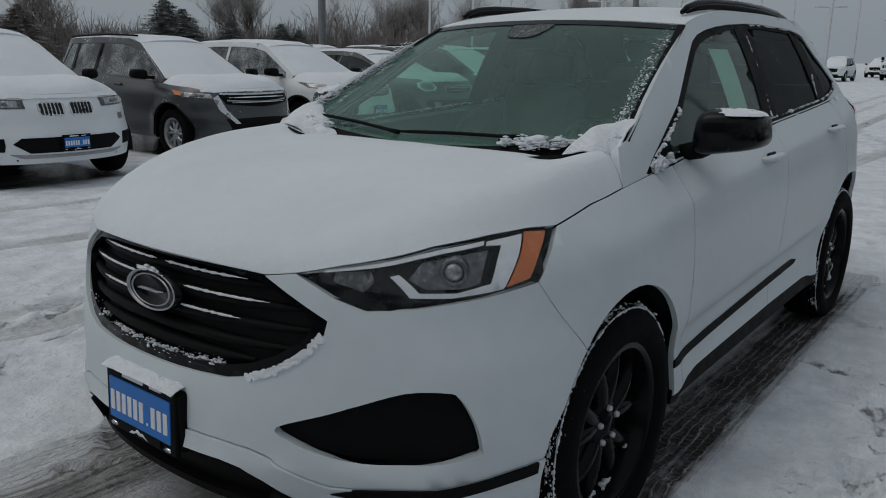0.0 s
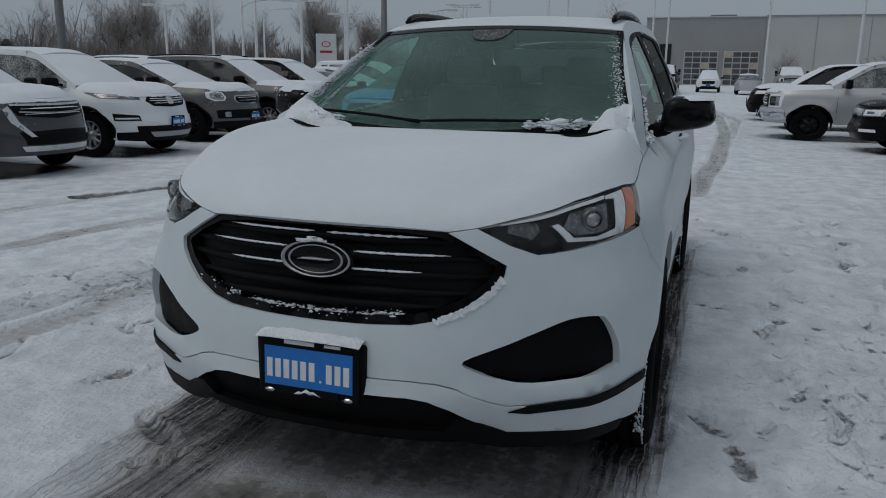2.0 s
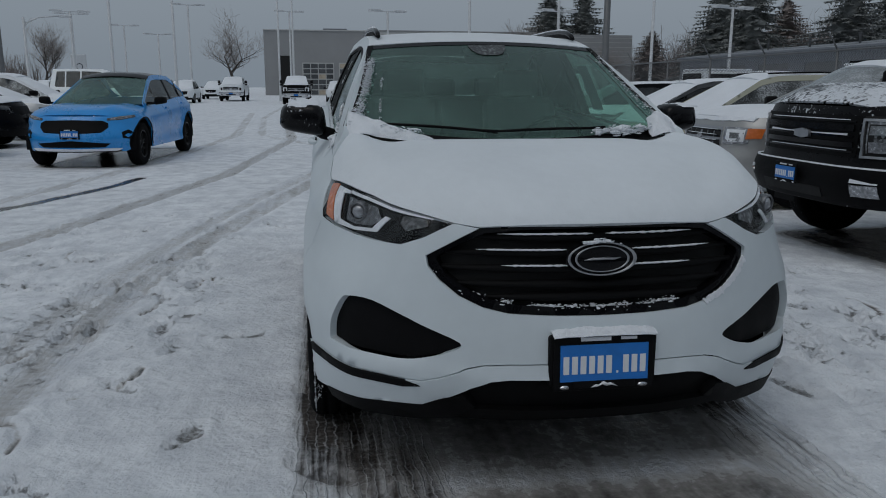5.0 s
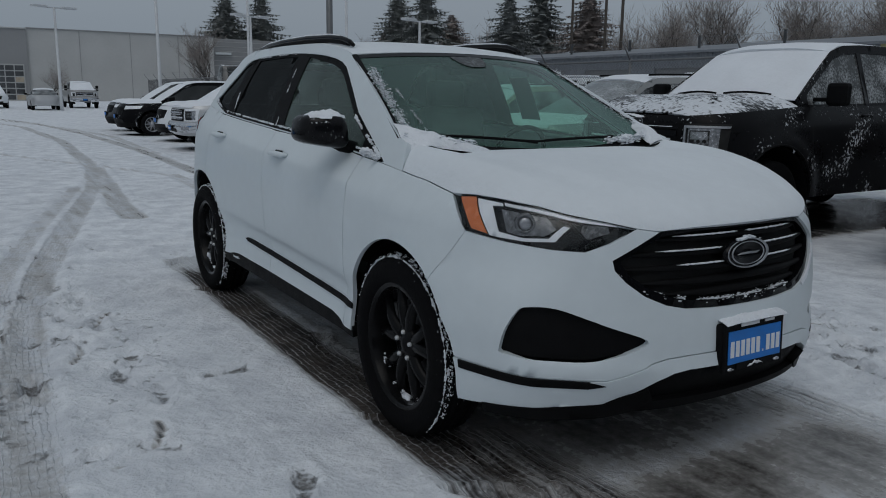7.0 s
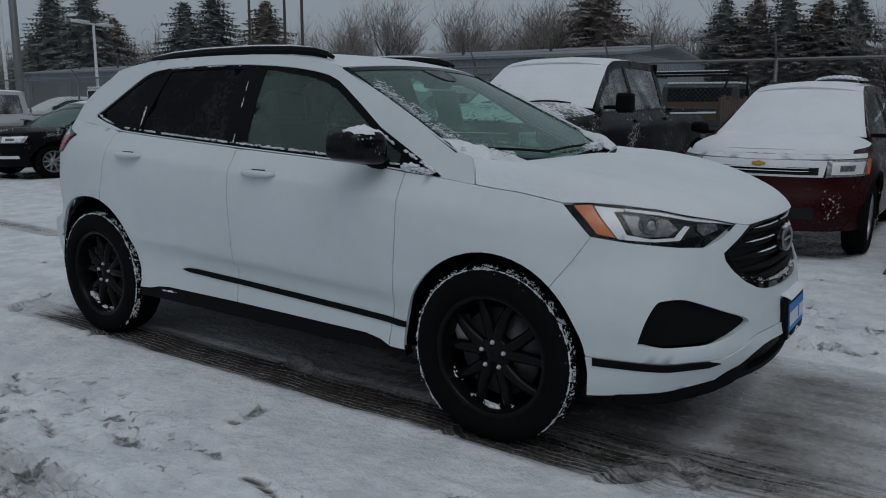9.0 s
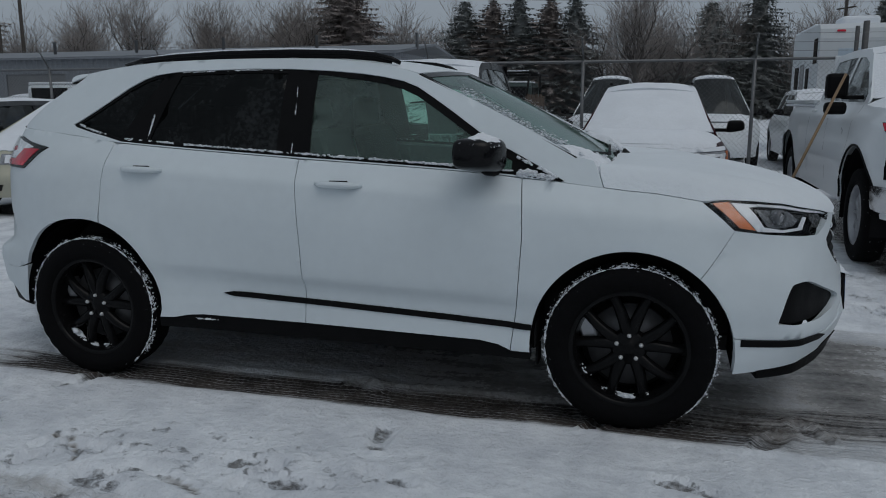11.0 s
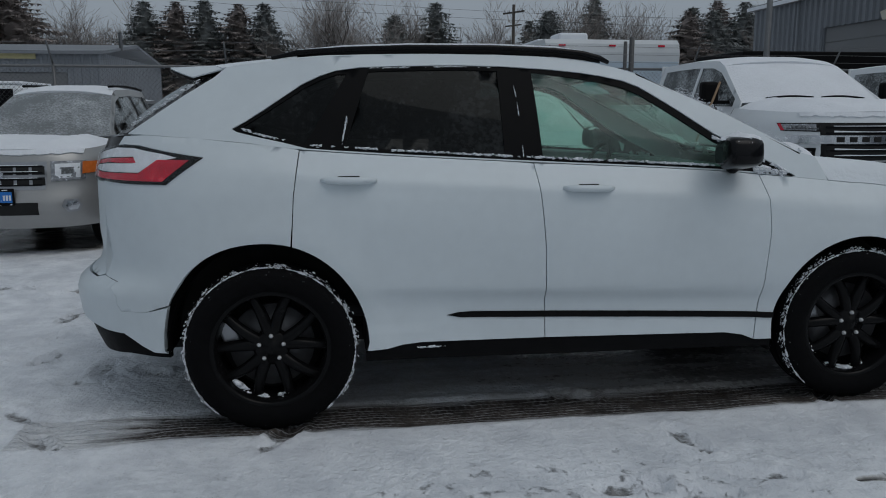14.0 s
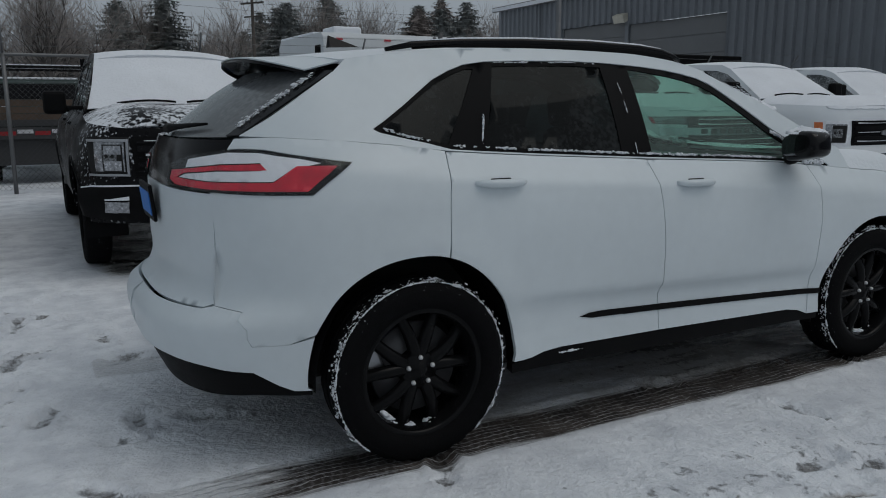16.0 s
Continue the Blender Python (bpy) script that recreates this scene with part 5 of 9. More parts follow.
    lattice("windscreen", ribbon_between((cx + 0.06, 0, cowl - 0.01), (wx + 0.05, 0, zr(wx) + 0.03), (0.02, 0, 0.03), e0, e1), 10, 18, wind_mat or (M_SNOWW if snow_wind else G_FRONT), ob, lip=0.01, flip=True, label="frosted windscreen" if wind_mat else "snow-covered windscreen" if snow_wind else "clear windscreen")

    if not coarse and kind == "pickup":
        wsf = ribbon_between((cx + 0.06, 0, cowl - 0.01), (wx + 0.05, 0, zr(wx) + 0.03), (0.02, 0, 0.03), e0, e1)
        for v0, v1 in ((0.16, 0.47), (0.53, 0.84)):
            q = [Vector(wsf(0.03 + 0.03 * math.sin(3.1 * i / 6), v0 + (v1 - v0) * i / 6)) + Vector((0.02, 0, 0.025)) for i in range(7)]
            put("wiper", finish("wiper", *tube(q, 0.012, 6), M_BLACK), ob, "black wiper blade")

    def roof_f(t, v):
        x = wx + (rx - wx) * t
        e = Vector(gs(x, zr(x)))
        k = 2 * v - 1
        soft = 0.012 * noise.noise(Vector((x * 2 + hseed, k * 2, 7))) * (1 - k * k)
        return (x + 0.05 * (1 - t) ** 4 * (1 - k * k), -e.y * k, e.z + soft + 0.055 * (1 - abs(k) ** 2.4))
    lattice("roof", roof_f, 10, 12, roof_mat or M_SNOWW, ob, lip=0.03, flip=True, label="" if roof_mat else "snow-covered roof")
    e2, e3 = gs(tx, belt_r + 0.01), gs(rx, zr(rx))
    if kind == "pickup":
        boxes("cab_rear", [((rx + 0.01, 0, (belt_r + H - 0.08) / 2), (0.03, 2 * abs(e3[1]) + 0.1, H - belt_r))], body, ob, 0.01)
        boxes("bed_cover", [(((rx + xr) / 2, 0, belt_r - 0.05), (rx - xr - 0.14, 2 * W - 0.16, 0.03))], M_SNOWW, ob, 0.01, "snow lying in the bed")
        for sgn in (-1, 1):
            boxes("bed_rail", [(((rx + xr) / 2, sgn * (W - 0.12), belt_r), (rx - xr - 0.12, 0.07, 0.05))], body, ob, 0.012)
    else:
        lattice("tail_window", ribbon_between((tx - 0.08, 0, belt_r + 0.02), (rx - 0.05, 0, zr(rx) + 0.03), (0, 0, 0.01), e2, e3), 5, 10, G_FROST, ob, lip=0)
    if rail:
        for sgn in (-1, 1):
            q = [(wx + (rx - wx) * t, sgn * (abs(gs(0, H - 0.06)[1]) - 0.04), H - 0.02 + 0.03 * math.sin(math.pi * min(1, max(0, t)))) for t in (0.08, 0.2, 0.5, 0.8, 0.98)]
            put("roof_rail", finish("roof_rail", *tube(q, 0.016, 6), M_BLACK), ob)
    # front features
    for f in feats:
        fname, pts, material = f[0], f[1], f[2]
        off = f[3] if len(f) > 3 else 0.006
        poly = [(sh.y(min(y, W * 0.90), z)[0] + 1.15 * max(0, y - W * 0.90), z) for y, z in pts]
        sheet(fname, sf, poly, [], material, ob, 0.08, off=off, lip=0.025, merge=pts[0][0] == 0)
    if not coarse:
        for f in feats:
            pts = f[1]
            if f[0] == "headlamp":
                yc, zc = sum(p[0] for p in pts) / len(pts), sum(p[1] for p in pts) / len(pts)
                for nm_, q_, mt_, of_ in (("lamp_reflector", 0.74, M_LAMPC if f[2] is not M_LAMPC else M_CLEARW, 0.010), ("lamp_bulb", 0.34, M_BOWLP, 0.014)):
                    poly = [(sh.y(min(yc + (y - yc) * q_, W * 0.90), zc + (z - zc) * q_)[0] + 1.15 * max(0, yc + (y - yc) * q_ - W * 0.90), zc + (z - zc) * q_) for y, z in pts]
                    sheet(nm_, sf, poly, [], mt_, ob, 0.06, off=of_, lip=0.006)
            if f[0] == "grille" and snow_hood and pts[0][0] == 0 and f[2] is not M_CHROME and f[2] is not M_SNOWW:
                z0_, z1_ = min(p[1] for p in pts), max(p[1] for p in pts)
                nb = max(2, int((z1_ - z0_) / 0.055))
                for i in range(nb):
                    zb_ = z0_ + (z1_ - z0_) * (i + 0.75) / (nb + 0.5)
                    ye = 0.0
                    for (ya, za), (yb_, zc_) in zip(pts, pts[1:] + pts[:1]):
                        if (za - zb_) * (zc_ - zb_) <= 0 and za != zc_:
                            ye = max(ye, ya + (yb_ - ya) * (zb_ - za) / (zc_ - za))
                    if ye > 0.12:
                        ye -= 0.03
                        sheet("grille_slat", sf, [sh.y(0, zb_ - 0.009), sh.y(ye, zb_ - 0.009), sh.y(ye, zb_ + 0.007), sh.y(0, zb_ + 0.007)], [], M_GLOSSB, ob, 0.10, off=0.014, lip=0.012, merge=True)
                        sheet("slat_snow", sf, [sh.y(0, zb_ + 0.008), sh.y(ye * 0.9, zb_ + 0.008), sh.y(ye * 0.9, zb_ + 0.013), sh.y(0, zb_ + 0.015)], [], M_SNOWW, ob, 0.10, off=0.013, lip=0.006, merge=True)
        if snow_hood and not hood_mat:
            n_ = 26
            ys = [W * 0.80 * i / n_ for i in range(n_ + 1)]
            brow = [sh.y(y, nose - 0.022 - 0.018 * noise.noise(Vector((y * 9, hseed, 1))) - 0.010 * noise.noise(Vector((y * 31, hseed, 4)))) for y in ys]
            sheet("snow_brow", sf, brow + [sh.y(W * 0.80, nose + 0.018), sh.y(W * 0.4, nose + 0.016), sh.y(0, nose + 0.014)], [], M_SNOWW, ob, 0.06, off=0.014, lip=0.02, merge=True, label="ragged edge of snow over the grille")
        for sgn in (-1, 1):
            for wxx in (wb / 2, -wb / 2):
                q = []
                for i in range(21):
                    a = radians(a_low + 4 + (172 - 2 * a_low) * i / 20)
                    p = Vector(sf(*sh.x(wxx + (ar + 0.004) * math.cos(a), r + (ar + 0.012) * math.sin(a))))
                    q.append((p.x, sgn * (abs(p.y) + 0.001), p.z))
                put("wheel_arch_trim", finish("wheel_arch_trim", *tube(q, 0.020 if clad else 0.011, 6), clad or M_BLACK), ob)
    if plate:
        zpl = plate
        number_plate(ob, pose(sf(0.0, zpl)[0] + (0.085 if kind == "pickup" else 0.028), 0, zpl, 0, 0, 0), 0.32, 0.165, True, not coarse)
    for sgn in (-1, 1):
        if mirror:
            mc = Vector((cx - 0.28, sgn * (W + 0.09), belt_f + 0.12))
            if kind == "pickup":
                hd = H > 2.0
                boxes("door_mirror", [((0, 0, 0.06 if hd else 0), (0.13, 0.20, 0.24 if hd else 0.22))] + ([((0, 0.0, -0.155), (0.12, 0.20, 0.12))] if hd else []), M_BLACK, ob, 0.035, "tall black tow mirror" if hd else "black door mirror", Matrix.Translation(mc))
            else:
                put("door_mirror", finish("door_mirror", [(x * 0.9, sgn * y * 0.9, z * 0.9) for x, y, z in mv], mf if sgn > 0 else [q[::-1] for q in mf], M_BLACK), ob, "", Matrix.Translation(mc))
            boxes("mirror_arm", [((mc.x, sgn * (W - 0.06), mc.z - 0.05), (0.06, 0.2, 0.04))], M_BLACK, ob, 0.01)
        for wxx in (wb / 2, -wb / 2):
            build_wheel(ob, wxx, sgn * (W - 0.13), r, r, 0.225, r * 0.64, rim or M_SILVER, sgn, False, pairs)
            v, f = [], []
            for i in range(13):
                a = radians(-10 + 200 * i / 12)
                for yy in (W - 0.03, W - 0.36):
                    v.append((wxx + (ar - 0.004) * math.cos(a), sgn * yy, r + ar * math.sin(a)))
            put("wheel_well", finish("wheel_well", v, [[2 * i, 2 * i + 1, 2 * i + 3, 2 * i + 2] for i in range(12)], M_BLACK), ob)
    # door lines and handles
    if not coarse:
        ends = (cx - 0.10, (cx + (rx if kind == "pickup" else -wb / 2 + 0.1)) / 2 - 0.05, rx + 0.03 if kind == "pickup" else -wb / 2 + 0.12)
        for k, gx_ in enumerate(ends):
            lo_z = low + 0.14 if abs(gx_ + wb / 2) > ar + 0.02 else r + ar + 0.05
            sheet("door_gap", sf, [sh.x(gx_ - 0.004, lo_z), sh.x(gx_ + 0.004, lo_z), sh.x(gx_ + 0.004, bl(gx_) - 0.005), sh.x(gx_ - 0.004, bl(gx_) - 0.005)], [], M_DARK, ob, 0.2, off=0.002, lip=0)
            if k:
                hy = sf(*sh.x(gx_ + 0.14, bl(gx_) - 0.10))
                for sgn in (-1, 1):
                    boxes("door_handle", [((gx_ + 0.14, -sgn * (abs(hy[1]) + 0.014) * -1, bl(gx_) - 0.10), (0.20, 0.035, 0.035))], body, ob, 0.014)
    boxes("underbody", [((0, 0, low + 0.10), (wb - 2 * ar, 2 * W - 0.14, 0.16))], M_DARK, ob, 0.02)
    boxes("chassis", [((0, 0, low + 0.12), (L - 0.5, 2 * W - 0.80, 0.18))], M_DARK, ob, 0.02)
    m = Matrix.Translation((at[0], at[1], 0)) @ Matrix.Rotation(radians(heading), 4, "Z") @ Matrix.Translation((-xf, 0, 0))
    ob.matrix_basis = m
    PARKED.append((at[0], at[1], radians(heading), L, W))
    return ob


def two(z0, z1, z2, z3, y0, y1):
    """A lamp-like four-cornered outline between two half widths."""
    return [(y0, z0), (y1, z1), (y1, z2), (y0, z3)]


UP, DOWN = 90, -90
# row across the aisle, noses to +y
vehicle("suv_car", "white luxury sport utility car with twin grilles, snow-covered", (-0.80, -6.65), UP, "white", 4.89, 0.97, 1.75, 2.93, 0.86, 0.37, 0.98, 1.17, 1.06, 1.18, clad=None, plate=0.50, rail=True,
        feats=[("grille", [(0.03, 0.80), (0.05, 0.775), (0.25, 0.785), (0.31, 0.83), (0.30, 0.905), (0.25, 0.93), (0.06, 0.925), (0.03, 0.90)], M_CHROME, 0.004), *[("grille_bar", [(0.055 + 0.04 * i, 0.795), (0.075 + 0.04 * i, 0.795), (0.075 + 0.04 * i, 0.91), (0.055 + 0.04 * i, 0.91)], M_DARK, 0.012) for i in range(6)],
               ("headlamp", two(0.86, 0.87, 0.96, 0.95, 0.42, 0.86), M_LAMPIN), ("lower_grille", [(0, 0.40), (0.45, 0.40), (0.60, 0.50), (0.52, 0.56), (0, 0.56)], M_BLACK), ("fog_lamp", two(0.70, 0.70, 0.77, 0.77, 0.66, 0.74), M_SILVER), ("side_intake", two(0.42, 0.42, 0.56, 0.56, 0.66, 0.86), M_BLACK), ("skid_plate", [(0, 0.345), (0.5, 0.345), (0.62, 0.39), (0.5, 0.38), (0, 0.375)], M_SILVER, 0.012)])
vehicle("suv_car", "dark grey sport utility car with chrome front, snow-covered", (-3.72, -6.95), UP, "dkgrey", 4.69, 0.90, 1.71, 2.67, 0.96, 0.35, 0.96, 1.14, 1.04, 1.16, plate=None, rail=True,
        feats=[("grille", [(0, 0.74), (0.52, 0.78), (0.58, 0.90), (0, 0.90)], M_BLACK), ("grille_bar", [(0, 0.895), (0.56, 0.90), (0.56, 0.925), (0, 0.92)], M_CHROME, 0.012), ("grille_bar", [(0, 0.80), (0.5, 0.82), (0.5, 0.835), (0, 0.815)], M_SILVER, 0.012), ("headlamp", two(0.84, 0.86, 0.95, 0.92, 0.60, 0.95), M_LAMPIN), ("amber_lens", [(0.94, 0.885), (1.04, 0.89), (1.04, 0.955), (0.94, 0.945)], M_AMBER, 0.012),
               ("chrome_blade", [(0.58, 0.90), (0.64, 0.86), (0.60, 0.70), (0.46, 0.52), (0.40, 0.52), (0.52, 0.70)], M_CHROME, 0.014), ("lower_grille", [(0, 0.42), (0.50, 0.42), (0.56, 0.58), (0, 0.60)], M_BLACK), ("skid_plate", [(0, 0.34), (0.5, 0.34), (0.55, 0.41), (0, 0.41)], M_CHROME, 0.012)])
vehicle("suv_car", "white compact sport utility car with black lower trim, snow-covered", (-6.32, -7.2), UP, "white", 4.66, 0.91, 1.69, 2.75, 0.95, 0.35, 0.96, 1.14, 1.04, 1.18, clad=M_BLACK, plate=0.56,
        feats=[("grille", [(0, 0.78), (0.36, 0.80), (0.46, 0.88), (0.40, 0.94), (0, 0.945)], M_BLACK), ("grille_bar", [(0, 0.86), (0.40, 0.875), (0.40, 0.895), (0, 0.885)], M_CHROME, 0.012), ("emblem", [(0, 0.81), (0.07, 0.83), (0.07, 0.92), (0, 0.935)], M_CHROME, 0.02), ("headlamp", two(0.90, 0.92, 1.0, 0.955, 0.52, 0.98), M_LAMPIN), ("fog_lamp", two(0.58, 0.58, 0.69, 0.66, 0.60, 0.84), M_BLACK), ("fog_chrome", two(0.60, 0.60, 0.625, 0.625, 0.62, 0.82), M_CHROME, 0.014), ("lower_grille", [(0, 0.36), (0.62, 0.36), (0.66, 0.50), (0, 0.50)], M_BLACK, 0.012), ("skid_plate", [(0, 0.33), (0.42, 0.33), (0.50, 0.41), (0, 0.41)], M_SILVER, 0.02)])
vehicle("hatchback_car", "grey boxy hatchback with round headlamps, snow-covered", (-9.2, -7.6), UP, "grey", 4.30, 0.91, 1.56, 2.67, 0.82, 0.34, 0.98, 1.10, 1.04, 1.08, clad=M_BLACK, plate=0.50, glass=G_SIDE, rim=M_RIM,
        feats=[("grille", [(0, 0.72), (0.34, 0.74), (0.42, 0.80), (0.38, 0.88), (0, 0.89)], M_CHROME), ("grille", [(0, 0.74), (0.32, 0.755), (0.39, 0.80), (0.36, 0.865), (0, 0.87)], M_BLACK, 0.012), ("headlamp", [(0.56, 0.85), (0.60, 0.79), (0.74, 0.78), (0.82, 0.84), (0.80, 0.94), (0.70, 0.97), (0.59, 0.94)], M_CLEARW), ("lower_grille", [(0, 0.46), (0.74, 0.46), (0.76, 0.60), (0.70, 0.62), (0, 0.62)], M_BLACK), ("fog_lamp", two(0.49, 0.49, 0.58, 0.58, 0.56, 0.65), M_SILVER, 0.014)])
vehicle("suv_car", "dark grey sport utility car with bright rims, snow-covered", (-11.5, -7.2), UP, "dkgrey", 4.70, 0.92, 1.68, 2.79, 0.90, 0.36, 1.0, 1.13, 1.06, 1.14, clad=M_BLACK, plate=0.68, glass=G_SIDE, rail=True,
        feats=[("grille", [(0, 0.82), (0.60, 0.84), (0.62, 0.93), (0, 0.92)], M_BLACK), ("grille_bar", [(0, 0.865), (0.86, 0.88), (0.86, 0.90), (0, 0.885)], M_CHROME, 0.012), ("headlamp", two(0.86, 0.87, 0.95, 0.94, 0.58, 0.94), M_LAMPIN), ("lower_grille", [(0, 0.40), (0.66, 0.40), (0.70, 0.56), (0, 0.56)], M_BLACK)])
vehicle("suv_car", "black sport utility car, snow-covered", (-14.2, -7.4), UP, "black", 4.6, 0.91, 1.66, 2.7, 0.92, 0.35, clad=M_BLACK, plate=0.6, glass=G_SIDE, coarse=True,
        feats=[("grille", [(0, 0.66), (0.45, 0.70), (0.50, 0.90), (0, 0.90)], M_BLACK), ("headlamp", two(0.84, 0.86, 0.93, 0.92, 0.52, 0.88), M_LAMPIN)])
vehicle("sedan_car", "silver saloon car, snow-covered", (-17.0, -7.2), UP, "lsilver", 4.8, 0.90, 1.46, 2.8, 0.95, 0.33, 0.86, 1.0, 0.95, 1.02, kind="sedan", rx=-1.0, tx=-1.75, plate=0.5, coarse=True,
        feats=[("grille", [(0, 0.46), (0.4, 0.5), (0.45, 0.74), (0, 0.74)], M_BLACK), ("headlamp", two(0.70, 0.74, 0.82, 0.80, 0.52, 0.88), M_LAMPIN)])
vehicle("suv_car", "white sport utility car, snow-covered", (-19.8, -7.3), UP, "white", 4.6, 0.91, 1.68, 2.7, 0.92, 0.35, plate=0.6, coarse=True, feats=[("grille", [(0, 0.66), (0.45, 0.70), (0.50, 0.90), (0, 0.90)], M_BLACK), ("headlamp", two(0.84, 0.86, 0.93, 0.92, 0.52, 0.88), M_LAMPIN)])
vehicle("suv_car", "bright blue electric crossover with a black roof, wet", (-8.95, -4.98), -5, "blue", 4.71, 0.94, 1.60, 2.97, 0.86, 0.37, 0.86, 1.03, 0.98, 1.12, cx=1.02, wx=0.10, rx=-1.15, tx=-2.15, snow_hood=False, snow_wind=False, roof_mat=M_GLOSSB, plate=0.58, glass=G_SIDE, rim=M_RIM, ab=(2.1, 2.5),
               feats=[("grille", [(0, 0.58), (0.46, 0.60), (0.55, 0.68), (0.54, 0.75), (0.46, 0.79), (0, 0.80)], M_BLACK, 0.004), ("headlamp", [(0.52, 0.79), (0.70, 0.80), (0.88, 0.84), (0.86, 0.875), (0.68, 0.855), (0.52, 0.825)], M_LAMPIN), ("lower_grille", [(0, 0.36), (0.50, 0.36), (0.58, 0.42), (0, 0.47)], M_BLACK), ("side_intake", [(0.74, 0.50), (0.82, 0.48), (0.86, 0.58), (0.80, 0.64), (0.73, 0.60)], M_BLACK, 0.004), ("lip", [(0, 0.30), (0.66, 0.30), (0.72, 0.335), (0.64, 0.34), (0, 0.335)], M_SNOWW, 0.015), ("sill_strip", [(0, 0.28), (0.70, 0.28), (0.70, 0.30), (0, 0.30)], M_BLACK, 0.012)])
# row on the near side, noses to -y
vehicle("suv_car", "silver older sport utility car with split grille, snow on it", (-4.33, 3.66), DOWN, "silver", 4.44, 0.90, 1.72, 2.62, 0.86, 0.36, 1.02, 1.14, 1.08, 1.12, plate=0.60, ab=(3.2, 3.2), flat=0.6, rail=True, clad=None, wx=0.05, wind_mat=glass_mat("frosted_windscreen", (0.2, 0.22, 0.22), 0.35, (0.5, 0.53, 0.55), 0.5),
        feats=[("grille", [(0, 0.66), (0.42, 0.66), (0.44, 0.93), (0, 0.93)], M_SILVER), *[("grille_bar", [(0.03 + 0.14 * i, 0.70 + 0.105 * j), (0.14 + 0.14 * i, 0.70 + 0.105 * j), (0.14 + 0.14 * i, 0.78 + 0.105 * j), (0.03 + 0.14 * i, 0.78 + 0.105 * j)], M_DARK, 0.012) for i in range(3) for j in range(2)],
               ("headlamp", two(0.74, 0.75, 0.93, 0.93, 0.47, 0.74), M_LAMPC, 0.010), ("amber_lens", [(0.72, 0.80), (0.83, 0.81), (0.83, 0.92), (0.72, 0.92)], M_AMBER, 0.016), ("lower_grille", [(0, 0.42), (0.36, 0.42), (0.36, 0.54), (0, 0.54)], M_DARK), ("fog_ring", [(0.58, 0.56), (0.56, 0.50), (0.60, 0.44), (0.68, 0.44), (0.71, 0.50), (0.68, 0.56)], M_SILVER, 0.02), ("fog_lamp", [(0.60, 0.54), (0.59, 0.50), (0.61, 0.46), (0.67, 0.46), (0.69, 0.50), (0.67, 0.54)], M_CHROME, 0.026), ("emblem", [(0, 0.775), (0.06, 0.785), (0.06, 0.825), (0, 0.835)], M_CHROME, 0.03)])
gold = vehicle("wagon_car", "pale gold older wagon car with snow on hood", (-7.0, 3.55), DOWN, "beige", 4.56, 0.88, 1.68, 2.62, 0.92, 0.34, 0.92, 1.06, 1.0, 1.06, plate=0.52, rail=True, glass=G_FROST,
        feats=[("grille", [(0, 0.70), (0.24, 0.70), (0.30, 0.84), (0, 0.86)], M_CHROME), ("grille", [(0, 0.715), (0.22, 0.715), (0.27, 0.83), (0, 0.845)], M_DARK, 0.012), ("headlamp", two(0.72, 0.75, 0.86, 0.86, 0.40, 0.82), M_LAMPC), ("amber_lens", [(0.82, 0.76), (0.90, 0.78), (0.90, 0.86), (0.82, 0.86)], M_AMBER, 0.012), ("lower_grille", [(0, 0.38), (0.44, 0.38), (0.48, 0.46), (0, 0.46)], M_DARK)])
crossover = vehicle("sedan_car", "dark grey crossover car with large rims, snow on hood", (-9.75, 3.92), DOWN, "dkgrey", 4.85, 0.93, 1.66, 2.8, 0.96, 0.37, 0.98, 1.10, 1.04, 1.12, plate=0.55, glass=G_SIDE, clad=M_BLACK,
        feats=[("grille", [(0, 0.50), (0.40, 0.46), (0.34, 0.68), (0.42, 0.90), (0, 0.90)], M_CHROME), ("grille", [(0, 0.52), (0.36, 0.49), (0.31, 0.68), (0.38, 0.88), (0, 0.88)], M_DARK, 0.012), ("headlamp", two(0.82, 0.84, 0.93, 0.90, 0.52, 0.94), M_LAMPIN)])
family = vehicle("wagon_car", "dark boxy family wagon with long roof", (-12.4, 3.55), DOWN, "black", 5.12, 0.96, 1.70, 2.99, 0.92, 0.37, 0.98, 1.08, 1.04, 1.08, snow_hood=False, snow_wind=False, plate=None, glass=G_SIDE, ab=(3.2, 3.2), flat=0.7, roof_mat=M_SNOWW,
        feats=[("grille", [(0, 0.78), (0.52, 0.78), (0.52, 0.93), (0, 0.93)], M_CHROME), ("headlamp", two(0.78, 0.79, 0.93, 0.93, 0.55, 0.90), M_LAMPC), ("fog_lamp", two(0.46, 0.46, 0.52, 0.52, 0.60, 0.84), M_CLEARW), ("lower_grille", [(0, 0.42), (0.5, 0.42), (0.5, 0.56), (0, 0.56)], M_DARK)])
TRUCK = dict(L=5.89, W=1.0, H=1.93, wb=3.69, fo=0.95, r=0.40, nose=1.18, cowl=1.33, belt_f=1.27, belt_r=1.32, cx=1.42, wx=0.72, rx=-0.86, low=0.42, ab=(3.6, 3.6), flat=0.9, kind="pickup", category="pickup truck")


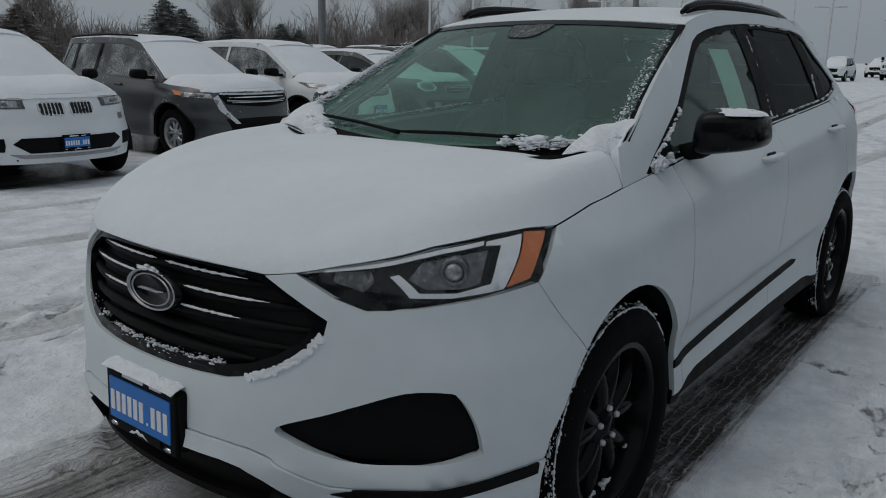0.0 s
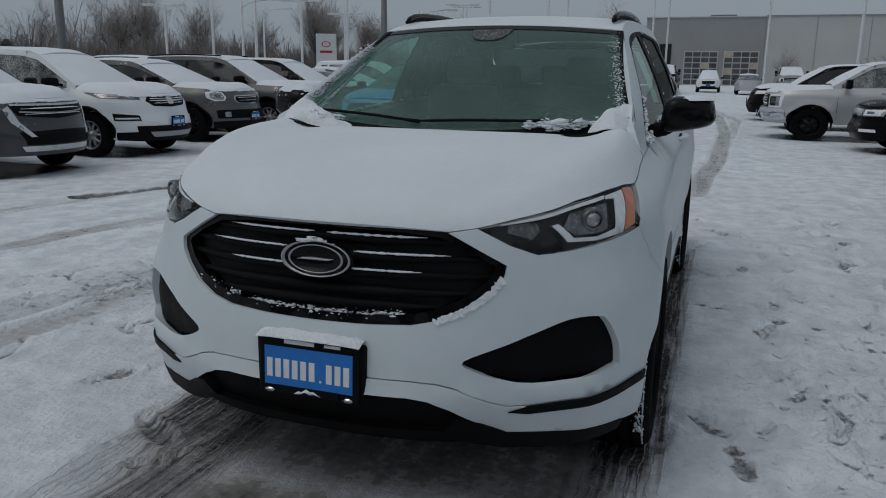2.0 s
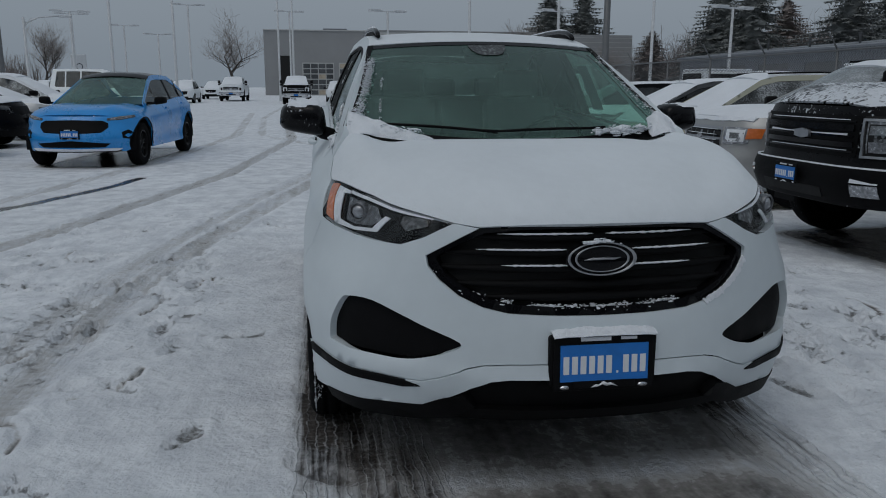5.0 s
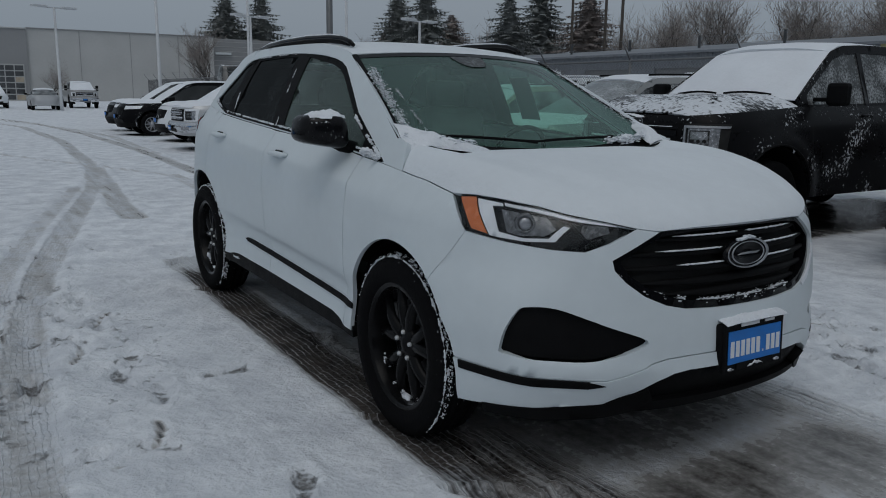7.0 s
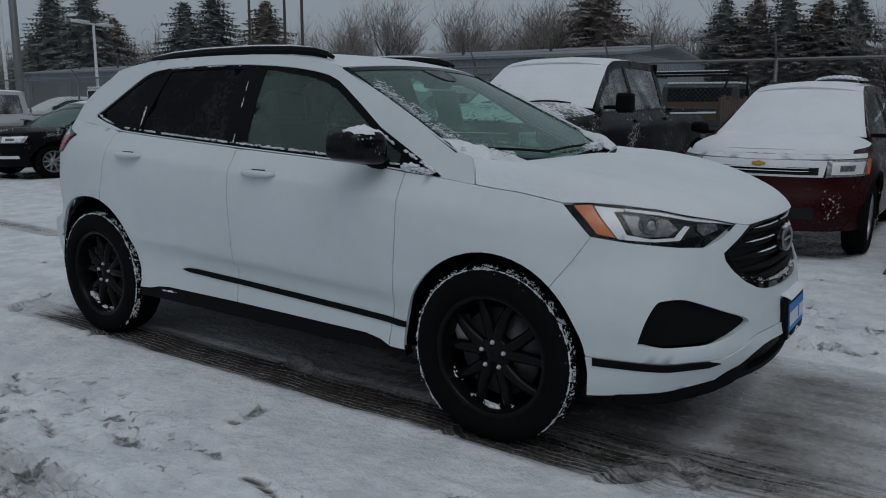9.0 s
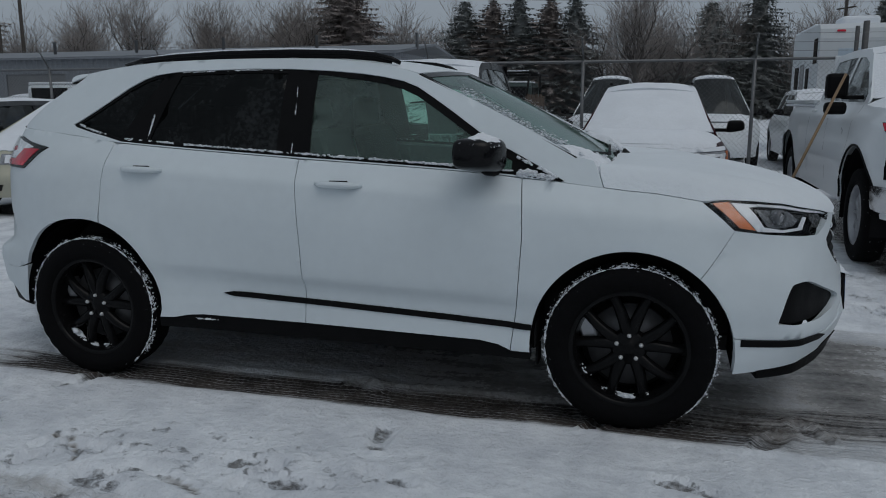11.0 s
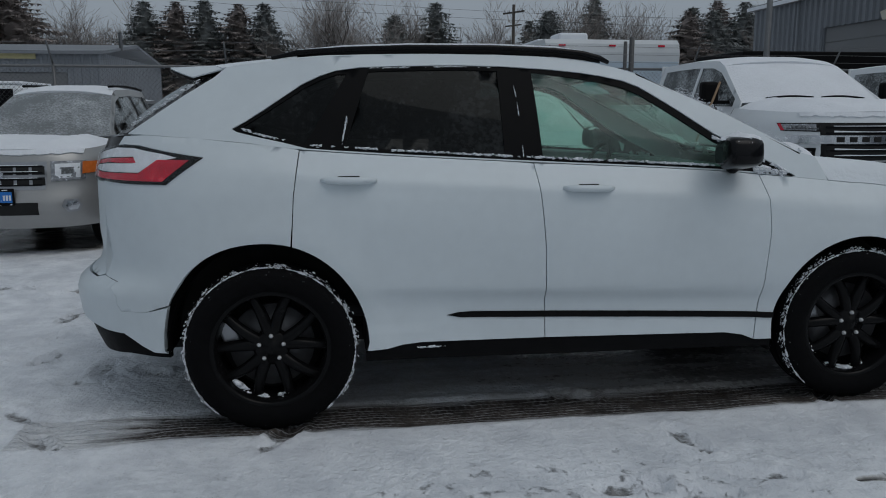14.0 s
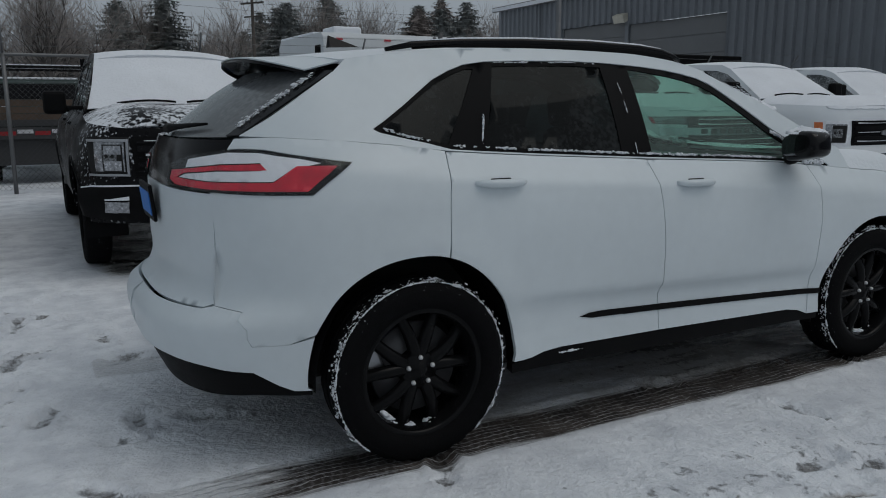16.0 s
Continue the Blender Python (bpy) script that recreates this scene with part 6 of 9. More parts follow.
def truck_face(bar, low_m, lamp, zb=0.0):
    """Grille, lamps and bumper of a full-size pickup."""
    return [("grille", [(0, 0.80 + zb), (0.60, 0.80 + zb), (0.62, 1.12 + zb), (0, 1.12 + zb)], bar[0]), ("grille_bar", [(0, 1.00 + zb), (0.58, 1.00 + zb), (0.58, 1.05 + zb), (0, 1.05 + zb)], bar[1], 0.02), ("grille_bar", [(0, 0.88 + zb), (0.58, 0.88 + zb), (0.58, 0.92 + zb), (0, 0.92 + zb)], bar[1], 0.02), ("emblem", [(0, 0.92 + zb), (0.10, 0.935 + zb), (0.10, 0.985 + zb), (0, 1.0 + zb)], M_SILVER, 0.035),
            ("headlamp", two(0.80 + zb, 0.80 + zb, 1.12 + zb, 1.12 + zb, 0.64, 0.92), lamp), ("lamp_core", two(0.84 + zb, 0.84 + zb, 1.06 + zb, 1.06 + zb, 0.69, 0.83), M_DARK, 0.014), ("bumper", [(0, 0.50), (0.90, 0.52), (1.05, 0.54), (1.05, 0.74), (0.90, 0.76), (0, 0.76)], low_m, 0.05), ("fog_lamp", two(0.58, 0.58, 0.66, 0.66, 0.66, 0.82), M_LAMPC, 0.056), ("lower_grille", [(0, 0.54), (0.40, 0.54), (0.40, 0.62), (0, 0.62)], M_DARK, 0.056)]


M_HALF = snowy(mat("half_bare_black_hood", (0.006, 0.006, 0.007), 0.25, var=0.1, scale=3, spec=0.15), 0.82, 0.98, 24.0)
vehicle("pickup_truck", "black full-size pickup truck with four doors under snow", (-1.40, 3.12), DOWN, "frosted", **dict(TRUCK, W=1.02, H=2.0, r=0.415, arch=0.14, nose=1.24, cowl=1.42, belt_f=1.33, belt_r=1.37, low=0.46), hood_mat=M_HALF, plate=0.68, rim=M_RIM,
        feats=truck_face((M_BLACK, M_GLOSSB), M_BLACK, M_DARK, 0.05) + [("lamp_core", two(0.90, 0.90, 0.98, 0.98, 0.70, 0.82), M_LAMPC, 0.018), ("lamp_core", two(1.03, 1.03, 1.10, 1.10, 0.70, 0.82), M_LAMPC, 0.018), ("lamp_frame", [(0.64, 0.85), (0.93, 0.85), (0.93, 0.868), (0.66, 0.868), (0.66, 1.13), (0.93, 1.13), (0.93, 1.15), (0.64, 1.15)], M_SILVER, 0.02), ("bumper_snow", [(0, 0.757), (0.90, 0.757), (1.03, 0.738), (1.03, 0.752), (0.90, 0.772), (0, 0.772)], M_SNOWW, 0.045), ("lamp_snow", [(0.66, 0.664), (0.82, 0.664), (0.82, 0.674), (0.66, 0.676)], M_SNOWW, 0.058)])
silver = vehicle("pickup_truck", "silver full-size pickup truck with four doors, snow-covered hood", (-15.3, 2.1), DOWN, "lsilver", **TRUCK, plate=0.62, rim=M_RIM, feats=truck_face((M_BLACK, M_CHROME), M_CHROME, M_CLEARW))
# vehicles of lower and shorter build
for ob, at, k in ((family, (-12.4, 3.55), (0.97, 0.97, 0.87)), (crossover, (-9.75, 3.92), (0.98, 0.98, 0.92)), (gold, (-7.0, 3.55), (1.0, 1.0, 0.95)), (silver, (-15.3, 2.1), (0.96, 0.96, 0.88))):
    c = Vector((*at, 0))
    ob.matrix_basis = Matrix.Translation(c) @ Matrix.Diagonal((*k, 1)) @ Matrix.Translation(-c) @ ob.matrix_basis
HD = dict(TRUCK, L=6.3, W=1.03, H=2.05, wb=4.03, fo=0.98, r=0.43, arch=0.20, nose=1.37, cowl=1.52, belt_f=1.43, belt_r=1.46, cx=1.65, wx=0.95, rx=-0.80, low=0.48)
vehicle("pickup_truck", "white heavy-duty pickup truck with tow mirrors, snow-covered", (4.25, 2.55), DOWN, "white", **HD, plate=None, rim=M_SILVER,
        feats=[("grille", [(0, 0.76), (0.66, 0.76), (0.70, 1.29), (0, 1.29)], M_DARK), ("name_bar", [(0, 1.09), (0.92, 1.09), (0.92, 1.17), (0, 1.17)], M_CHROME, 0.03), *[("name_mark", [(0.03 + 0.12 * i, 1.105), (0.10 + 0.12 * i, 1.105), (0.10 + 0.12 * i, 1.155), (0.03 + 0.12 * i, 1.155)], M_DARK, 0.036) for i in range(5)], ("headlamp", two(1.205, 1.21, 1.285, 1.29, 0.70, 0.985), M_DARK), ("lamp_strip", two(1.225, 1.227, 1.240, 1.242, 0.72, 0.92), M_LAMPIN, 0.012), ("side_lens", two(1.215, 1.215, 1.275, 1.28, 0.935, 0.98), M_RED, 0.012), ("lower_lamp", two(0.80, 0.82, 1.05, 1.05, 0.74, 0.94), M_BLACK, 0.012), ("lamp_core", two(0.92, 0.93, 1.02, 1.02, 0.77, 0.90), M_LAMPC, 0.020), ("lamp_core", two(0.82, 0.84, 0.90, 0.90, 0.77, 0.90), M_LAMPIN, 0.020), ("bumper", [(0, 0.56), (0.9, 0.56), (1.02, 0.58), (1.02, 0.76), (0, 0.74)], M_CHROME, 0.05)])
vehicle("pickup_truck", "white heavy-duty pickup truck with amber corner lamps, snow-covered", (7.35, 2.9), DOWN, "white", **HD, plate=None, rim=M_SILVER, feats=truck_face((M_BLACK, M_BLACK), M_CHROME, M_CLEARW, 0.08) + [("amber_lens", [(0.90, 0.92), (0.98, 0.92), (0.98, 1.18), (0.90, 1.18)], M_AMBER, 0.012)])
vehicle("pickup_truck", "white heavy-duty pickup truck, snow-covered", (10.4, 3.4), DOWN, "white", **HD, plate=None, rim=M_SILVER, coarse=True, feats=truck_face((M_BLACK, M_BLACK), M_CHROME, M_CLEARW, 0.08))
vehicle("suv_car", "dark red sport utility car with gold emblem, snow-covered", (1.33, 4.0), DOWN, "red", 4.80, 0.91, 1.70, 2.86, 0.92, 0.36, 1.0, 1.14, 1.06, 1.12, plate=None, rail=True, flat=0.4,
        feats=[("grille", [(0, 0.78), (0.54, 0.78), (0.56, 0.93), (0, 0.93)], M_SNOWW), ("grille", [(0, 0.80), (0.50, 0.80), (0.50, 0.865), (0, 0.865)], M_DARK, 0.012), ("emblem", [(0, 0.87), (0.06, 0.885), (0.06, 0.90), (0, 0.915)], mat("gold_emblem", (0.5, 0.33, 0.06), 0.35, metal=0.8, var=0.1), 0.02), ("headlamp", two(0.78, 0.79, 0.94, 0.93, 0.56, 0.86), M_LAMPC), ("amber_lens", [(0.86, 0.80), (0.92, 0.80), (0.92, 0.94), (0.86, 0.94)], M_AMBER, 0.012), ("snow_band", [(0, 0.93), (0.84, 0.945), (0.84, 0.985), (0, 0.975)], M_SNOWW, 0.012), ("lower_grille", [(0, 0.40), (0.5, 0.40), (0.5, 0.50), (0, 0.50)], M_DARK)])
# farther vehicles of the near row and the end of the aisle
GEN = [("grille", [(0, 0.62), (0.45, 0.66), (0.50, 0.88), (0, 0.90)], M_BLACK), ("headlamp", two(0.82, 0.84, 0.93, 0.92, 0.52, 0.90), M_CLEARW), ("lower_grille", [(0, 0.38), (0.55, 0.38), (0.55, 0.5), (0, 0.5)], M_DARK)]
for at, hd, paint, text in (((-18.9, 2.45), DOWN, "white", "white compact sport utility car, snow-covered"), ((-22.6, 2.0), DOWN, "black", "black sport utility car with snow on hood and roof"), ((-25.6, 2.2), DOWN, "dkgrey", "dark grey sport utility car far down the row"),
                            ((-61, 0.3), 0, "white", "white sport utility car facing up the aisle"), ((-57, -11.4), 0, "white", "white sport utility car facing up the aisle, far off")):
    vehicle("suv_car", text, at, hd, paint, 4.7, 0.93, 1.72, 2.8, 0.92, 0.36, clad=M_BLACK, plate=0.6, glass=G_SIDE, coarse=True, feats=GEN)
for at, hd, paint, text in (((-54, -2.8), 0, "black", "black heavy-duty pickup truck facing up the aisle"), ((-62, 6.4), 0, "silver", "silver pickup truck parked by the far building"), ((-64, -8.5), 0, "white", "white pickup truck far down the aisle")):
    vehicle("pickup_truck", text, at, hd, paint, **HD, plate=0.66, rim=M_RIM, coarse=True, feats=truck_face((M_BLACK, M_CHROME), M_CHROME, M_CLEARW, 0.08))
vehicle("sedan_car", "silver saloon car seen down the aisle, snow-covered", (-60, 3.1), 180, "lsilver", 4.8, 0.90, 1.46, 2.8, 0.95, 0.33, 0.86, 1.0, 0.95, 1.02, kind="sedan", rx=-1.0, tx=-1.75, coarse=True)
# a farther row beyond the aisle
for i, (paint, y, kind_) in enumerate((("white", -11.5, 0), ("dkgrey", -14.6, 0), ("red", -17.8, 1), ("white", -21.0, 1), ("lsilver", -24.2, 0), ("white", -27.4, 0), ("green", -30.6, 0), ("white", -33.8, 1))):
    if kind_:
        vehicle("sedan_car", "snow-covered saloon car in the far row", (-74 + 0.6 * math.sin(i * 2.1), y), 0, paint, 4.8, 0.90, 1.46, 2.8, 0.95, 0.33, 0.86, 1.0, 0.95, 1.02, kind="sedan", rx=-1.0, tx=-1.75, coarse=True, glass=G_SIDE, feats=[("grille", [(0, 0.46), (0.4, 0.5), (0.45, 0.74), (0, 0.74)], M_BLACK), ("headlamp", two(0.70, 0.74, 0.82, 0.80, 0.52, 0.88), M_CLEARW)])
    else:
        vehicle("suv_car", "snow-covered sport utility car in the far row", (-74 + 0.6 * math.sin(i * 2.1), y), 0, paint, 4.7, 0.93, 1.72, 2.8, 0.92, 0.36, clad=M_BLACK, glass=G_SIDE, coarse=True, feats=GEN)
# a high van stored beyond the fence
vehicle("camper_van", "grey van with a raised snowy roof beyond the fence", (-40.0, 15.6), UP, "grey", 5.4, 0.98, 2.85, 3.4, 0.9, 0.36, 1.25, 1.55, 1.85, 1.90, cx=1.2, wx=0.0, rx=-2.5, tx=-2.65, glass=G_SIDE, coarse=True, category="van", rail=True)
# a passenger van and second row behind the first row across the aisle
vehicle("passenger_van", "white passenger van with dark windows behind the cars", (-43, -10.8), UP, "white", 5.6, 1.0, 2.2, 3.3, 0.95, 0.36, 1.05, 1.2, 1.15, 1.2, rx=-2.3, tx=-2.45, glass=G_SIDE, coarse=True, category="van")
for i, (paint, y) in enumerate((("silver", -13.9), ("dkgrey", -14.3), ("white", -14.0), ("grey", -14.4), ("white", -14.2), ("dkgrey", -14.0), ("lsilver", -14.3), ("white", -14.1))):
    vehicle("suv_car", "snow-covered sport utility car in the second row", (-1.5 - 3.1 * i, y), UP, paint, 4.6, 0.91, 1.70 + 0.03 * (i % 3), 2.7, 0.92, 0.35, glass=G_SIDE, coarse=True, rail=i % 2 == 0)

# a wooden stick leaning on the white truck
stick_v, stick_f = tube([(2.46, 3.89, 0.0), (2.82, 3.945, 0.86), (3.17, 4.0, 1.72)], [0.014, 0.014, 0.013], 8)
tagged(put("wooden_stick", finish("wooden_stick", stick_v, stick_f, mat("pale_broom_wood", (0.25, 0.165, 0.095), 0.6, var=0.2, scale=12))), "plain wooden broomstick leaning on the white truck", "stick")

# ---- ground ----
def ground_material():
    """Trodden snow with slush: a wetness field blends snow, grey slush and wet asphalt."""
    m = bpy.data.materials.new("snowy_asphalt")
    m.use_nodes = True
    n, l = m.node_tree.nodes, m.node_tree.links
    b = n["Principled BSDF"]
    at = n.new("ShaderNodeAttribute")
    at.attribute_name = "wet"
    g = n.new("ShaderNodeNewGeometry")

    def tex(scale, detail=5, rough=0.55):
        t = n.new("ShaderNodeTexNoise")
        t.inputs["Scale"].default_value, t.inputs["Detail"].default_value, t.inputs["Roughness"].default_value = scale, detail, rough
        l.new(g.outputs["Position"], t.inputs["Vector"])
        return t.outputs[0]

    def math_(op, a, b_, c=None):
        k = n.new("ShaderNodeMath")
        k.operation = op
        for i, v in enumerate((a, b_, c)):
            if v is None:
                continue
            if isinstance(v, (int, float)):
                k.inputs[i].default_value = v
            else:
                l.new(v, k.inputs[i])
        return k.outputs[0]

    def rng(v, a, b_, c=0.0, d=1.0):
        k = n.new("ShaderNodeMapRange")
        for i, q in enumerate((a, b_, c, d)):
            k.inputs[i + 1].default_value = q
        l.new(v, k.inputs[0])
        return k.outputs[0]

    def mixc(f, a, b_):
        k = n.new("ShaderNodeMix")
        k.data_type = "RGBA"
        l.new(f, k.inputs[0])
        for i, v in ((6, a), (7, b_)):
            if isinstance(v, tuple):
                k.inputs[i].default_value = (*v, 1)
            else:
                l.new(v, k.inputs[i])
        return k.outputs[2]
    tr, td = n.new("ShaderNodeAttribute"), n.new("ShaderNodeAttribute")
    tr.attribute_name, td.attribute_name = "tread", "trodden"
    xyz = n.new("ShaderNodeSeparateXYZ")
    l.new(g.outputs["Position"], xyz.inputs[0])
    big, mid, fine, lump = tex(0.35, 4), tex(3.5, 6, 0.62), tex(28, 6, 0.65), tex(10, 7, 0.62)
    # long thin streaks left by wheels along the aisle
    mp = n.new("ShaderNodeMapping")
    mp.inputs["Scale"].default_value = (0.5, 9.0, 1.0)
    mp.inputs["Rotation"].default_value = (0, 0, radians(7))
    l.new(g.outputs["Position"], mp.inputs[0])
    st = n.new("ShaderNodeTexNoise")
    st.inputs["Scale"].default_value, st.inputs["Detail"].default_value = 1.0, 6
    l.new(mp.outputs[0], st.inputs["Vector"])
    snow_c = mixc(rng(mid, 0.36, 0.60), (0.66, 0.69, 0.735), (0.87, 0.90, 0.935))
    snow_c = mixc(math_("MULTIPLY", rng(tex(1.7, 8, 0.72), 0.52, 0.66), rng(lump, 0.38, 0.60)), snow_c, (0.58, 0.61, 0.65))
    snow_c = mixc(rng(big, 0.42, 0.70, 0.0, 0.25), snow_c, (0.56, 0.58, 0.61))
    w = math_("ADD", at.outputs["Fac"], math_("MULTIPLY", math_("SUBTRACT", mid, 0.5), 0.55))
    w = math_("ADD", w, math_("MULTIPLY", math_("SUBTRACT", fine, 0.5), 0.35))
    w = math_("ADD", w, math_("MULTIPLY", math_("SUBTRACT", st.outputs[0], 0.46), 0.55))
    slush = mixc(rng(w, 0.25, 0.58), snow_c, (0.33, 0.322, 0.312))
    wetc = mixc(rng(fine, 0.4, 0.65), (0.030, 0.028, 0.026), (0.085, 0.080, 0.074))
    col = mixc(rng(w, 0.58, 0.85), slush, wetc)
    # grit and bare ground showing through where it has been walked on
    foot = math_("MULTIPLY_ADD", td.outputs["Fac"], 0.24, tex(9.5, 10, 0.78))
    foot = math_("MULTIPLY_ADD", big, 0.14, foot)
    grit = math_("MULTIPLY", rng(foot, 0.765, 0.88), rng(fine, 0.34, 0.56))
    col = mixc(math_("MULTIPLY", grit, 0.78), col, (0.105, 0.094, 0.082))
    # tyre prints: staggered blocks of tread with snow left in the grooves between them
    ac, al, pr = (n.new("ShaderNodeAttribute") for _ in range(3))
    ac.attribute_name, al.attribute_name, pr.attribute_name = "across", "along", "printed"
    u = math_("MULTIPLY_ADD", math_("SUBTRACT", lump, 0.5), 0.42, math_("MULTIPLY_ADD", math_("SUBTRACT", mid, 0.5), 0.30, ac.outputs["Fac"]))
    row = math_("FLOOR", math_("MULTIPLY", math_("ADD", u, 1.0), 4.0), 0.0)
    groove = rng(math_("ABSOLUTE", math_("SUBTRACT", math_("FRACT", math_("MULTIPLY", math_("ADD", u, 1.0), 4.0), 0.0), 0.5), 0.0), 0.36, 0.47)
    run = math_("MULTIPLY_ADD", al.outputs["Fac"], 26.0, math_("MULTIPLY_ADD", row, 0.37, math_("MULTIPLY_ADD", lump, 2.2, math_("MULTIPLY", u, 0.9))))
    slot = rng(math_("ABSOLUTE", math_("SUBTRACT", math_("FRACT", run, 0.0), 0.5), 0.0), 0.27, 0.44)
    rib = math_("MAXIMUM", groove, math_("MULTIPLY", slot, 0.18))
    tcol = mixc(rng(mid, 0.40, 0.62), (0.020, 0.016, 0.014), (0.070, 0.058, 0.050))
    crust = math_("MULTIPLY", rng(tex(5.5, 8, 0.75), 0.38, 0.55), rng(fine, 0.30, 0.52, 0.40, 1.0))
    tcol = mixc(math_("MULTIPLY", rib, crust), tcol, (0.56, 0.565, 0.58))
    mp2 = n.new("ShaderNodeMapping")
    mp2.inputs["Scale"].default_value = (1.6, 34.0, 1.0)
    l.new(g.outputs["Position"], mp2.inputs[0])
    st2 = n.new("ShaderNodeTexNoise")
    st2.inputs["Scale"].default_value, st2.inputs["Detail"].default_value = 1.0, 5
    l.new(mp2.outputs[0], st2.inputs["Vector"])
    tm = math_("MULTIPLY_ADD", math_("SUBTRACT", lump, 0.5), 0.5, math_("MULTIPLY_ADD", math_("SUBTRACT", st2.outputs[0], 0.5), 1.2, tr.outputs["Fac"]))
    tm = rng(tm, 0.30, 0.72)
    col = mixc(tm, col, tcol)
    faint = math_("MULTIPLY", rng(math_("MULTIPLY_ADD", math_("SUBTRACT", mid, 0.5), 1.1, pr.outputs["Fac"]), 0.30, 0.62), math_("SUBTRACT", 1.0, rib))
    faint = math_("MULTIPLY", faint, math_("SUBTRACT", 1.0, tm))
    col = mixc(math_("MULTIPLY", faint, 0.32), col, (0.34, 0.335, 0.33))
    # fine specks of sand and clear ice in the snow
    speck = math_("MULTIPLY", rng(tex(75, 3, 0.6), 0.56, 0.70), rng(lump, 0.46, 0.64, 0.0, 0.30))
    col = mixc(speck, col, (0.20, 0.195, 0.19))
    l.new(col, b.inputs["Base Color"])
    slick = rng(w, 0.34, 0.60)
    l.new(rng(w, 0.30, 0.62, 0.88, 0.13), b.inputs["Roughness"])
    bp = n.new("ShaderNodeBump")
    bp.inputs["Strength"].default_value, bp.inputs["Distance"].default_value = 1.0, 0.035
    hgt = math_("MULTIPLY_ADD", mid, 1.1, math_("MULTIPLY", fine, 0.30))
    hgt = math_("MULTIPLY_ADD", lump, math_("MULTIPLY_ADD", td.outputs["Fac"], 0.55, 0.40), hgt)
    hgt = math_("MULTIPLY_ADD", grit, -0.35, hgt)
    hgt = math_("MULTIPLY_ADD", math_("MULTIPLY", math_("MAXIMUM", tm, math_("MULTIPLY", pr.outputs["Fac"], 0.5)), rib), 0.5, hgt)
    l.new(hgt, bp.inputs["Height"])
    l.new(math_("MULTIPLY_ADD", math_("MULTIPLY", slick, math_("SUBTRACT", 1.0, tm)), -0.78, 1.0), bp.inputs["Strength"])
    l.new(bp.outputs[0], b.inputs["Normal"])
    return m


def sstep(a, b, x):
    t = np.clip((x - a) / (b - a), 0, 1)
    return t * t * (3 - 2 * t)


def band(x, y, pts, half, soft=0.06):
    """1 within half of a line of points, falling to 0."""
    d = np.full(x.shape, 1e9)
    s = np.zeros(x.shape)
    run = 0.0
    for (ax, ay), (bx, by) in zip(pts, pts[1:]):
        lx, ly = bx - ax, by - ay
        ln = math.hypot(lx, ly)
        t = np.clip(((x - ax) * lx + (y - ay) * ly) / ln ** 2, 0, 1)
        q = np.hypot(x - ax - t * lx, y - ay - t * ly)
        s = np.where(q < d, run + t * ln, s)
        d = np.minimum(d, q)
        run += ln
    return 1 - sstep(half - soft, half + soft, d), d, s


def arc(cx, cy, r, a0, a1, n=16):
    return [(cx + r * math.cos(radians(a0 + (a1 - a0) * i / n)), cy + r * math.sin(radians(a0 + (a1 - a0) * i / n))) for i in range(n + 1)]


def fieldnoise(x, y, lo, hi):
    """A cheap smooth noise from sine waves with wave numbers between lo and hi."""
    z = np.zeros(x.shape)
    r2 = np.random.RandomState(int(lo * 100))
    for _ in range(14):
        k, a, p = r2.uniform(lo, hi), r2.uniform(0, 6.28), r2.uniform(0, 6.28)
        z += np.sin(k * (x * math.cos(a) + y * math.sin(a)) + p)
    return z / 14


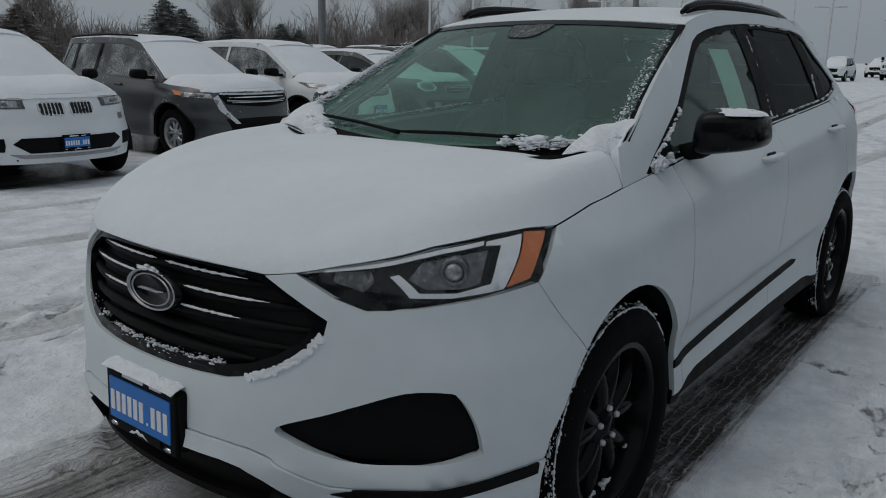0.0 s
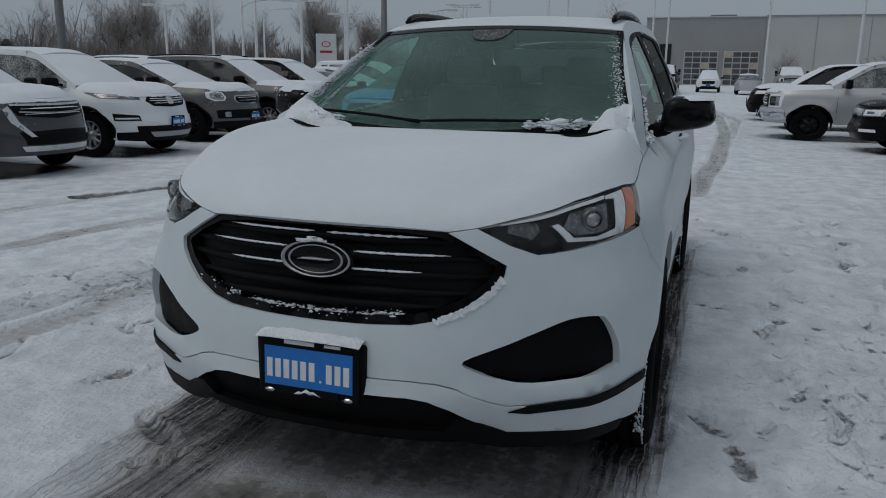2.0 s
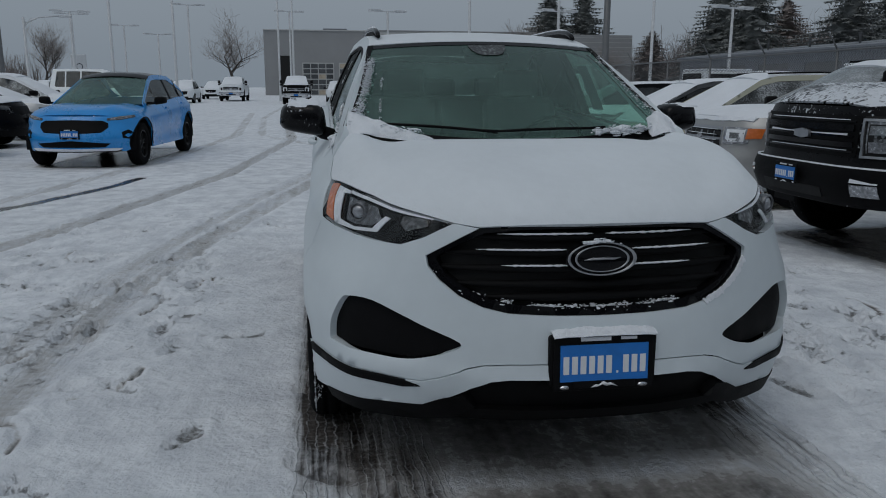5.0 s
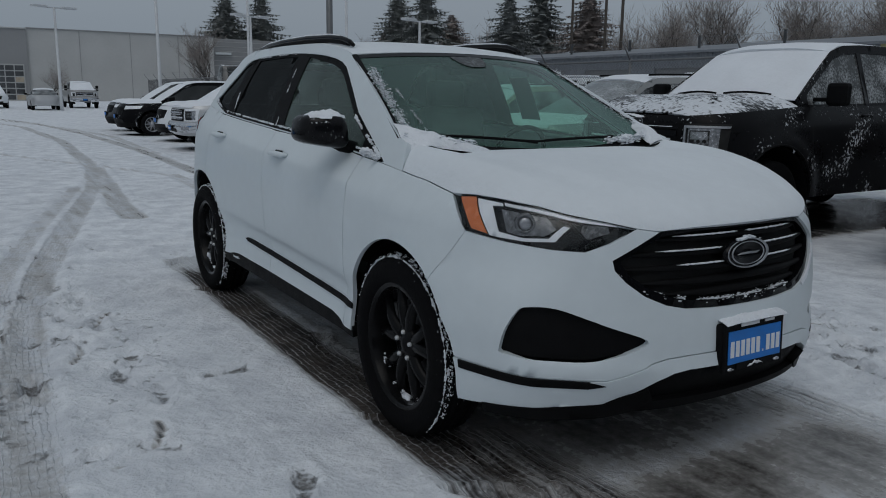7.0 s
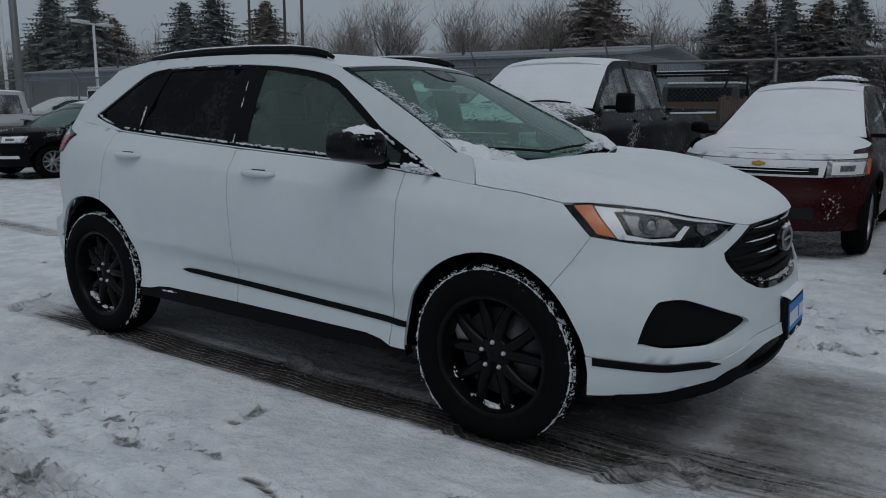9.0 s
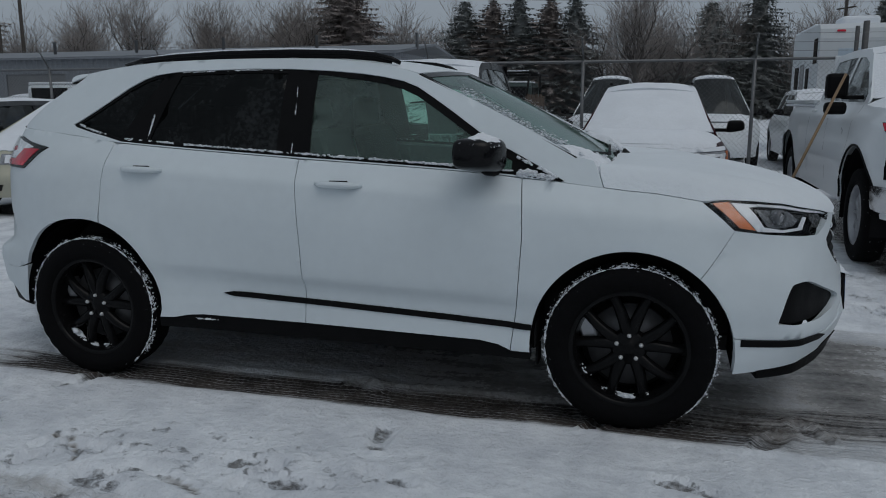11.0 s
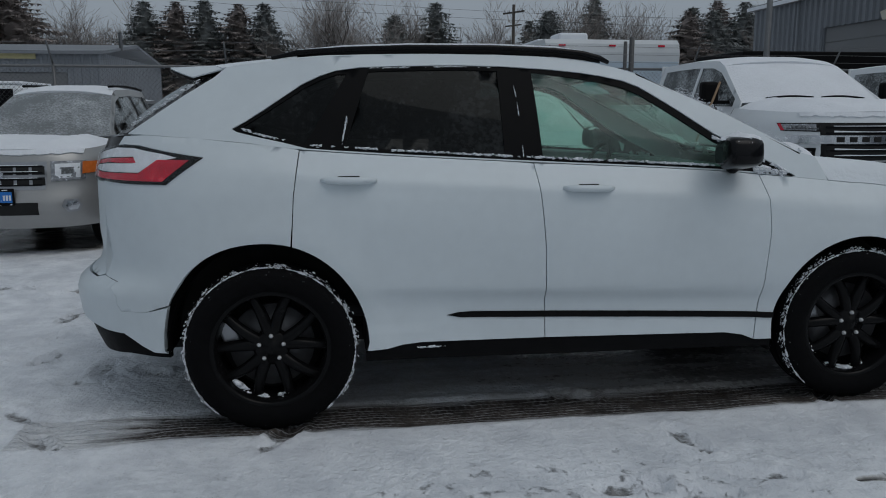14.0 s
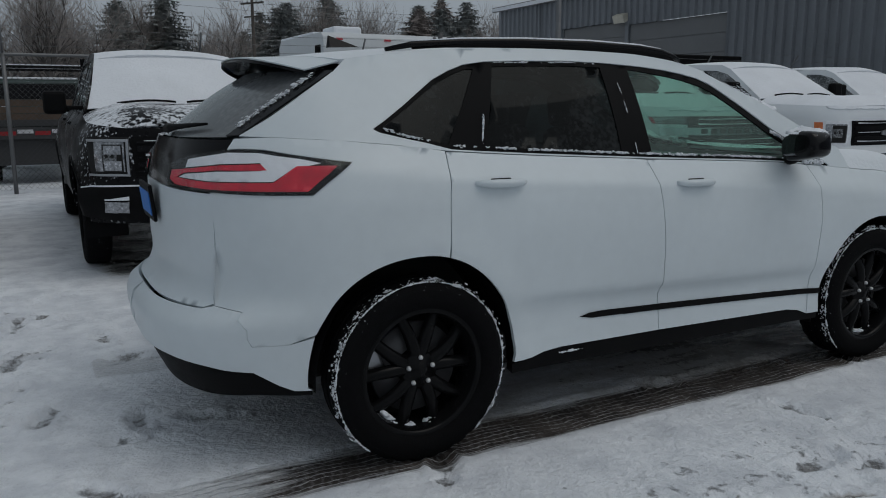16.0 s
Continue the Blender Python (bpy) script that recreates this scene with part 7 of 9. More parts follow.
def ground_fields(x, y):
    """Height and wetness of the trodden snow; wetness also carries the white car's shade."""
    z = 0.015 * fieldnoise(x, y, 0.6, 1.8) + 0.014 * fieldnoise(x, y, 3, 8) + 0.012 * fieldnoise(x + 3, y, 9, 22) + 0.007 * np.maximum(0, fieldnoise(x, y + 5, 24, 48))
    wet = 0.06 + 0.10 * fieldnoise(x, y, 0.5, 2.0)
    # under: slush below the white car, raised further to darken in its shade
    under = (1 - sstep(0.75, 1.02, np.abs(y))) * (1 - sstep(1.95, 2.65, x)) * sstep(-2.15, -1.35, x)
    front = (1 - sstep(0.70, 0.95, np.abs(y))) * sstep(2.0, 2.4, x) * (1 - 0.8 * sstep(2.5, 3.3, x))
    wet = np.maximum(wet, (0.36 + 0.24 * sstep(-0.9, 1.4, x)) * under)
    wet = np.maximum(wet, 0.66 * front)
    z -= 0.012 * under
    # wheel lines of the white car
    tread_f = np.zeros(x.shape)
    for yy in (-0.835, 0.835):
        b, d, s = band(x, y, [(-2.35, yy * 1.06), (-1.4, yy * 1.03), (2.0, yy * 1.03), (3.6, yy * 1.04)], 0.150, 0.075)
        ends = sstep(-2.6, -1.6, x) * (1 - 0.66 * sstep(1.7, 2.6, x)) * (1 - 0.6 * sstep(2.7, 3.6, x))
        tread_f = np.maximum(tread_f, b * ends * (0.78 - 0.30 * sstep(1.5, 1.9, x) if yy > 0 else 1.0 - 0.30 * sstep(1.5, 1.9, x)))
        z -= b * 0.016
        z += 0.006 * np.exp(-((d - 0.20) / 0.03) ** 2) * ends
    # a second, fainter run of the wheel beside the first
    b, d, s = band(x, y, [(1.45, -0.66), (2.0, -0.64), (3.2, -0.58)], 0.15, 0.06)
    tread_f = np.maximum(tread_f, 0.58 * b * sstep(1.4, 1.7, x) * (1 - 0.6 * sstep(2.3, 3.2, x)))
    # where people have walked
    trod = 0.02 + 0.14 * fieldnoise(x, y, 0.6, 2.2)
    for cx, cy, sx, sy, k in ((0.8, 2.0, 2.6, 0.75, 0.50), (3.2, 1.8, 1.3, 0.9, 0.50), (-2.8, 2.4, 1.8, 0.8, 0.22), (-0.5, -1.75, 1.6, 0.35, 0.55), (0.3, -2.5, 1.3, 0.4, 0.70), (3.0, -2.6, 1.0, 0.6, 0.4), (-3.8, -0.4, 1.0, 1.4, 0.12), (3.8, 0.0, 0.8, 1.4, 0.35), (-7.0, 2.0, 4.0, 0.7, 0.25), (5.0, 2.0, 2.5, 0.8, 0.6)):
        trod = np.maximum(trod, k * np.exp(-((x - cx) / sx) ** 2 / 2 - ((y - cy) / sy) ** 2 / 2) + 0.12 * fieldnoise(x, y, 1.5, 5))
    # curved wheel lines in the aisle
    trk = [np.zeros(x.shape), np.zeros(x.shape), np.zeros(x.shape)]

    def print_on(pts, strength, half):
        """Marks where a tyre has rolled: across, along and how strongly."""
        for (ax, ay), (bx, by) in zip(pts, pts[1:]):
            ln = math.hypot(bx - ax, by - ay)
            ux, uy = (bx - ax) / ln, (by - ay) / ln
            al, ac = (x - ax) * ux + (y - ay) * uy, -(x - ax) * uy + (y - ay) * ux
            m = (al > -0.05) & (al < ln + 0.05) & (np.abs(ac) < half * 1.6) & (strength >= trk[2])
            trk[0][m], trk[1][m] = (ac / half)[m], al[m]
            trk[2][m] = (strength * (1 - sstep(half * 0.9, half * 1.15, np.abs(ac))))[m]
    for pts, hw, k in (([(-5.2, 0.92), (-7.4, 1.02), (-9.4, 1.18), (-15.9, 1.33), (-23.6, 1.19), (-32.6, 0.5), (-42, -1.2)], 0.16, 0.44), ([(-5.0, -0.78), (-6.3, -0.74), (-8.6, -0.5), (-11, -0.31), (-19.8, 0.1), (-29.3, -0.2), (-42, -2.6)], 0.16, 0.36),
                       ([(6.5, -3.0), (3.5, -2.55), (1.3, -2.32), (0.3, -2.27), (-1.2, -2.17), (-2.5, -1.94), (-5.1, -1.4), (-8.3, -0.74), (-12.9, -0.14)], 0.13, 0.33), ([(6.5, -3.35), (3.5, -2.88), (0.9, -2.60), (-0.8, -2.44), (-2.6, -2.20), (-5.1, -1.70), (-8.3, -0.98)], 0.11, 0.28),
                       ([(5, -5.2), (-1, -4.0), (-2.2, -3.75), (-3, -3.5), (-8, -2.4), (-16, -1.7), (-34, -2.6)], 0.15, 0.38), ([(3, -6.6), (-1.2, -5.5), (-4.5, -4.9), (-10, -3.9), (-18, -3.3), (-36, -4.4)], 0.16, 0.32), ([(-11.9, 1.27), (-21.7, 1.73), (-29, 0.95), (-36, -0.5)], 0.16, 0.34), ([(-60, -3.4), (-30, -3.4), (-18, -2.6), (-9.5, 0.7), (-6.8, 0.6)], 0.14, 0.30)):
        if k >= 0.27 and len(pts) > 6:
            print_on(pts, 0.45, hw * 0.9)
        b, d, s = band(x, y, pts, hw, 0.06)
        side = np.exp(-((d - hw - 0.05) / 0.05) ** 2)
        tread = 0.5 + 0.5 * np.sign(np.sin(2 * math.pi * s / 0.07))
        wet = np.maximum(wet, b * (k + 0.05 * tread + 0.12 * fieldnoise(x, y, 1.5, 6)))
        z += 0.012 * side - b * (0.012 + 0.004 * tread)
    for yy in (-0.835, 0.835):
        print_on([(-2.5, yy * 1.06), (-1.4, yy * 1.03), (2.0, yy * 1.03), (4.2, yy * 1.04)], 0.9, 0.15)
    print_on([(1.45, -0.62), (2.0, -0.60), (3.6, -0.52)], 0.95, 0.125)
    # narrow strip of bare wet asphalt along the far row
    b, d, s = band(x, y, [(-2.3, -5.46), (-2.7, -5.32), (-3.8, -4.90), (-5.05, -4.31), (-6.4, -3.86), (-7.6, -3.62)], 0.085, 0.035)
    wet = np.maximum(wet, b * (1.0 + 0.3 * fieldnoise(x, y, 3, 9)))
    z -= 0.012 * b
    # bare ground under the parked vehicles
    for px, py, hd, ln, w_ in PARKED:
        m = (np.abs(x - px) < 7) & (np.abs(y - py) < 7)
        if not m.any() or math.hypot(px, py) > 45:
            continue
        dx, dy = x[m] - px, y[m] - py
        u, v = dx * math.cos(hd) + dy * math.sin(hd), -dx * math.sin(hd) + dy * math.cos(hd)
        k = sstep(-ln - 0.1, -ln + 0.5, u) * (1 - sstep(-0.55, -0.10, u)) * (1 - sstep(w_ - 0.30, w_ + 0.05, np.abs(v)))
        wet[m] = np.maximum(wet[m], k * (0.80 + 0.25 * fieldnoise(x[m], y[m], 2, 6)))
    # footprints and scuffs
    r3 = np.random.RandomState(4)
    spots = []
    for cx, cy, sx, sy, n in ((0.6, 2.0, 1.8, 0.55, 46), (-2.2, 2.3, 1.6, 0.6, 30), (1.6, 1.5, 1.3, 0.25, 26), (0.0, -2.1, 1.8, 0.7, 26), (2.6, -2.2, 0.9, 0.8, 24), (3.0, -1.0, 0.6, 0.9, 10), (-1.2, -3.0, 1.5, 0.5, 20), (-2.6, -1.4, 0.7, 0.9, 10), (-3.5, 1.2, 0.8, 1.5, 22), (2.4, 2.0, 0.8, 0.5, 22)):
        for _ in range(n):
            spots.append((cx + r3.normal() * sx, cy + r3.normal() * sy, r3.uniform(0, 3.14), r3.uniform(0.10, 0.17), r3.uniform(0.25, 1.0)))
    # steps in short walks: pairs of soles that follow one another
    for cx, cy, a, n in ((2.6, 1.9, 3.0, 9), (1.9, 2.5, 3.3, 10), (2.9, 1.45, 2.9, 8), (0.4, 1.55, 3.1, 9), (-1.5, 2.2, 3.2, 8), (2.7, -2.0, 3.6, 8), (1.4, -2.75, 2.9, 9), (0.6, -1.8, 3.2, 8), (-0.6, -2.2, 3.0, 8), (-2.8, 0.6, 4.4, 7), (4.0, 1.2, 4.6, 8), (3.5, -0.9, 4.3, 6), (-1.0, -3.1, 3.3, 8), (3.6, 2.6, 2.6, 8)):
        for i in range(n):
            sd = 0.10 if i % 2 else -0.10
            spots.append((cx + 0.34 * i * math.cos(a) - sd * math.sin(a) + r3.normal() * 0.04, cy + 0.34 * i * math.sin(a) + sd * math.cos(a) + r3.normal() * 0.04, a + r3.normal() * 0.15, 0.15, r3.uniform(0.2, 0.9)))
    for px, py, a, ln, dirt in spots:
        m = (np.abs(x - px) < 0.35) & (np.abs(y - py) < 0.35)
        if not m.any():
            continue
        dx, dy = x[m] - px, y[m] - py
        u, v = dx * math.cos(a) + dy * math.sin(a), -dx * math.sin(a) + dy * math.cos(a)
        sole = np.minimum(((u - ln * 0.25) / (ln * 0.72)) ** 2 + (v / (ln * 0.36)) ** 2, ((u + ln * 0.62) / (ln * 0.36)) ** 2 + (v / (ln * 0.28)) ** 2)
        sole = sole * (1 + 0.5 * fieldnoise(x[m], y[m], 30, 70))
        z[m] -= 0.024 * np.exp(-sole ** 2) - 0.013 * np.exp(-((np.sqrt(np.abs(sole)) - 1.4) / 0.28) ** 2)
        trod[m] = np.maximum(trod[m], (0.45 + 0.95 * dirt) * np.exp(-np.abs(sole)))
    # curved scuffs down to the dark ground, left by turning soles and tyres
    for px, py, rad, a0, a1, hw in ((0.9, -2.15, 0.35, 20, 95, 0.014), (0.75, -2.3, 0.22, 200, 290, 0.016), (-0.35, -2.45, 0.5, 60, 110, 0.018), (0.2, -2.75, 0.28, 240, 330, 0.014), (-1.1, -2.1, 0.4, 30, 80, 0.012), (1.7, -2.4, 0.3, 80, 150, 0.014), (2.2, -1.9, 0.25, 300, 380, 0.012), (-0.7, -2.9, 0.6, 70, 115, 0.016), (2.5, 1.6, 0.3, 10, 80, 0.014), (1.5, 1.9, 0.24, 100, 190, 0.012), (3.1, 2.1, 0.45, 200, 260, 0.014), (0.3, 2.3, 0.3, 40, 120, 0.014), (2.0, 2.7, 0.35, 150, 220, 0.012), (3.4, -1.6, 0.3, 20, 100, 0.012), (-2.0, -2.6, 0.4, 250, 310, 0.014)):
        b, d, s = band(x, y, arc(px, py, rad, a0, a1, 10), hw, 0.012)
        b = b * np.clip(0.75 + 1.2 * fieldnoise(x, y, 14, 40), 0, 1)
        wet = np.maximum(wet, 0.85 * b)
        z += 0.010 * np.exp(-((d - hw - 0.03) / 0.025) ** 2) - 0.010 * b
    # crumbled snow thrown up in the trodden places
    z += 0.006 * np.clip(trod, 0, 1) * np.maximum(-0.3, fieldnoise(x, y + 9, 40, 85))
    return z, np.clip(wet, 0, 1), np.clip(tread_f, 0, 1), np.clip(trod, 0, 1.4), trk


def axis_steps(lo, a, b, hi, fine, grow):
    """Stations that are fine between a and b and widen outwards."""
    mid = list(np.arange(a, b, fine))
    out, s, p = [], fine, b
    while p < hi:
        out.append(p)
        s *= grow
        p += s
    left, s, p = [], fine, a
    while p > lo:
        s *= grow
        p -= s
        left.append(max(p, lo))
    return np.array(sorted(set(left)) + mid + out + [hi])


gx = axis_steps(-420, -3.6, 4.4, 420, 0.022, 1.03)
gy = axis_steps(-420, -3.6, 3.0, 420, 0.022, 1.03)
X, Y = np.meshgrid(gx, gy, indexing="ij")
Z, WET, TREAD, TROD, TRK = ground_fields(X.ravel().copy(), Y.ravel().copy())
far = np.clip(1 - np.hypot(X.ravel(), Y.ravel()) / 60, 0, 1)
Z = Z * far
nx, ny = len(gx), len(gy)
ii, jj = np.meshgrid(np.arange(nx - 1), np.arange(ny - 1), indexing="ij")
k0 = (ii * ny + jj).ravel()
quads = np.stack([k0, k0 + ny, k0 + ny + 1, k0 + 1], 1)
gme = bpy.data.meshes.new("ground")
gme.vertices.add(nx * ny)
gme.vertices.foreach_set("co", np.stack([X.ravel(), Y.ravel(), Z], 1).astype(np.float32).ravel())
gme.loops.add(len(quads) * 4)
gme.loops.foreach_set("vertex_index", quads.astype(np.int32).ravel())
gme.polygons.add(len(quads))
gme.polygons.foreach_set("loop_start", np.arange(0, len(quads) * 4, 4, dtype=np.int32))
gme.polygons.foreach_set("use_smooth", np.ones(len(quads), bool))
gme.update(calc_edges=True)
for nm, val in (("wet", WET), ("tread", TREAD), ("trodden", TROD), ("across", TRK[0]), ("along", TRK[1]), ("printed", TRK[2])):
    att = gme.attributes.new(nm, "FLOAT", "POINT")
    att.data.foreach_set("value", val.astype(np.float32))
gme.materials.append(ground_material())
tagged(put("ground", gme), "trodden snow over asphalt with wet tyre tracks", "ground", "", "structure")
# ---- buildings ----
M_METAL = mat("grey_corrugated_metal", (0.20, 0.215, 0.235), 0.55, metal=0.2, var=0.10, scale=0.8, rand=0.0)
M_METALD = mat("grey_metal_door", (0.16, 0.165, 0.17), 0.6, var=0.08, scale=1.5)
M_WALLG = mat("grey_render_wall", (0.45, 0.455, 0.45), 0.85, var=0.06, scale=0.4, bump=0.05, bscale=12)
M_WALLD = mat("dark_grey_panel_wall", (0.27, 0.275, 0.28), 0.8, var=0.06, scale=0.5)
M_STEEL = mat("galvanised_steel", (0.17, 0.175, 0.18), 0.5, metal=0.5, var=0.15, scale=6)
M_WIRE = mat("old_fence_wire", (0.09, 0.092, 0.095), 0.6, metal=0.3, var=0.2, scale=20)
M_WOODP = mat("weathered_wood", (0.060, 0.052, 0.045), 0.85, var=0.2, scale=6)
M_WPOLE = mat("white_painted_steel", (0.55, 0.57, 0.59), 0.5, var=0.08, scale=3)
M_RV = mat("trailer_white", (0.60, 0.63, 0.65), 0.45, var=0.05, scale=1)
M_RVB = mat("trailer_pale_blue", (0.46, 0.55, 0.63), 0.45, var=0.08, scale=1)


def corrugated(name, p0, p1, z0, z1, material, parent, pitch=0.30, depth=0.035, holes=()):
    """A ribbed sheet wall from p0 to p1; holes: (along0, along1, z0, z1)."""
    a, b = Vector((*p0, 0)), Vector((*p1, 0))
    ln = (b - a).length
    d = (b - a) / ln
    nrm = Vector((d.y, -d.x, 0))
    st = [0.0]
    k = 0
    while st[-1] < ln - 1e-6:
        st.append(min(ln, st[-1] + pitch * (0.55, 0.12, 0.21, 0.12)[k % 4]))
        k += 1
    v, f = [], []
    cuts = sorted({z0, z1, *[h[2] for h in holes], *[h[3] for h in holes]})
    for i, s in enumerate(st):
        off = depth if i % 4 in (2, 3) else 0.0
        for z in cuts:
            q = a + d * s + nrm * off
            v.append((q.x, q.y, z))
    m = len(cuts)
    for i in range(len(st) - 1):
        mid = (st[i] + st[i + 1]) / 2
        for j in range(m - 1):
            zm = (cuts[j] + cuts[j + 1]) / 2
            if not any(h[0] < mid < h[1] and h[2] < zm < h[3] for h in holes):
                f.append([i * m + j, (i + 1) * m + j, (i + 1) * m + j + 1, i * m + j + 1])
    return put(name, finish(name, v, f, material, smooth=False), parent)


def roll_door(parent, c, along, w, z0, z1, name="overhead_door"):
    """A sectional overhead door of real panels."""
    d = Vector((*along, 0)).normalized()
    ang = math.degrees(math.atan2(d.y, d.x))
    door = boxes(name, [((0, 0, (z0 + z1) / 2), (w, 0.04, z1 - z0))], M_METALD, parent, 0.005, "grey sectional overhead door", pose(c[0], c[1], 0, 0, 0, ang))
    n = max(3, int((z1 - z0) / 0.55))
    for i in range(n):
        h = (z1 - z0) / n
        boxes("door_panel", [((0, -0.028, z0 + h * (i + 0.5)), (w - 0.06, 0.03, h - 0.03))], M_METALD, door, 0.006)
    for sx in (-1, 1):
        boxes("door_jamb", [((sx * (w / 2 + 0.06), -0.05, (z0 + z1) / 2), (0.12, 0.10, z1 - z0 + 0.1))], M_METAL, door, 0.006)
    return door


# large workshop with ribbed walls, its long wall facing -x
shop = tagged(new("workshop_building"), "grey ribbed metal workshop with overhead doors", "building")
corrugated("wall", (17.5, 29.1), (17.5, -20), 0, 5.75, M_METAL, shop, 0.36, 0.085, [(5.1, 9.0, 0, 4.45), (9.2, 14.0, 0, 4.3), (20.0, 25.0, 0, 4.3)])
corrugated("wall", (40, 29.1), (17.5, 29.1), 0, 5.75, M_METAL, shop, 0.36, 0.085)
lattice("roof", lambda t, v: (17.25 + 23 * t, 29.4 - 50 * v, 5.80 + 2.2 * (1 - abs(2 * t - 1))), 8, 10, M_SNOWW, shop, lip=0.15, flip=True)
boxes("roof_trim", [((17.38, 4.6, 5.74), (0.16, 49.6, 0.22))], M_METALD, shop, 0.02)
for yc, w, zt in ((22.05, 3.9, 4.45), (17.5, 4.8, 4.3), (6.6, 5.0, 4.3)):
    roll_door(shop, (17.62, yc), (0, -1), w, 0, zt)
for yc in (20.2, 11.2, 28.4):
    lamp = boxes("wall_lamp", [((17.36, yc, 4.55 if yc < 28 else 3.4), (0.28, 0.62, 0.30), ("Y", -24))], mat("lamp_housing_cream", (0.55, 0.52, 0.44), 0.5, var=0.1, scale=5), shop, 0.03, "cream wall lamp")
put("downpipe", finish("downpipe", *tube([(17.40, 25.6, 0), (17.40, 25.6, 5.7)], 0.07, 8), M_METAL), shop)

# low storage building with roll-up doors
shed = tagged(new("storage_building"), "long low grey metal storage building with roll-up doors", "building")
holes = [(1.6 + 5.6 * i, 5.4 + 5.6 * i, 0, 2.95) for i in range(9)]
corrugated("wall", (-62, 30.3), (-10.5, 30.3), 0, 3.75, M_METAL, shed, 0.32, 0.035, holes)
corrugated("wall", (-10.5, 30.3), (-10.5, 42), 0, 3.75, M_METAL, shed, 0.32, 0.035)
lattice("roof", lambda t, v: (-62.2 + 51.9 * t, 30.0 + 12.2 * v, 3.80 + 0.7 * (1 - abs(2 * v - 1))), 10, 4, M_METAL, shed, lip=0.12)
for i in range(9):
    roll_door(shed, (-62 + 3.5 + 5.6 * i, 30.38), (1, 0), 3.8, 0, 2.95, "roll_up_door")
for i in range(10):
    v, f = tube([(-58 + 5.3 * i, 33, 4.0), (-58 + 5.3 * i, 33, 4.75), (-58 + 5.3 * i, 33, 4.8)], [0.08, 0.08, 0.13], 8)
    put("roof_vent", finish("roof_vent", v, f, M_STEEL), shed)
boxes("yellow_sign", [((-13.7, 30.2, 3.62), (1.5, 0.05, 0.30))], mat("faded_yellow", (0.42, 0.38, 0.20), 0.6, var=0.1, scale=4), shed, 0.01)

# dealership service building at the end of the aisle
deal = tagged(new("service_building"), "large plain grey dealership building with glazed bay doors", "building")
boxes("wall_dark", [((-108, -1.2, 4.25), (6, 14.6, 8.5))], M_WALLD, deal, 0.03, "dark grey block wall")
boxes("wall_light", [((-108.3, 17.4, 4.3), (6, 22.6, 8.6))], M_WALLG, deal, 0.03)
boxes("wall_ribbed", [((-110, 36.2, 4.3), (6, 15.0, 8.6))], M_WALLD, deal, 0.03, "grey panel wall")
for i in range(13):
    boxes("wall_rib", [((-106.98, 36.2, 0.5 + 0.64 * i), (0.06, 14.9, 0.05))], M_WALLG, deal, 0.004)
boxes("wall_coping", [((-105.0, -1.2, 8.55), (0.3, 14.7, 0.14))], M_WALLG, deal, 0.02)
boxes("wall_coping", [((-105.3, 17.4, 8.65), (0.3, 22.7, 0.14))], M_WALLD, deal, 0.02)
boxes("roof_unit", [((-108, 1.0, 8.7), (2, 3.2, 0.5))], M_METAL, deal, 0.03)
G_BAY = mat("grey_bay_glass", (0.075, 0.08, 0.085), 0.12, var=0.4, scale=0.6)
# indoor light is painted as a tan pane colour; these panes emit nothing
M_LITP = mat("warm_lit_pane", (0.42, 0.36, 0.28), 0.3, var=0.2, scale=2)
for yc in (-1.4, 3.5):
    bay = boxes("bay_door", [((-104.93, yc, 2.17), (0.10, 4.25, 4.34))], M_WALLG, deal, 0.01, "glazed bay door with pale frames")
    for a in range(4):
        for b in range(6):
            boxes("pane", [((-104.86, yc - 1.53 + 1.02 * a, 0.40 + 0.70 * b), (0.05, 0.90, 0.56))], G_BAY if (a * 5 + b * 3 + int(yc)) % 9 else M_LITP, bay, 0.005)
boxes("doorway", [((-104.95, -5.9, 2.6), (0.12, 1.5, 5.2))], M_DARK, deal, 0.01)
for y in (12, 18, 24):
    boxes("wall_joint", [((-105.28, y, 4.25), (0.05, 0.05, 8.5))], M_WALLD, deal, 0.004)
boxes("wall_box", [((-106.8, 30.4, 6.6), (0.5, 2.2, 0.3))], M_RV, deal, 0.03)

# pylon signs, drawn as plain shapes
for (x, y, w, z0, z1, col) in ((-110, -58, 3.2, 0, 6.9, (0.35, 0.01, 0.015)), (-110, -33.4, 1.9, 0, 5.3, (0.05, 0.06, 0.08))):
    sg = boxes("pylon_sign", [((0, 0, (z0 + z1) / 2), (0.5, w, z1 - z0))], M_WPOLE, None, 0.12, "", pose(x, y, 0, 0, 0, 25))
    tagged(sg, "white rounded pylon sign with a plain emblem", "sign")
    put("emblem", finish("emblem", *lathe([(0.55, 0), (0.72, 0), (0.72, 0.06)], 24), mat("sign_mark_%d" % int(abs(y)), col, 0.5, var=0.1)), sg, "", pose(0.27, 0, z1 - 1.6, 0, 0, 90) @ Matrix.Diagonal((w / 3.2, 1, 0.62, 1)))
    boxes("word_bar", [((0.27, 0, z1 - 2.75), (0.04, w * 0.6, 0.36))], MATS["sign_mark_%d" % int(abs(y))], sg, 0.01)

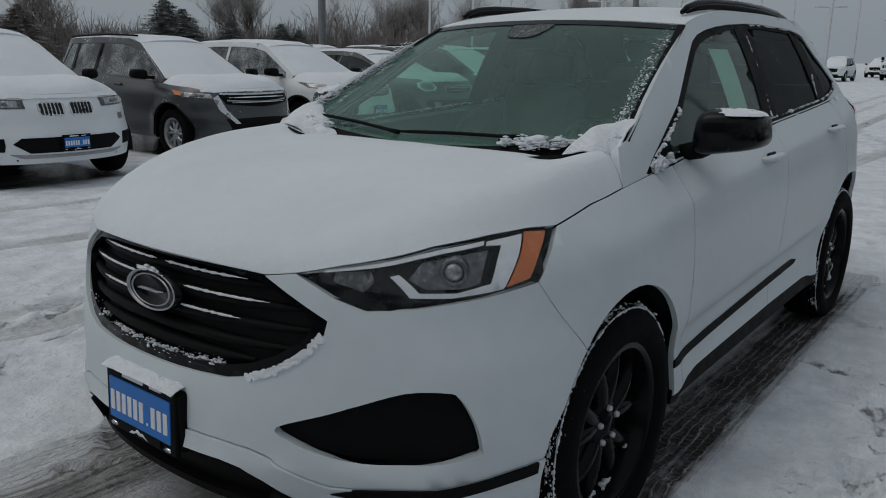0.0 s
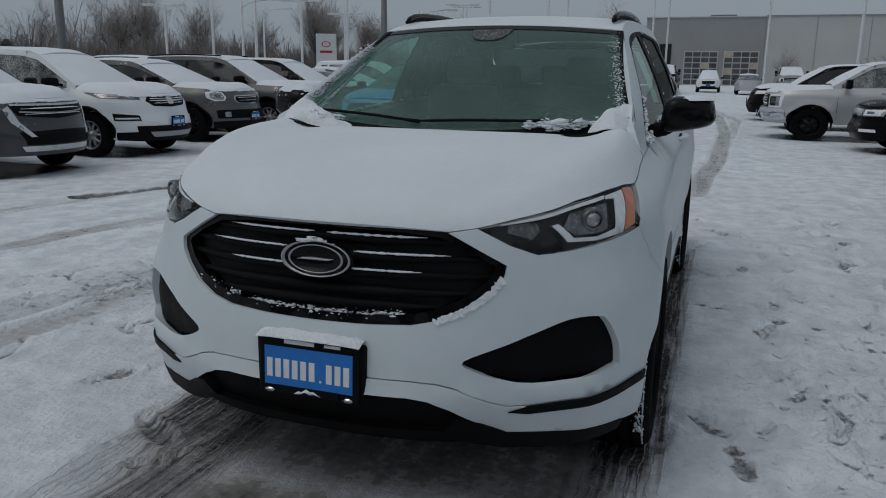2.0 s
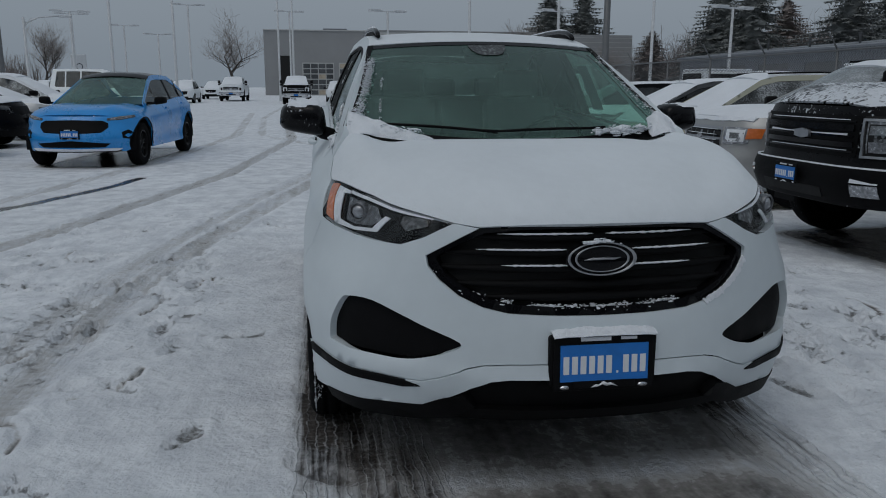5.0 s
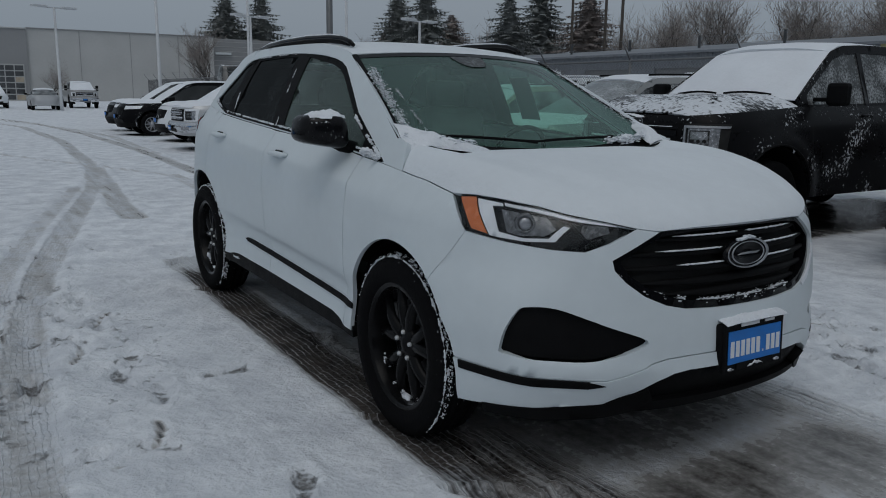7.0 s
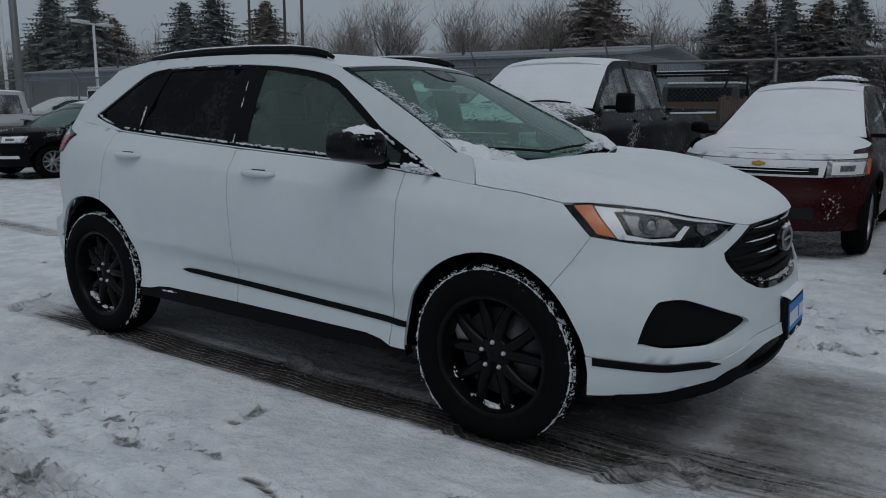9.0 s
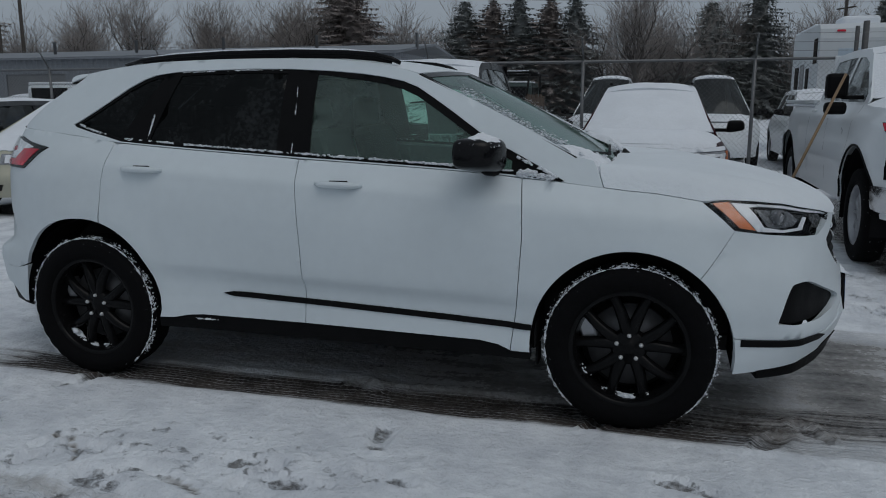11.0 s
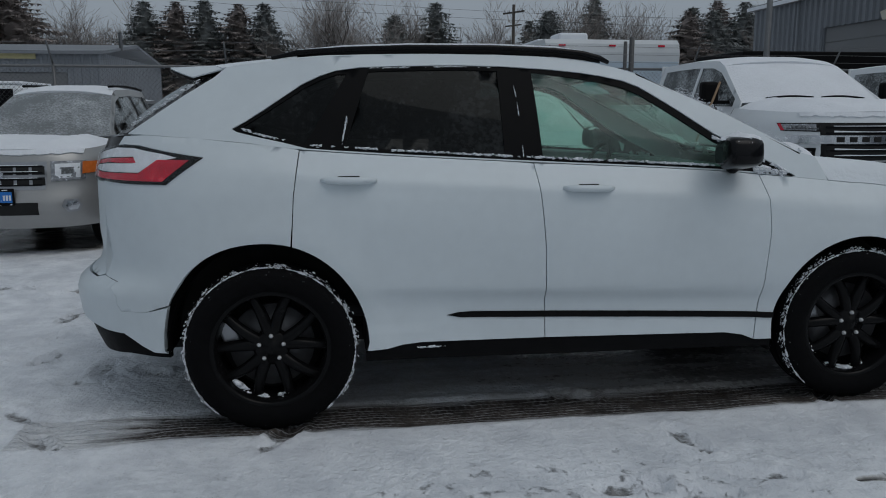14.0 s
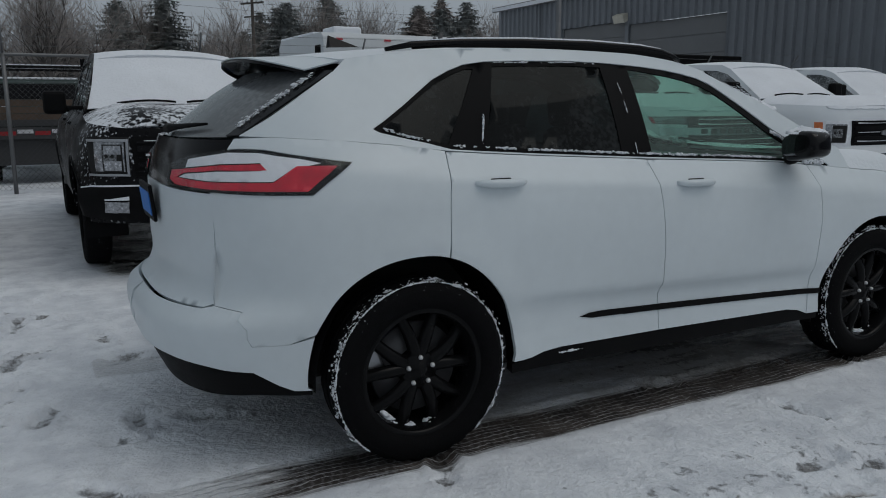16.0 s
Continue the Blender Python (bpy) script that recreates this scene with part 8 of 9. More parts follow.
# ---- chain-link fence with barbed wire ----
def link_mesh(w, h, cell=0.085, r=0.0026):
    """Diagonal wires as thin flat strips."""
    v, f = [], []

    def strip(x0, z0, x1, z1):
        d = Vector((x1 - x0, 0, z1 - z0)).normalized()
        q = Vector((-d.z, 0, d.x)) * r * 0.7
        k = len(v)
        v.extend([(x0 + q.x, 0, z0 + q.z), (x1 + q.x, 0, z1 + q.z), (x1 - q.x, 0, z1 - q.z), (x0 - q.x, 0, z0 - q.z), (x0, 0.008, z0), (x1, 0.008, z1)])
        f.extend([[k, k + 1, k + 2, k + 3], [k, k + 4, k + 5, k + 1], [k + 3, k + 2, k + 5, k + 4]])
    n = int((w + h) / cell)
    for i in range(n + 1):
        c = i * cell
        x0, x1 = max(0, c - h), min(w, c)
        if x1 > x0:
            strip(x0, c - x0, x1, c - x1)
            strip(w - x0, c - x0, w - x1, c - x1)
    return finish("chain_link", v, f, M_WIRE, smooth=False)


FY = 10.7
fence = tagged(new("chain_link_fence"), "galvanised chain-link fence topped with barbed wire", "fence")
span = 3.0
cl = link_mesh(span, 2.1)
post_me = finish("post", *tube([(0, 0, 0), (0, 0, 2.25)], 0.032, 8), M_STEEL)
arm_me = finish("barb_arm", *tube([(0, 0, 2.2), (0, -0.28, 2.62)], 0.018, 6), M_STEEL)
for i in range(-9, 20):
    x = -33 + span * i
    put("post", post_me, fence, "", pose(x, FY, 0))
    put("barb_arm", arm_me, fence, "", pose(x, FY, 0))
    put("chain_link", cl, fence, "", pose(x, FY, 0.06))
put("top_rail", finish("top_rail", *tube([(-60, FY, 2.2), (27, FY, 2.2)], 0.026, 8), M_STEEL), fence)
for k in range(3):
    q = 0.33 + 0.33 * k
    put("barbed_wire", finish("barbed_wire", *tube([(-33 + 3 * i, FY - 0.28 * q, 2.2 + 0.42 * q - (0.03 if i % 2 else 0)) for i in range(-9, 21)], 0.0032, 4), M_STEEL), fence)
for x, r_p, h_p in ((4.58, 0.035, 2.72), (4.71, 0.05, 2.80)):
    put("gate_post", finish("gate_post", *tube([(x, FY - 0.05, 0), (x, FY - 0.05, h_p)], r_p, 10), M_WIRE), fence)

# ---- poles and lamps ----
def mast(name, x, y, h, r, head, material, label, category="street lamp", turn=0):
    """A tapered mast with a lamp head: t two flat boxes, s one on an arm, n none, u cross-arm with insulators."""
    ob = put(name, finish(name, *tube([(0, 0, 0), (0, 0, 0.5), (0, 0, h)], [r * 1.25, r, r * 0.7], 10), material), None, "", pose(x, y, 0, 0, 0, turn))
    tagged(ob, label, category, category + "s round the lot")
    if head == "t":
        boxes("lamp_arm", [((0, 0, h), (0.08, 2.0, 0.08))], material, ob, 0.01)
        for s in (-1, 1):
            boxes("lamp_head", [((0, s * 1.0, h + 0.05), (0.5, 0.9, 0.14))], material, ob, 0.03)
    if head == "s":
        put("lamp_arm", finish("lamp_arm", *tube([(0, 0, h - 0.4), (0, 0.8, h), (0, 2.0, h + 0.15)], 0.05, 6), material), ob)
        boxes("lamp_head", [((0, 2.3, h + 0.12), (0.3, 0.7, 0.14))], material, ob, 0.03)
    if head == "u":
        boxes("cross_arm", [((0, 0, h - 0.6), (0.12, 2.4, 0.12))], material, ob, 0.01)
        boxes("cross_arm", [((0, 0, h - 1.6), (0.10, 1.8, 0.10))], material, ob, 0.01)
        for s in (-1.0, -0.5, 0.5, 1.0):
            put("insulator", finish("insulator", *tube([(0, s, h - 0.54), (0, s, h - 0.36)], 0.05, 6), M_SILVER), ob)
    return ob


LAMP = "tall white lot lamp with twin flat heads"
# plain masts close by
mast("lamp_mast", -17.1, -19.9, 11, 0.15, "n", M_STEEL, "grey steel lamp mast behind the parked row")
mast("lamp_mast", 7.3, 10.25, 9.5, 0.062, "n", M_STEEL, "pale steel mast beside the fence")
mast("lamp_mast", -30.5, -13.9, 10, 0.15, "n", M_STEEL, "grey steel lamp mast between the parked rows")
mast("lamp_mast", -18.6, 7.6, 10, 0.11, "n", M_STEEL, "grey steel lamp mast near the fence")
for x, y, h, kind in ((-43, -35.9, 5.6, "t"), (-44.8, -33.3, 9, "n"), (-41.8, -28.9, 5.7, "s"), (-38, -25.5, 9, "n"), (-63.8, -40.8, 6.9, "s"), (-48.1, -28, 6.2, "t"), (-58.5, -29.6, 6, "t"), (-40.6, -20.7, 9, "n"), (-71.9, -22.9, 7.5, "t"), (-62.2, -20.2, 6.9, "t"), (-48.4, -13.9, 10, "n"), (-54.2, -11.1, 10, "n"), (-75.2, -3.9, 8.3, "t")):
    mast("lot_lamp", x, y, h, 0.10, kind, M_WPOLE, LAMP if kind != "n" else "tall white flag mast", turn=20)
for x, y, h, kind in ((-55.2, 4, 6.7, "t"), (-44.6, 8.2, 10, "n"), (-48.3, 15, 6.3, "t"), (-53.1, 16.4, 11, "n"), (-41.7, 18.9, 10, "n"), (-69.2, -12.4, 8.2, "t"), (-82.8, -21, 7.3, "t"), (-83.5, -17.8, 6.5, "t"), (-47.1, -18.5, 5.3, "s"), (-65.5, -4.5, 12, "n"), (-65.6, -3.3, 12, "n"), (-38.0, 22.0, 5.7, "t")):
    mast("lot_lamp", x, y, h, 0.10, kind, M_WPOLE, LAMP if kind != "n" else "tall white flag mast", turn=20)
for x, y, h in ((-59, 52.1, 16), (-52, 50.1, 15), (-48, 48.3, 15), (13.4, 58.5, 9.6)):
    mast("utility_pole", x, y, h, 0.16, "u", M_WOODP, "weathered wooden utility pole", "utility pole", 30)
wire_pts = [((-59, 52.1, 14.5), (13.4, 58.5, 9.0)), ((-59, 52.1, 13.8), (13.4, 58.5, 8.4)), ((13.4, 58.5, 9.0), (80, 64, 12)), ((13.4, 58.5, 8.4), (80, 64, 11))]
for a, b in wire_pts:
    pts = [Vector(a).lerp(Vector(b), i / 14) - Vector((0, 0, 1.2 * math.sin(math.pi * i / 14))) for i in range(15)]
    tagged(put("power_line", finish("power_line", *tube(pts, 0.009, 4), M_BLACK)), "thin dark power line between the poles", "power line", "power lines")

# ---- trailers and stored vehicles behind the fence ----
def camper(x0, y0, w, ln, h, label):
    """A tall travel trailer with ribs, windows, door, roof pod and wheels."""
    ob = tagged(new("travel_trailer"), label, "trailer")
    prof = [(0, 0.55), (ln, 0.55), (ln, h * 0.93), (ln - 0.25, h), (0.22, h), (0.06, h - 0.14), (0, h - 0.40)]
    n = len(prof)
    v = [(x, y, z) for x in (0.0, w) for y, z in prof]
    f = [list(range(n))[::-1], [n + i for i in range(n)]] + [[i, (i + 1) % n, n + (i + 1) % n, n + i] for i in range(n)]
    put("shell", finish("shell", v, f, M_RV, False), ob)
    boxes("stripe", [((w * 0.55, -0.004, h * 0.66), (w * 0.88, 0.02, h * 0.30))], M_RVB, ob, 0.005)
    for i in range(3):
        boxes("marker_lamp", [((w * (0.12 + 0.37 * i), 0.02, h - 0.20), (0.22, 0.04, 0.06))], M_RED, ob, 0.01)
    boxes("stripe", [((-0.006, ln / 2, 1.15), (0.02, ln * 0.98, 0.22))], M_RVB, ob, 0.005)
    for yy, zz, sw, shh in ((0.55, h * 0.80, 0.5, 0.7), (1.7, 2.0, 0.45, 0.9), (3.7, 2.2, 0.7, 0.7)):
        boxes("window", [((-0.008, yy, zz), (0.03, sw, shh))], M_GLOSSB, ob, 0.01)
    # solid dark slab stands in for the shade below the front
    boxes("underside", [((w * 0.6, 0.05, 1.45), (w * 0.75, 0.16, 0.9))], M_DARK, ob, 0.02, "dark slab painting the shade under the raised front")
    boxes("door", [((-0.01, 2.7, 1.65), (0.03, 0.7, 1.9))], M_WALLD, ob, 0.02)
    boxes("roof_pod", [((w * 0.28, ln * 0.35, h + 0.14), (1.0, 1.1, 0.30))], M_SNOWW, ob, 0.08)
    boxes("roof_snow", [((w / 2, ln / 2 + 0.4, h + 0.03), (w, ln - 1.3, 0.08))], M_SNOWW, ob, 0.02)
    for yy in (ln * 0.55, ln * 0.65):
        put("wheel", finish("wheel", *lathe([(0.01, -0.1), (0.33, -0.1), (0.36, 0), (0.33, 0.1)], 20), M_RUBBER), ob, "", pose(0.12, yy, 0.36, 0, 0, 90))
    boxes("jack", [((w / 2, 0.3, 0.28), (0.12, 0.12, 0.56))], M_STEEL, ob, 0.01)
    ob.matrix_basis = pose(x0, y0, 0)
    return ob


camper(5.55, 20.0, 4.4, 4.8, 3.60, "tall white travel trailer with a pale blue band behind the fence")
flat = tagged(boxes("flatbed_trailer", [((11.3, 13.2, 2.45), (7.0, 2.3, 0.45)), ((11.3, 13.2, 1.2), (6.4, 0.9, 2.2))], M_BLACK, None, 0.03), "dark tall flatbed trailer behind the fence", "trailer")
for x in (9.2, 10.1, 13.2):
    put("wheel", finish("wheel", *lathe([(0.01, -0.12), (0.42, -0.12), (0.45, 0), (0.42, 0.12)], 20), M_RUBBER), flat, "", pose(x, 12.3, 0.45))
for at, hd, paint, text, kw in (((-8.0, 12.2), UP, "white", "white pickup with canopy behind the fence, snow-covered", TRUCK), ((-13.5, 12.4), UP, "red", "dark red pickup behind the fence, snow-covered", TRUCK), ((-22, 12.0), UP, "silver", "silver pickup behind the fence, snow-covered", TRUCK)):
    vehicle("pickup_truck", text, (at[0], at[1] + 5.9), hd, paint, **kw, coarse=True, glass=G_FROST)
    cap = boxes("truck_canopy", [((at[0], at[1] + 1.0, 1.62), (1.75, 1.85, 0.62))], PAINTS["white"], None, 0.10)
    tagged(cap, "white truck canopy with dark windows and snow", "truck canopy")
    for s in (-1, 1):
        boxes("canopy_window", [((at[0] + s * 0.88, at[1] + 1.0, 1.66), (0.02, 1.4, 0.32))], M_GLOSSB, cap, 0.004)
    boxes("canopy_window", [((at[0], at[1] + 0.07, 1.66), (1.4, 0.02, 0.36))], M_GLOSSB, cap, 0.004)
    boxes("canopy_snow", [((at[0], at[1] + 1.0, 1.955), (1.68, 1.78, 0.07))], M_SNOWW, cap, 0.03)
for at, paint, h, text in (((0.15, 13.9), "white", 2.3, "tall white van behind the fence, snow-covered"), ((2.6, 13.5), "white", 2.1, "white van behind the fence, snow-covered"), ((5.0, 13.2), "white", 1.75, "white car behind the fence, snow-covered"), ((-6.4, 14.0), "dkgrey", 1.7, "dark car behind the fence, snow-covered"), ((-17.5, 13.5), "blue", 1.75, "dark blue car behind the fence, snow-covered"), ((-26.5, 13.5), "dkgrey", 1.7, "dark car behind the fence, snow-covered"), ((-31, 13.5), "white", 1.7, "white car behind the fence, snow-covered")):
    vehicle("suv_car", text, at, DOWN, paint, 4.9, 0.95, min(h, 2.12), 2.9, 0.95, 0.37, wind_mat=G_SIDE if h > 2.0 else None, belt_f=1.12, belt_r=1.15, cowl=1.18, nose=1.02, glass=G_SIDE, coarse=True)


def work_truck(x0, x1, y0):
    """A flatbed work truck seen from behind: wooden bed sides, cab with a rack, taped bumper."""
    ob = tagged(new("flatbed_truck"), "dark green flatbed truck with wooden sides and a rack", "truck")
    w, xm = x1 - x0, (x0 + x1) / 2
    M_BOARD = mat("old_brown_boards", (0.075, 0.052, 0.038), 0.85, var=0.35, scale=5, rand=0.4, bump=0.3, bscale=30)
    M_GREENT = add_noise_mix(mat("dark_green_cab", (0.016, 0.035, 0.030), 0.4, var=0.2, scale=4), (0.6, 0.63, 0.67), 1.15, 1.24, 30, detail=6, patch=2.5)
    M_TAPER, M_TAPEW = mat("red_tape", (0.30, 0.012, 0.016), 0.4, var=0.2), mat("white_tape", (0.55, 0.56, 0.58), 0.4, var=0.15)
    boxes("bed_floor", [((xm, y0 + 1.25, 1.10), (w, 2.5, 0.12))], M_GREYC, ob, 0.01)
    boxes("bed_snow", [((xm, y0 + 1.25, 1.18), (w - 0.2, 2.3, 0.05))], M_SNOWW, ob, 0.015, "snow lying on the bed")
    for sx in (x0 + 0.04, x1 - 0.04):
        for i in range(12):
            h = 0.44 + 0.05 * math.sin(i * 2.3)
            boxes("board", [((sx, y0 + 0.12 + 0.205 * i, 1.16 + h / 2), (0.05, 0.185, h))], M_BOARD, ob, 0.006)
    for i in range(3):
        boxes("board", [((xm, y0 + 0.03, 1.20 + 0.125 * i), (w - 0.14, 0.045, 0.115))], M_BOARD, ob, 0.006)
    boxes("rear_skirt", [((xm, y0 + 0.06, 0.92), (w - 0.08, 0.10, 0.22)), ((xm, y0 + 0.16, 0.58), (w - 0.3, 0.06, 0.46))], M_GREYC, ob, 0.012)
    n = 9
    for i in range(n):
        boxes("reflector_tape", [((x0 + w * (i + 0.5) / n, y0 + 0.004, 0.92 + (0.03 if i % 2 else 0)), (w / n * 0.92, 0.006, 0.07))], M_TAPEW if i % 2 else M_TAPER, ob, 0.001)
    prof = [(0, 0.75), (0, 1.50), (0.10, 1.86), (0.24, 1.93), (1.05, 1.93), (1.75, 1.42), (2.75, 1.34), (2.85, 0.75)]
    k = len(prof)
    v = [(x, y0 + 2.55 + a, z) for x in (xm - 0.86, xm + 0.86) for a, z in prof]
    f = [list(range(k)), [2 * k - 1 - i for i in range(k)]] + [[i, k + i, k + (i + 1) % k, (i + 1) % k] for i in range(k)]
    cab = put("cab", finish("cab", v, f, M_GREENT, False), ob)
    boxes("rear_window", [((xm, y0 + 2.60, 1.68), (1.46, 0.03, 0.32), ("X", -16))], M_GLOSSB, cab, 0.01)
    for sx in (-1, 1):
        boxes("side_window", [((xm + sx * 0.862, y0 + 3.25, 1.65), (0.012, 0.85, 0.34))], M_GLOSSB, cab, 0.004)
    boxes("roof_snow", [((xm, y0 + 3.2, 1.95), (1.6, 0.85, 0.05))], M_SNOWW, cab, 0.02)
    for yy in (y0 + 0.9, y0 + 2.4):
        for sx in (x0 + 0.12, x1 - 0.12):
            put("rack_post", finish("rack_post", *tube([(sx, yy - (0.42 if yy < y0 + 1.5 else 0), 1.6), (sx, yy, 2.10)], 0.025, 6), M_BLACK), ob)
        put("rack_bar", finish("rack_bar", *tube([(x0 + 0.1, yy, 2.11), (x1 - 0.1, yy, 2.11)], 0.03, 6), M_BLACK), ob)
        boxes("rack_snow", [((xm, yy, 2.145), (w - 0.3, 0.05, 0.022))], M_SNOW, ob, 0.006)
    for sx in (x0 + 0.12, x1 - 0.12):
        put("rack_bar", finish("rack_bar", *tube([(sx, y0 + 0.9, 2.11), (sx, y0 + 3.6, 2.11)], 0.025, 6), M_BLACK), ob)
    for yy in (y0 + 1.0, y0 + 4.5):
        for sx in (xm - 0.85, xm + 0.85):
            put("wheel", finish("wheel", *lathe([(0.01, -0.11), (0.24, -0.11), (0.37, -0.12), (0.39, 0), (0.37, 0.12), (0.01, 0.11)], 22), M_RUBBER), ob, "", pose(sx, yy, 0.39, 0, 0, 90))


work_truck(-3.75, -1.28, 12.2)

# ---- trees ----
M_BARK = mat("grey_brown_bark", (0.062, 0.055, 0.051), 0.9, var=0.25, scale=6, rand=0.2)
# twigs, woods and needles take pale greyed colours that paint in distance haze
M_TWIG = mat("hazed_winter_twigs", (0.24, 0.215, 0.20), 0.9, var=0.2, scale=3)
M_WOODS = mat("hazed_brown_woods", (0.200, 0.176, 0.165), 0.95, var=0.25, scale=0.25)
M_NEEDLE = mat("hazed_conifer_needles", (0.205, 0.218, 0.212), 0.8, var=0.15, scale=1.2)
M_NEEDB = mat("hazed_brown_needles", (0.235, 0.205, 0.192), 0.85, var=0.12, scale=1.2)
M_FROSTN = add_noise_mix(mat("hazed_snowy_needles", (0.195, 0.208, 0.204), 0.85, var=0.15, scale=2), (0.26, 0.28, 0.29), 0.52, 0.85, 9.0)


def stick(v, f, a, b, r0, r1, n=3):
    d = (b - a)
    if d.length < 1e-6:
        return
    d.normalize()
    u = d.cross(Vector((0.3, 0.2, 0.9))).normalized()
    w = d.cross(u)
    k = len(v)
    for p, r in ((a, r0), (b, r1)):
        for i in range(n):
            c, s = math.cos(2 * math.pi * i / n), math.sin(2 * math.pi * i / n)
            v.append(p + u * (r * c) + w * (r * s))
    for i in range(n):
        f.append([k + i, k + (i + 1) % n, k + n + (i + 1) % n, k + n + i])


def blade(v, f, a, b, r0, r1, side):
    """A flat twig."""
    k = len(v)
    v.extend([a - side * r0, a + side * r0, b + side * r1, b - side * r1])
    f.append([k, k + 1, k + 2, k + 3])


def bare_tree(seed, h, spread=0.5, upright=0.55, twig_r=0.012, forks=1):
    """A leafless tree: trunk and limbs in one mesh, fine twigs in another."""
    r = random.Random(seed)
    tv, tf, wv, wf = [], [], [], []

    def rv(lo, hi):
        return Vector((r.uniform(-1, 1), r.uniform(-1, 1), r.uniform(lo, hi))).normalized()

    def grow(p, d, ln, rad, lev):
        segs = 4 if lev < 2 else 3 if lev < 4 else 2
        for i in range(segs):
            d2 = (d + Vector((r.uniform(-1, 1), r.uniform(-1, 1), r.uniform(-0.15, 0.75))) * (0.10 + 0.035 * lev)).normalized()
            q = p + d2 * ln / segs
            r1 = rad * 0.88
            if lev < 4:
                stick(tv, tf, p, q, max(rad, twig_r), max(r1, twig_r), 6 if lev == 0 else 4 if lev < 3 else 3)
            else:
                blade(wv, wf, p, q, max(rad, twig_r), max(r1 * 0.8, 0.008), d2.cross(rv(-1, 1)).normalized())
            p, d, rad = q, d2, r1
            if lev == 5:
                e = p + (d * 0.8 + rv(-0.2, 0.8) * 0.8).normalized() * ln * r.uniform(0.5, 1.0)
                blade(wv, wf, p, e, 0.010, 0.005, (e - p).cross(rv(-1, 1)).normalized())
            if lev < 5 and (lev > 0 or i >= 2) and (i < segs - 1):
                grow(p, (d * upright + rv(-0.25, 0.5) * spread + Vector((0, 0, 0.10))).normalized(), ln * r.uniform(0.55, 0.80), rad * r.uniform(0.50, 0.70), lev + 1)
        if lev < 5:
            for _ in range(2 + (forks if lev == 0 else 0)):
                grow(p, (d * upright + rv(-0.1, 0.5) * spread * 0.8 + Vector((0, 0, 0.15))).normalized(), ln * r.uniform(0.70, 0.90), rad * r.uniform(0.66, 0.82), lev + 1)
    grow(Vector((0, 0, 0)), Vector((0, 0, 1)), h * 0.25, h * 0.027, 0)
    return finish("trunk", tv, tf, M_BARK), finish("crown", wv, wf, M_TWIG, False)


def conifer(seed, h, base=0.16, gap=0.25):
    """A spruce: trunk, a thin inner mass and tiers of drooping boughs with side sprays, lopsided and with gaps."""
    r = random.Random(seed)
    tv, tf = tube([(0, 0, 0), (0, 0, h * 0.5), (0, 0, h * 0.98)], [h * 0.016, h * 0.010, 0.02], 7)
    v, f = [], []

    def reach(t, a):
        n1 = noise.noise(Vector((math.cos(a) * 1.3, math.sin(a) * 1.3, t * 4 + seed * 7.3)))
        n2 = noise.noise(Vector((math.cos(a) * 3, math.sin(a) * 3, t * 14 + seed * 3.1)))
        return h * base * 1.35 * (1 - t) ** 0.78 * (1 + 0.40 * n1 + 0.40 * n2) * min(1, 0.60 + t * 4) + 0.12
    k0, rows, cols = len(v), 24, 9
    for i in range(rows + 1):
        t = 0.08 + 0.88 * i / rows
        for j in range(cols):
            a = 6.2832 * j / cols + (i % 2) * 0.35
            q = reach(t, a) * r.uniform(0.18, 0.52)
            v.append(Vector((math.cos(a) * q, math.sin(a) * q, t * h + r.uniform(-0.15, 0.15))))
    for i in range(rows):
        for j in range(cols):
            f.append([k0 + i * cols + j, k0 + i * cols + (j + 1) % cols, k0 + (i + 1) * cols + (j + 1) % cols, k0 + (i + 1) * cols + j])
    z = h * 0.05
    while z < h * 0.985:
        t = z / h
        n = max(4, int(5 * (1 - t) + 3.5))
        a0 = r.uniform(0, 6.28)
        for i in range(n):
            a = a0 + 6.28 * i / n + r.uniform(-0.35, 0.35)
            if r.random() < gap * (1 - t):
                continue
            ln = reach(t, a) * r.uniform(0.70, 1.22)
            dx, dy = math.cos(a), math.sin(a)
            lift = 0.35 * t - 0.10
            m = max(3, int(ln / 0.16))
            for j in range(m):
                q = (j + 0.5) / m
                c = Vector((dx * ln * q, dy * ln * q, z + ln * (lift * q - 0.38 * q * q + 0.16 * q ** 4)))
                w = (0.10 + 0.26 * math.sin(math.pi * min(1, 0.20 + 0.75 * q))) * min(1.0, 0.55 + 0.25 * ln)
                for sd in (-1, 1):
                    e = c + Vector((dx * w * 0.8 - sd * dy * w * r.uniform(0.7, 1.3), dy * w * 0.8 + sd * dx * w * r.uniform(0.7, 1.3), -w * r.uniform(0.1, 0.9)))
                    k = len(v)
                    v.extend([c - Vector((dx * 0.10, dy * 0.10, -0.05)), c + Vector((dx * 0.13, dy * 0.13, -0.02)), e])
                    f.append([k, k + 1, k + 2])
                if j % 2 == 0:
                    k = len(v)
                    v.extend([c - Vector((dx * 0.12, dy * 0.12, 0)), c + Vector((dx * 0.12, dy * 0.12, 0)), c + Vector((r.uniform(-0.05, 0.05), r.uniform(-0.05, 0.05), -w * r.uniform(0.6, 1.3)))])
                    f.append([k, k + 1, k + 2])
            k = len(v)
            tip = Vector((dx * ln, dy * ln, z + ln * (lift - 0.22)))
            v.extend([tip + Vector((-dy * 0.07, dx * 0.07, 0)), tip + Vector((dy * 0.07, -dx * 0.07, 0)), tip + Vector((dx * 0.32, dy * 0.32, r.uniform(-0.05, 0.12)))])
            f.append([k, k + 1, k + 2])
        z += h * 0.0125 * r.uniform(0.6, 1.4)
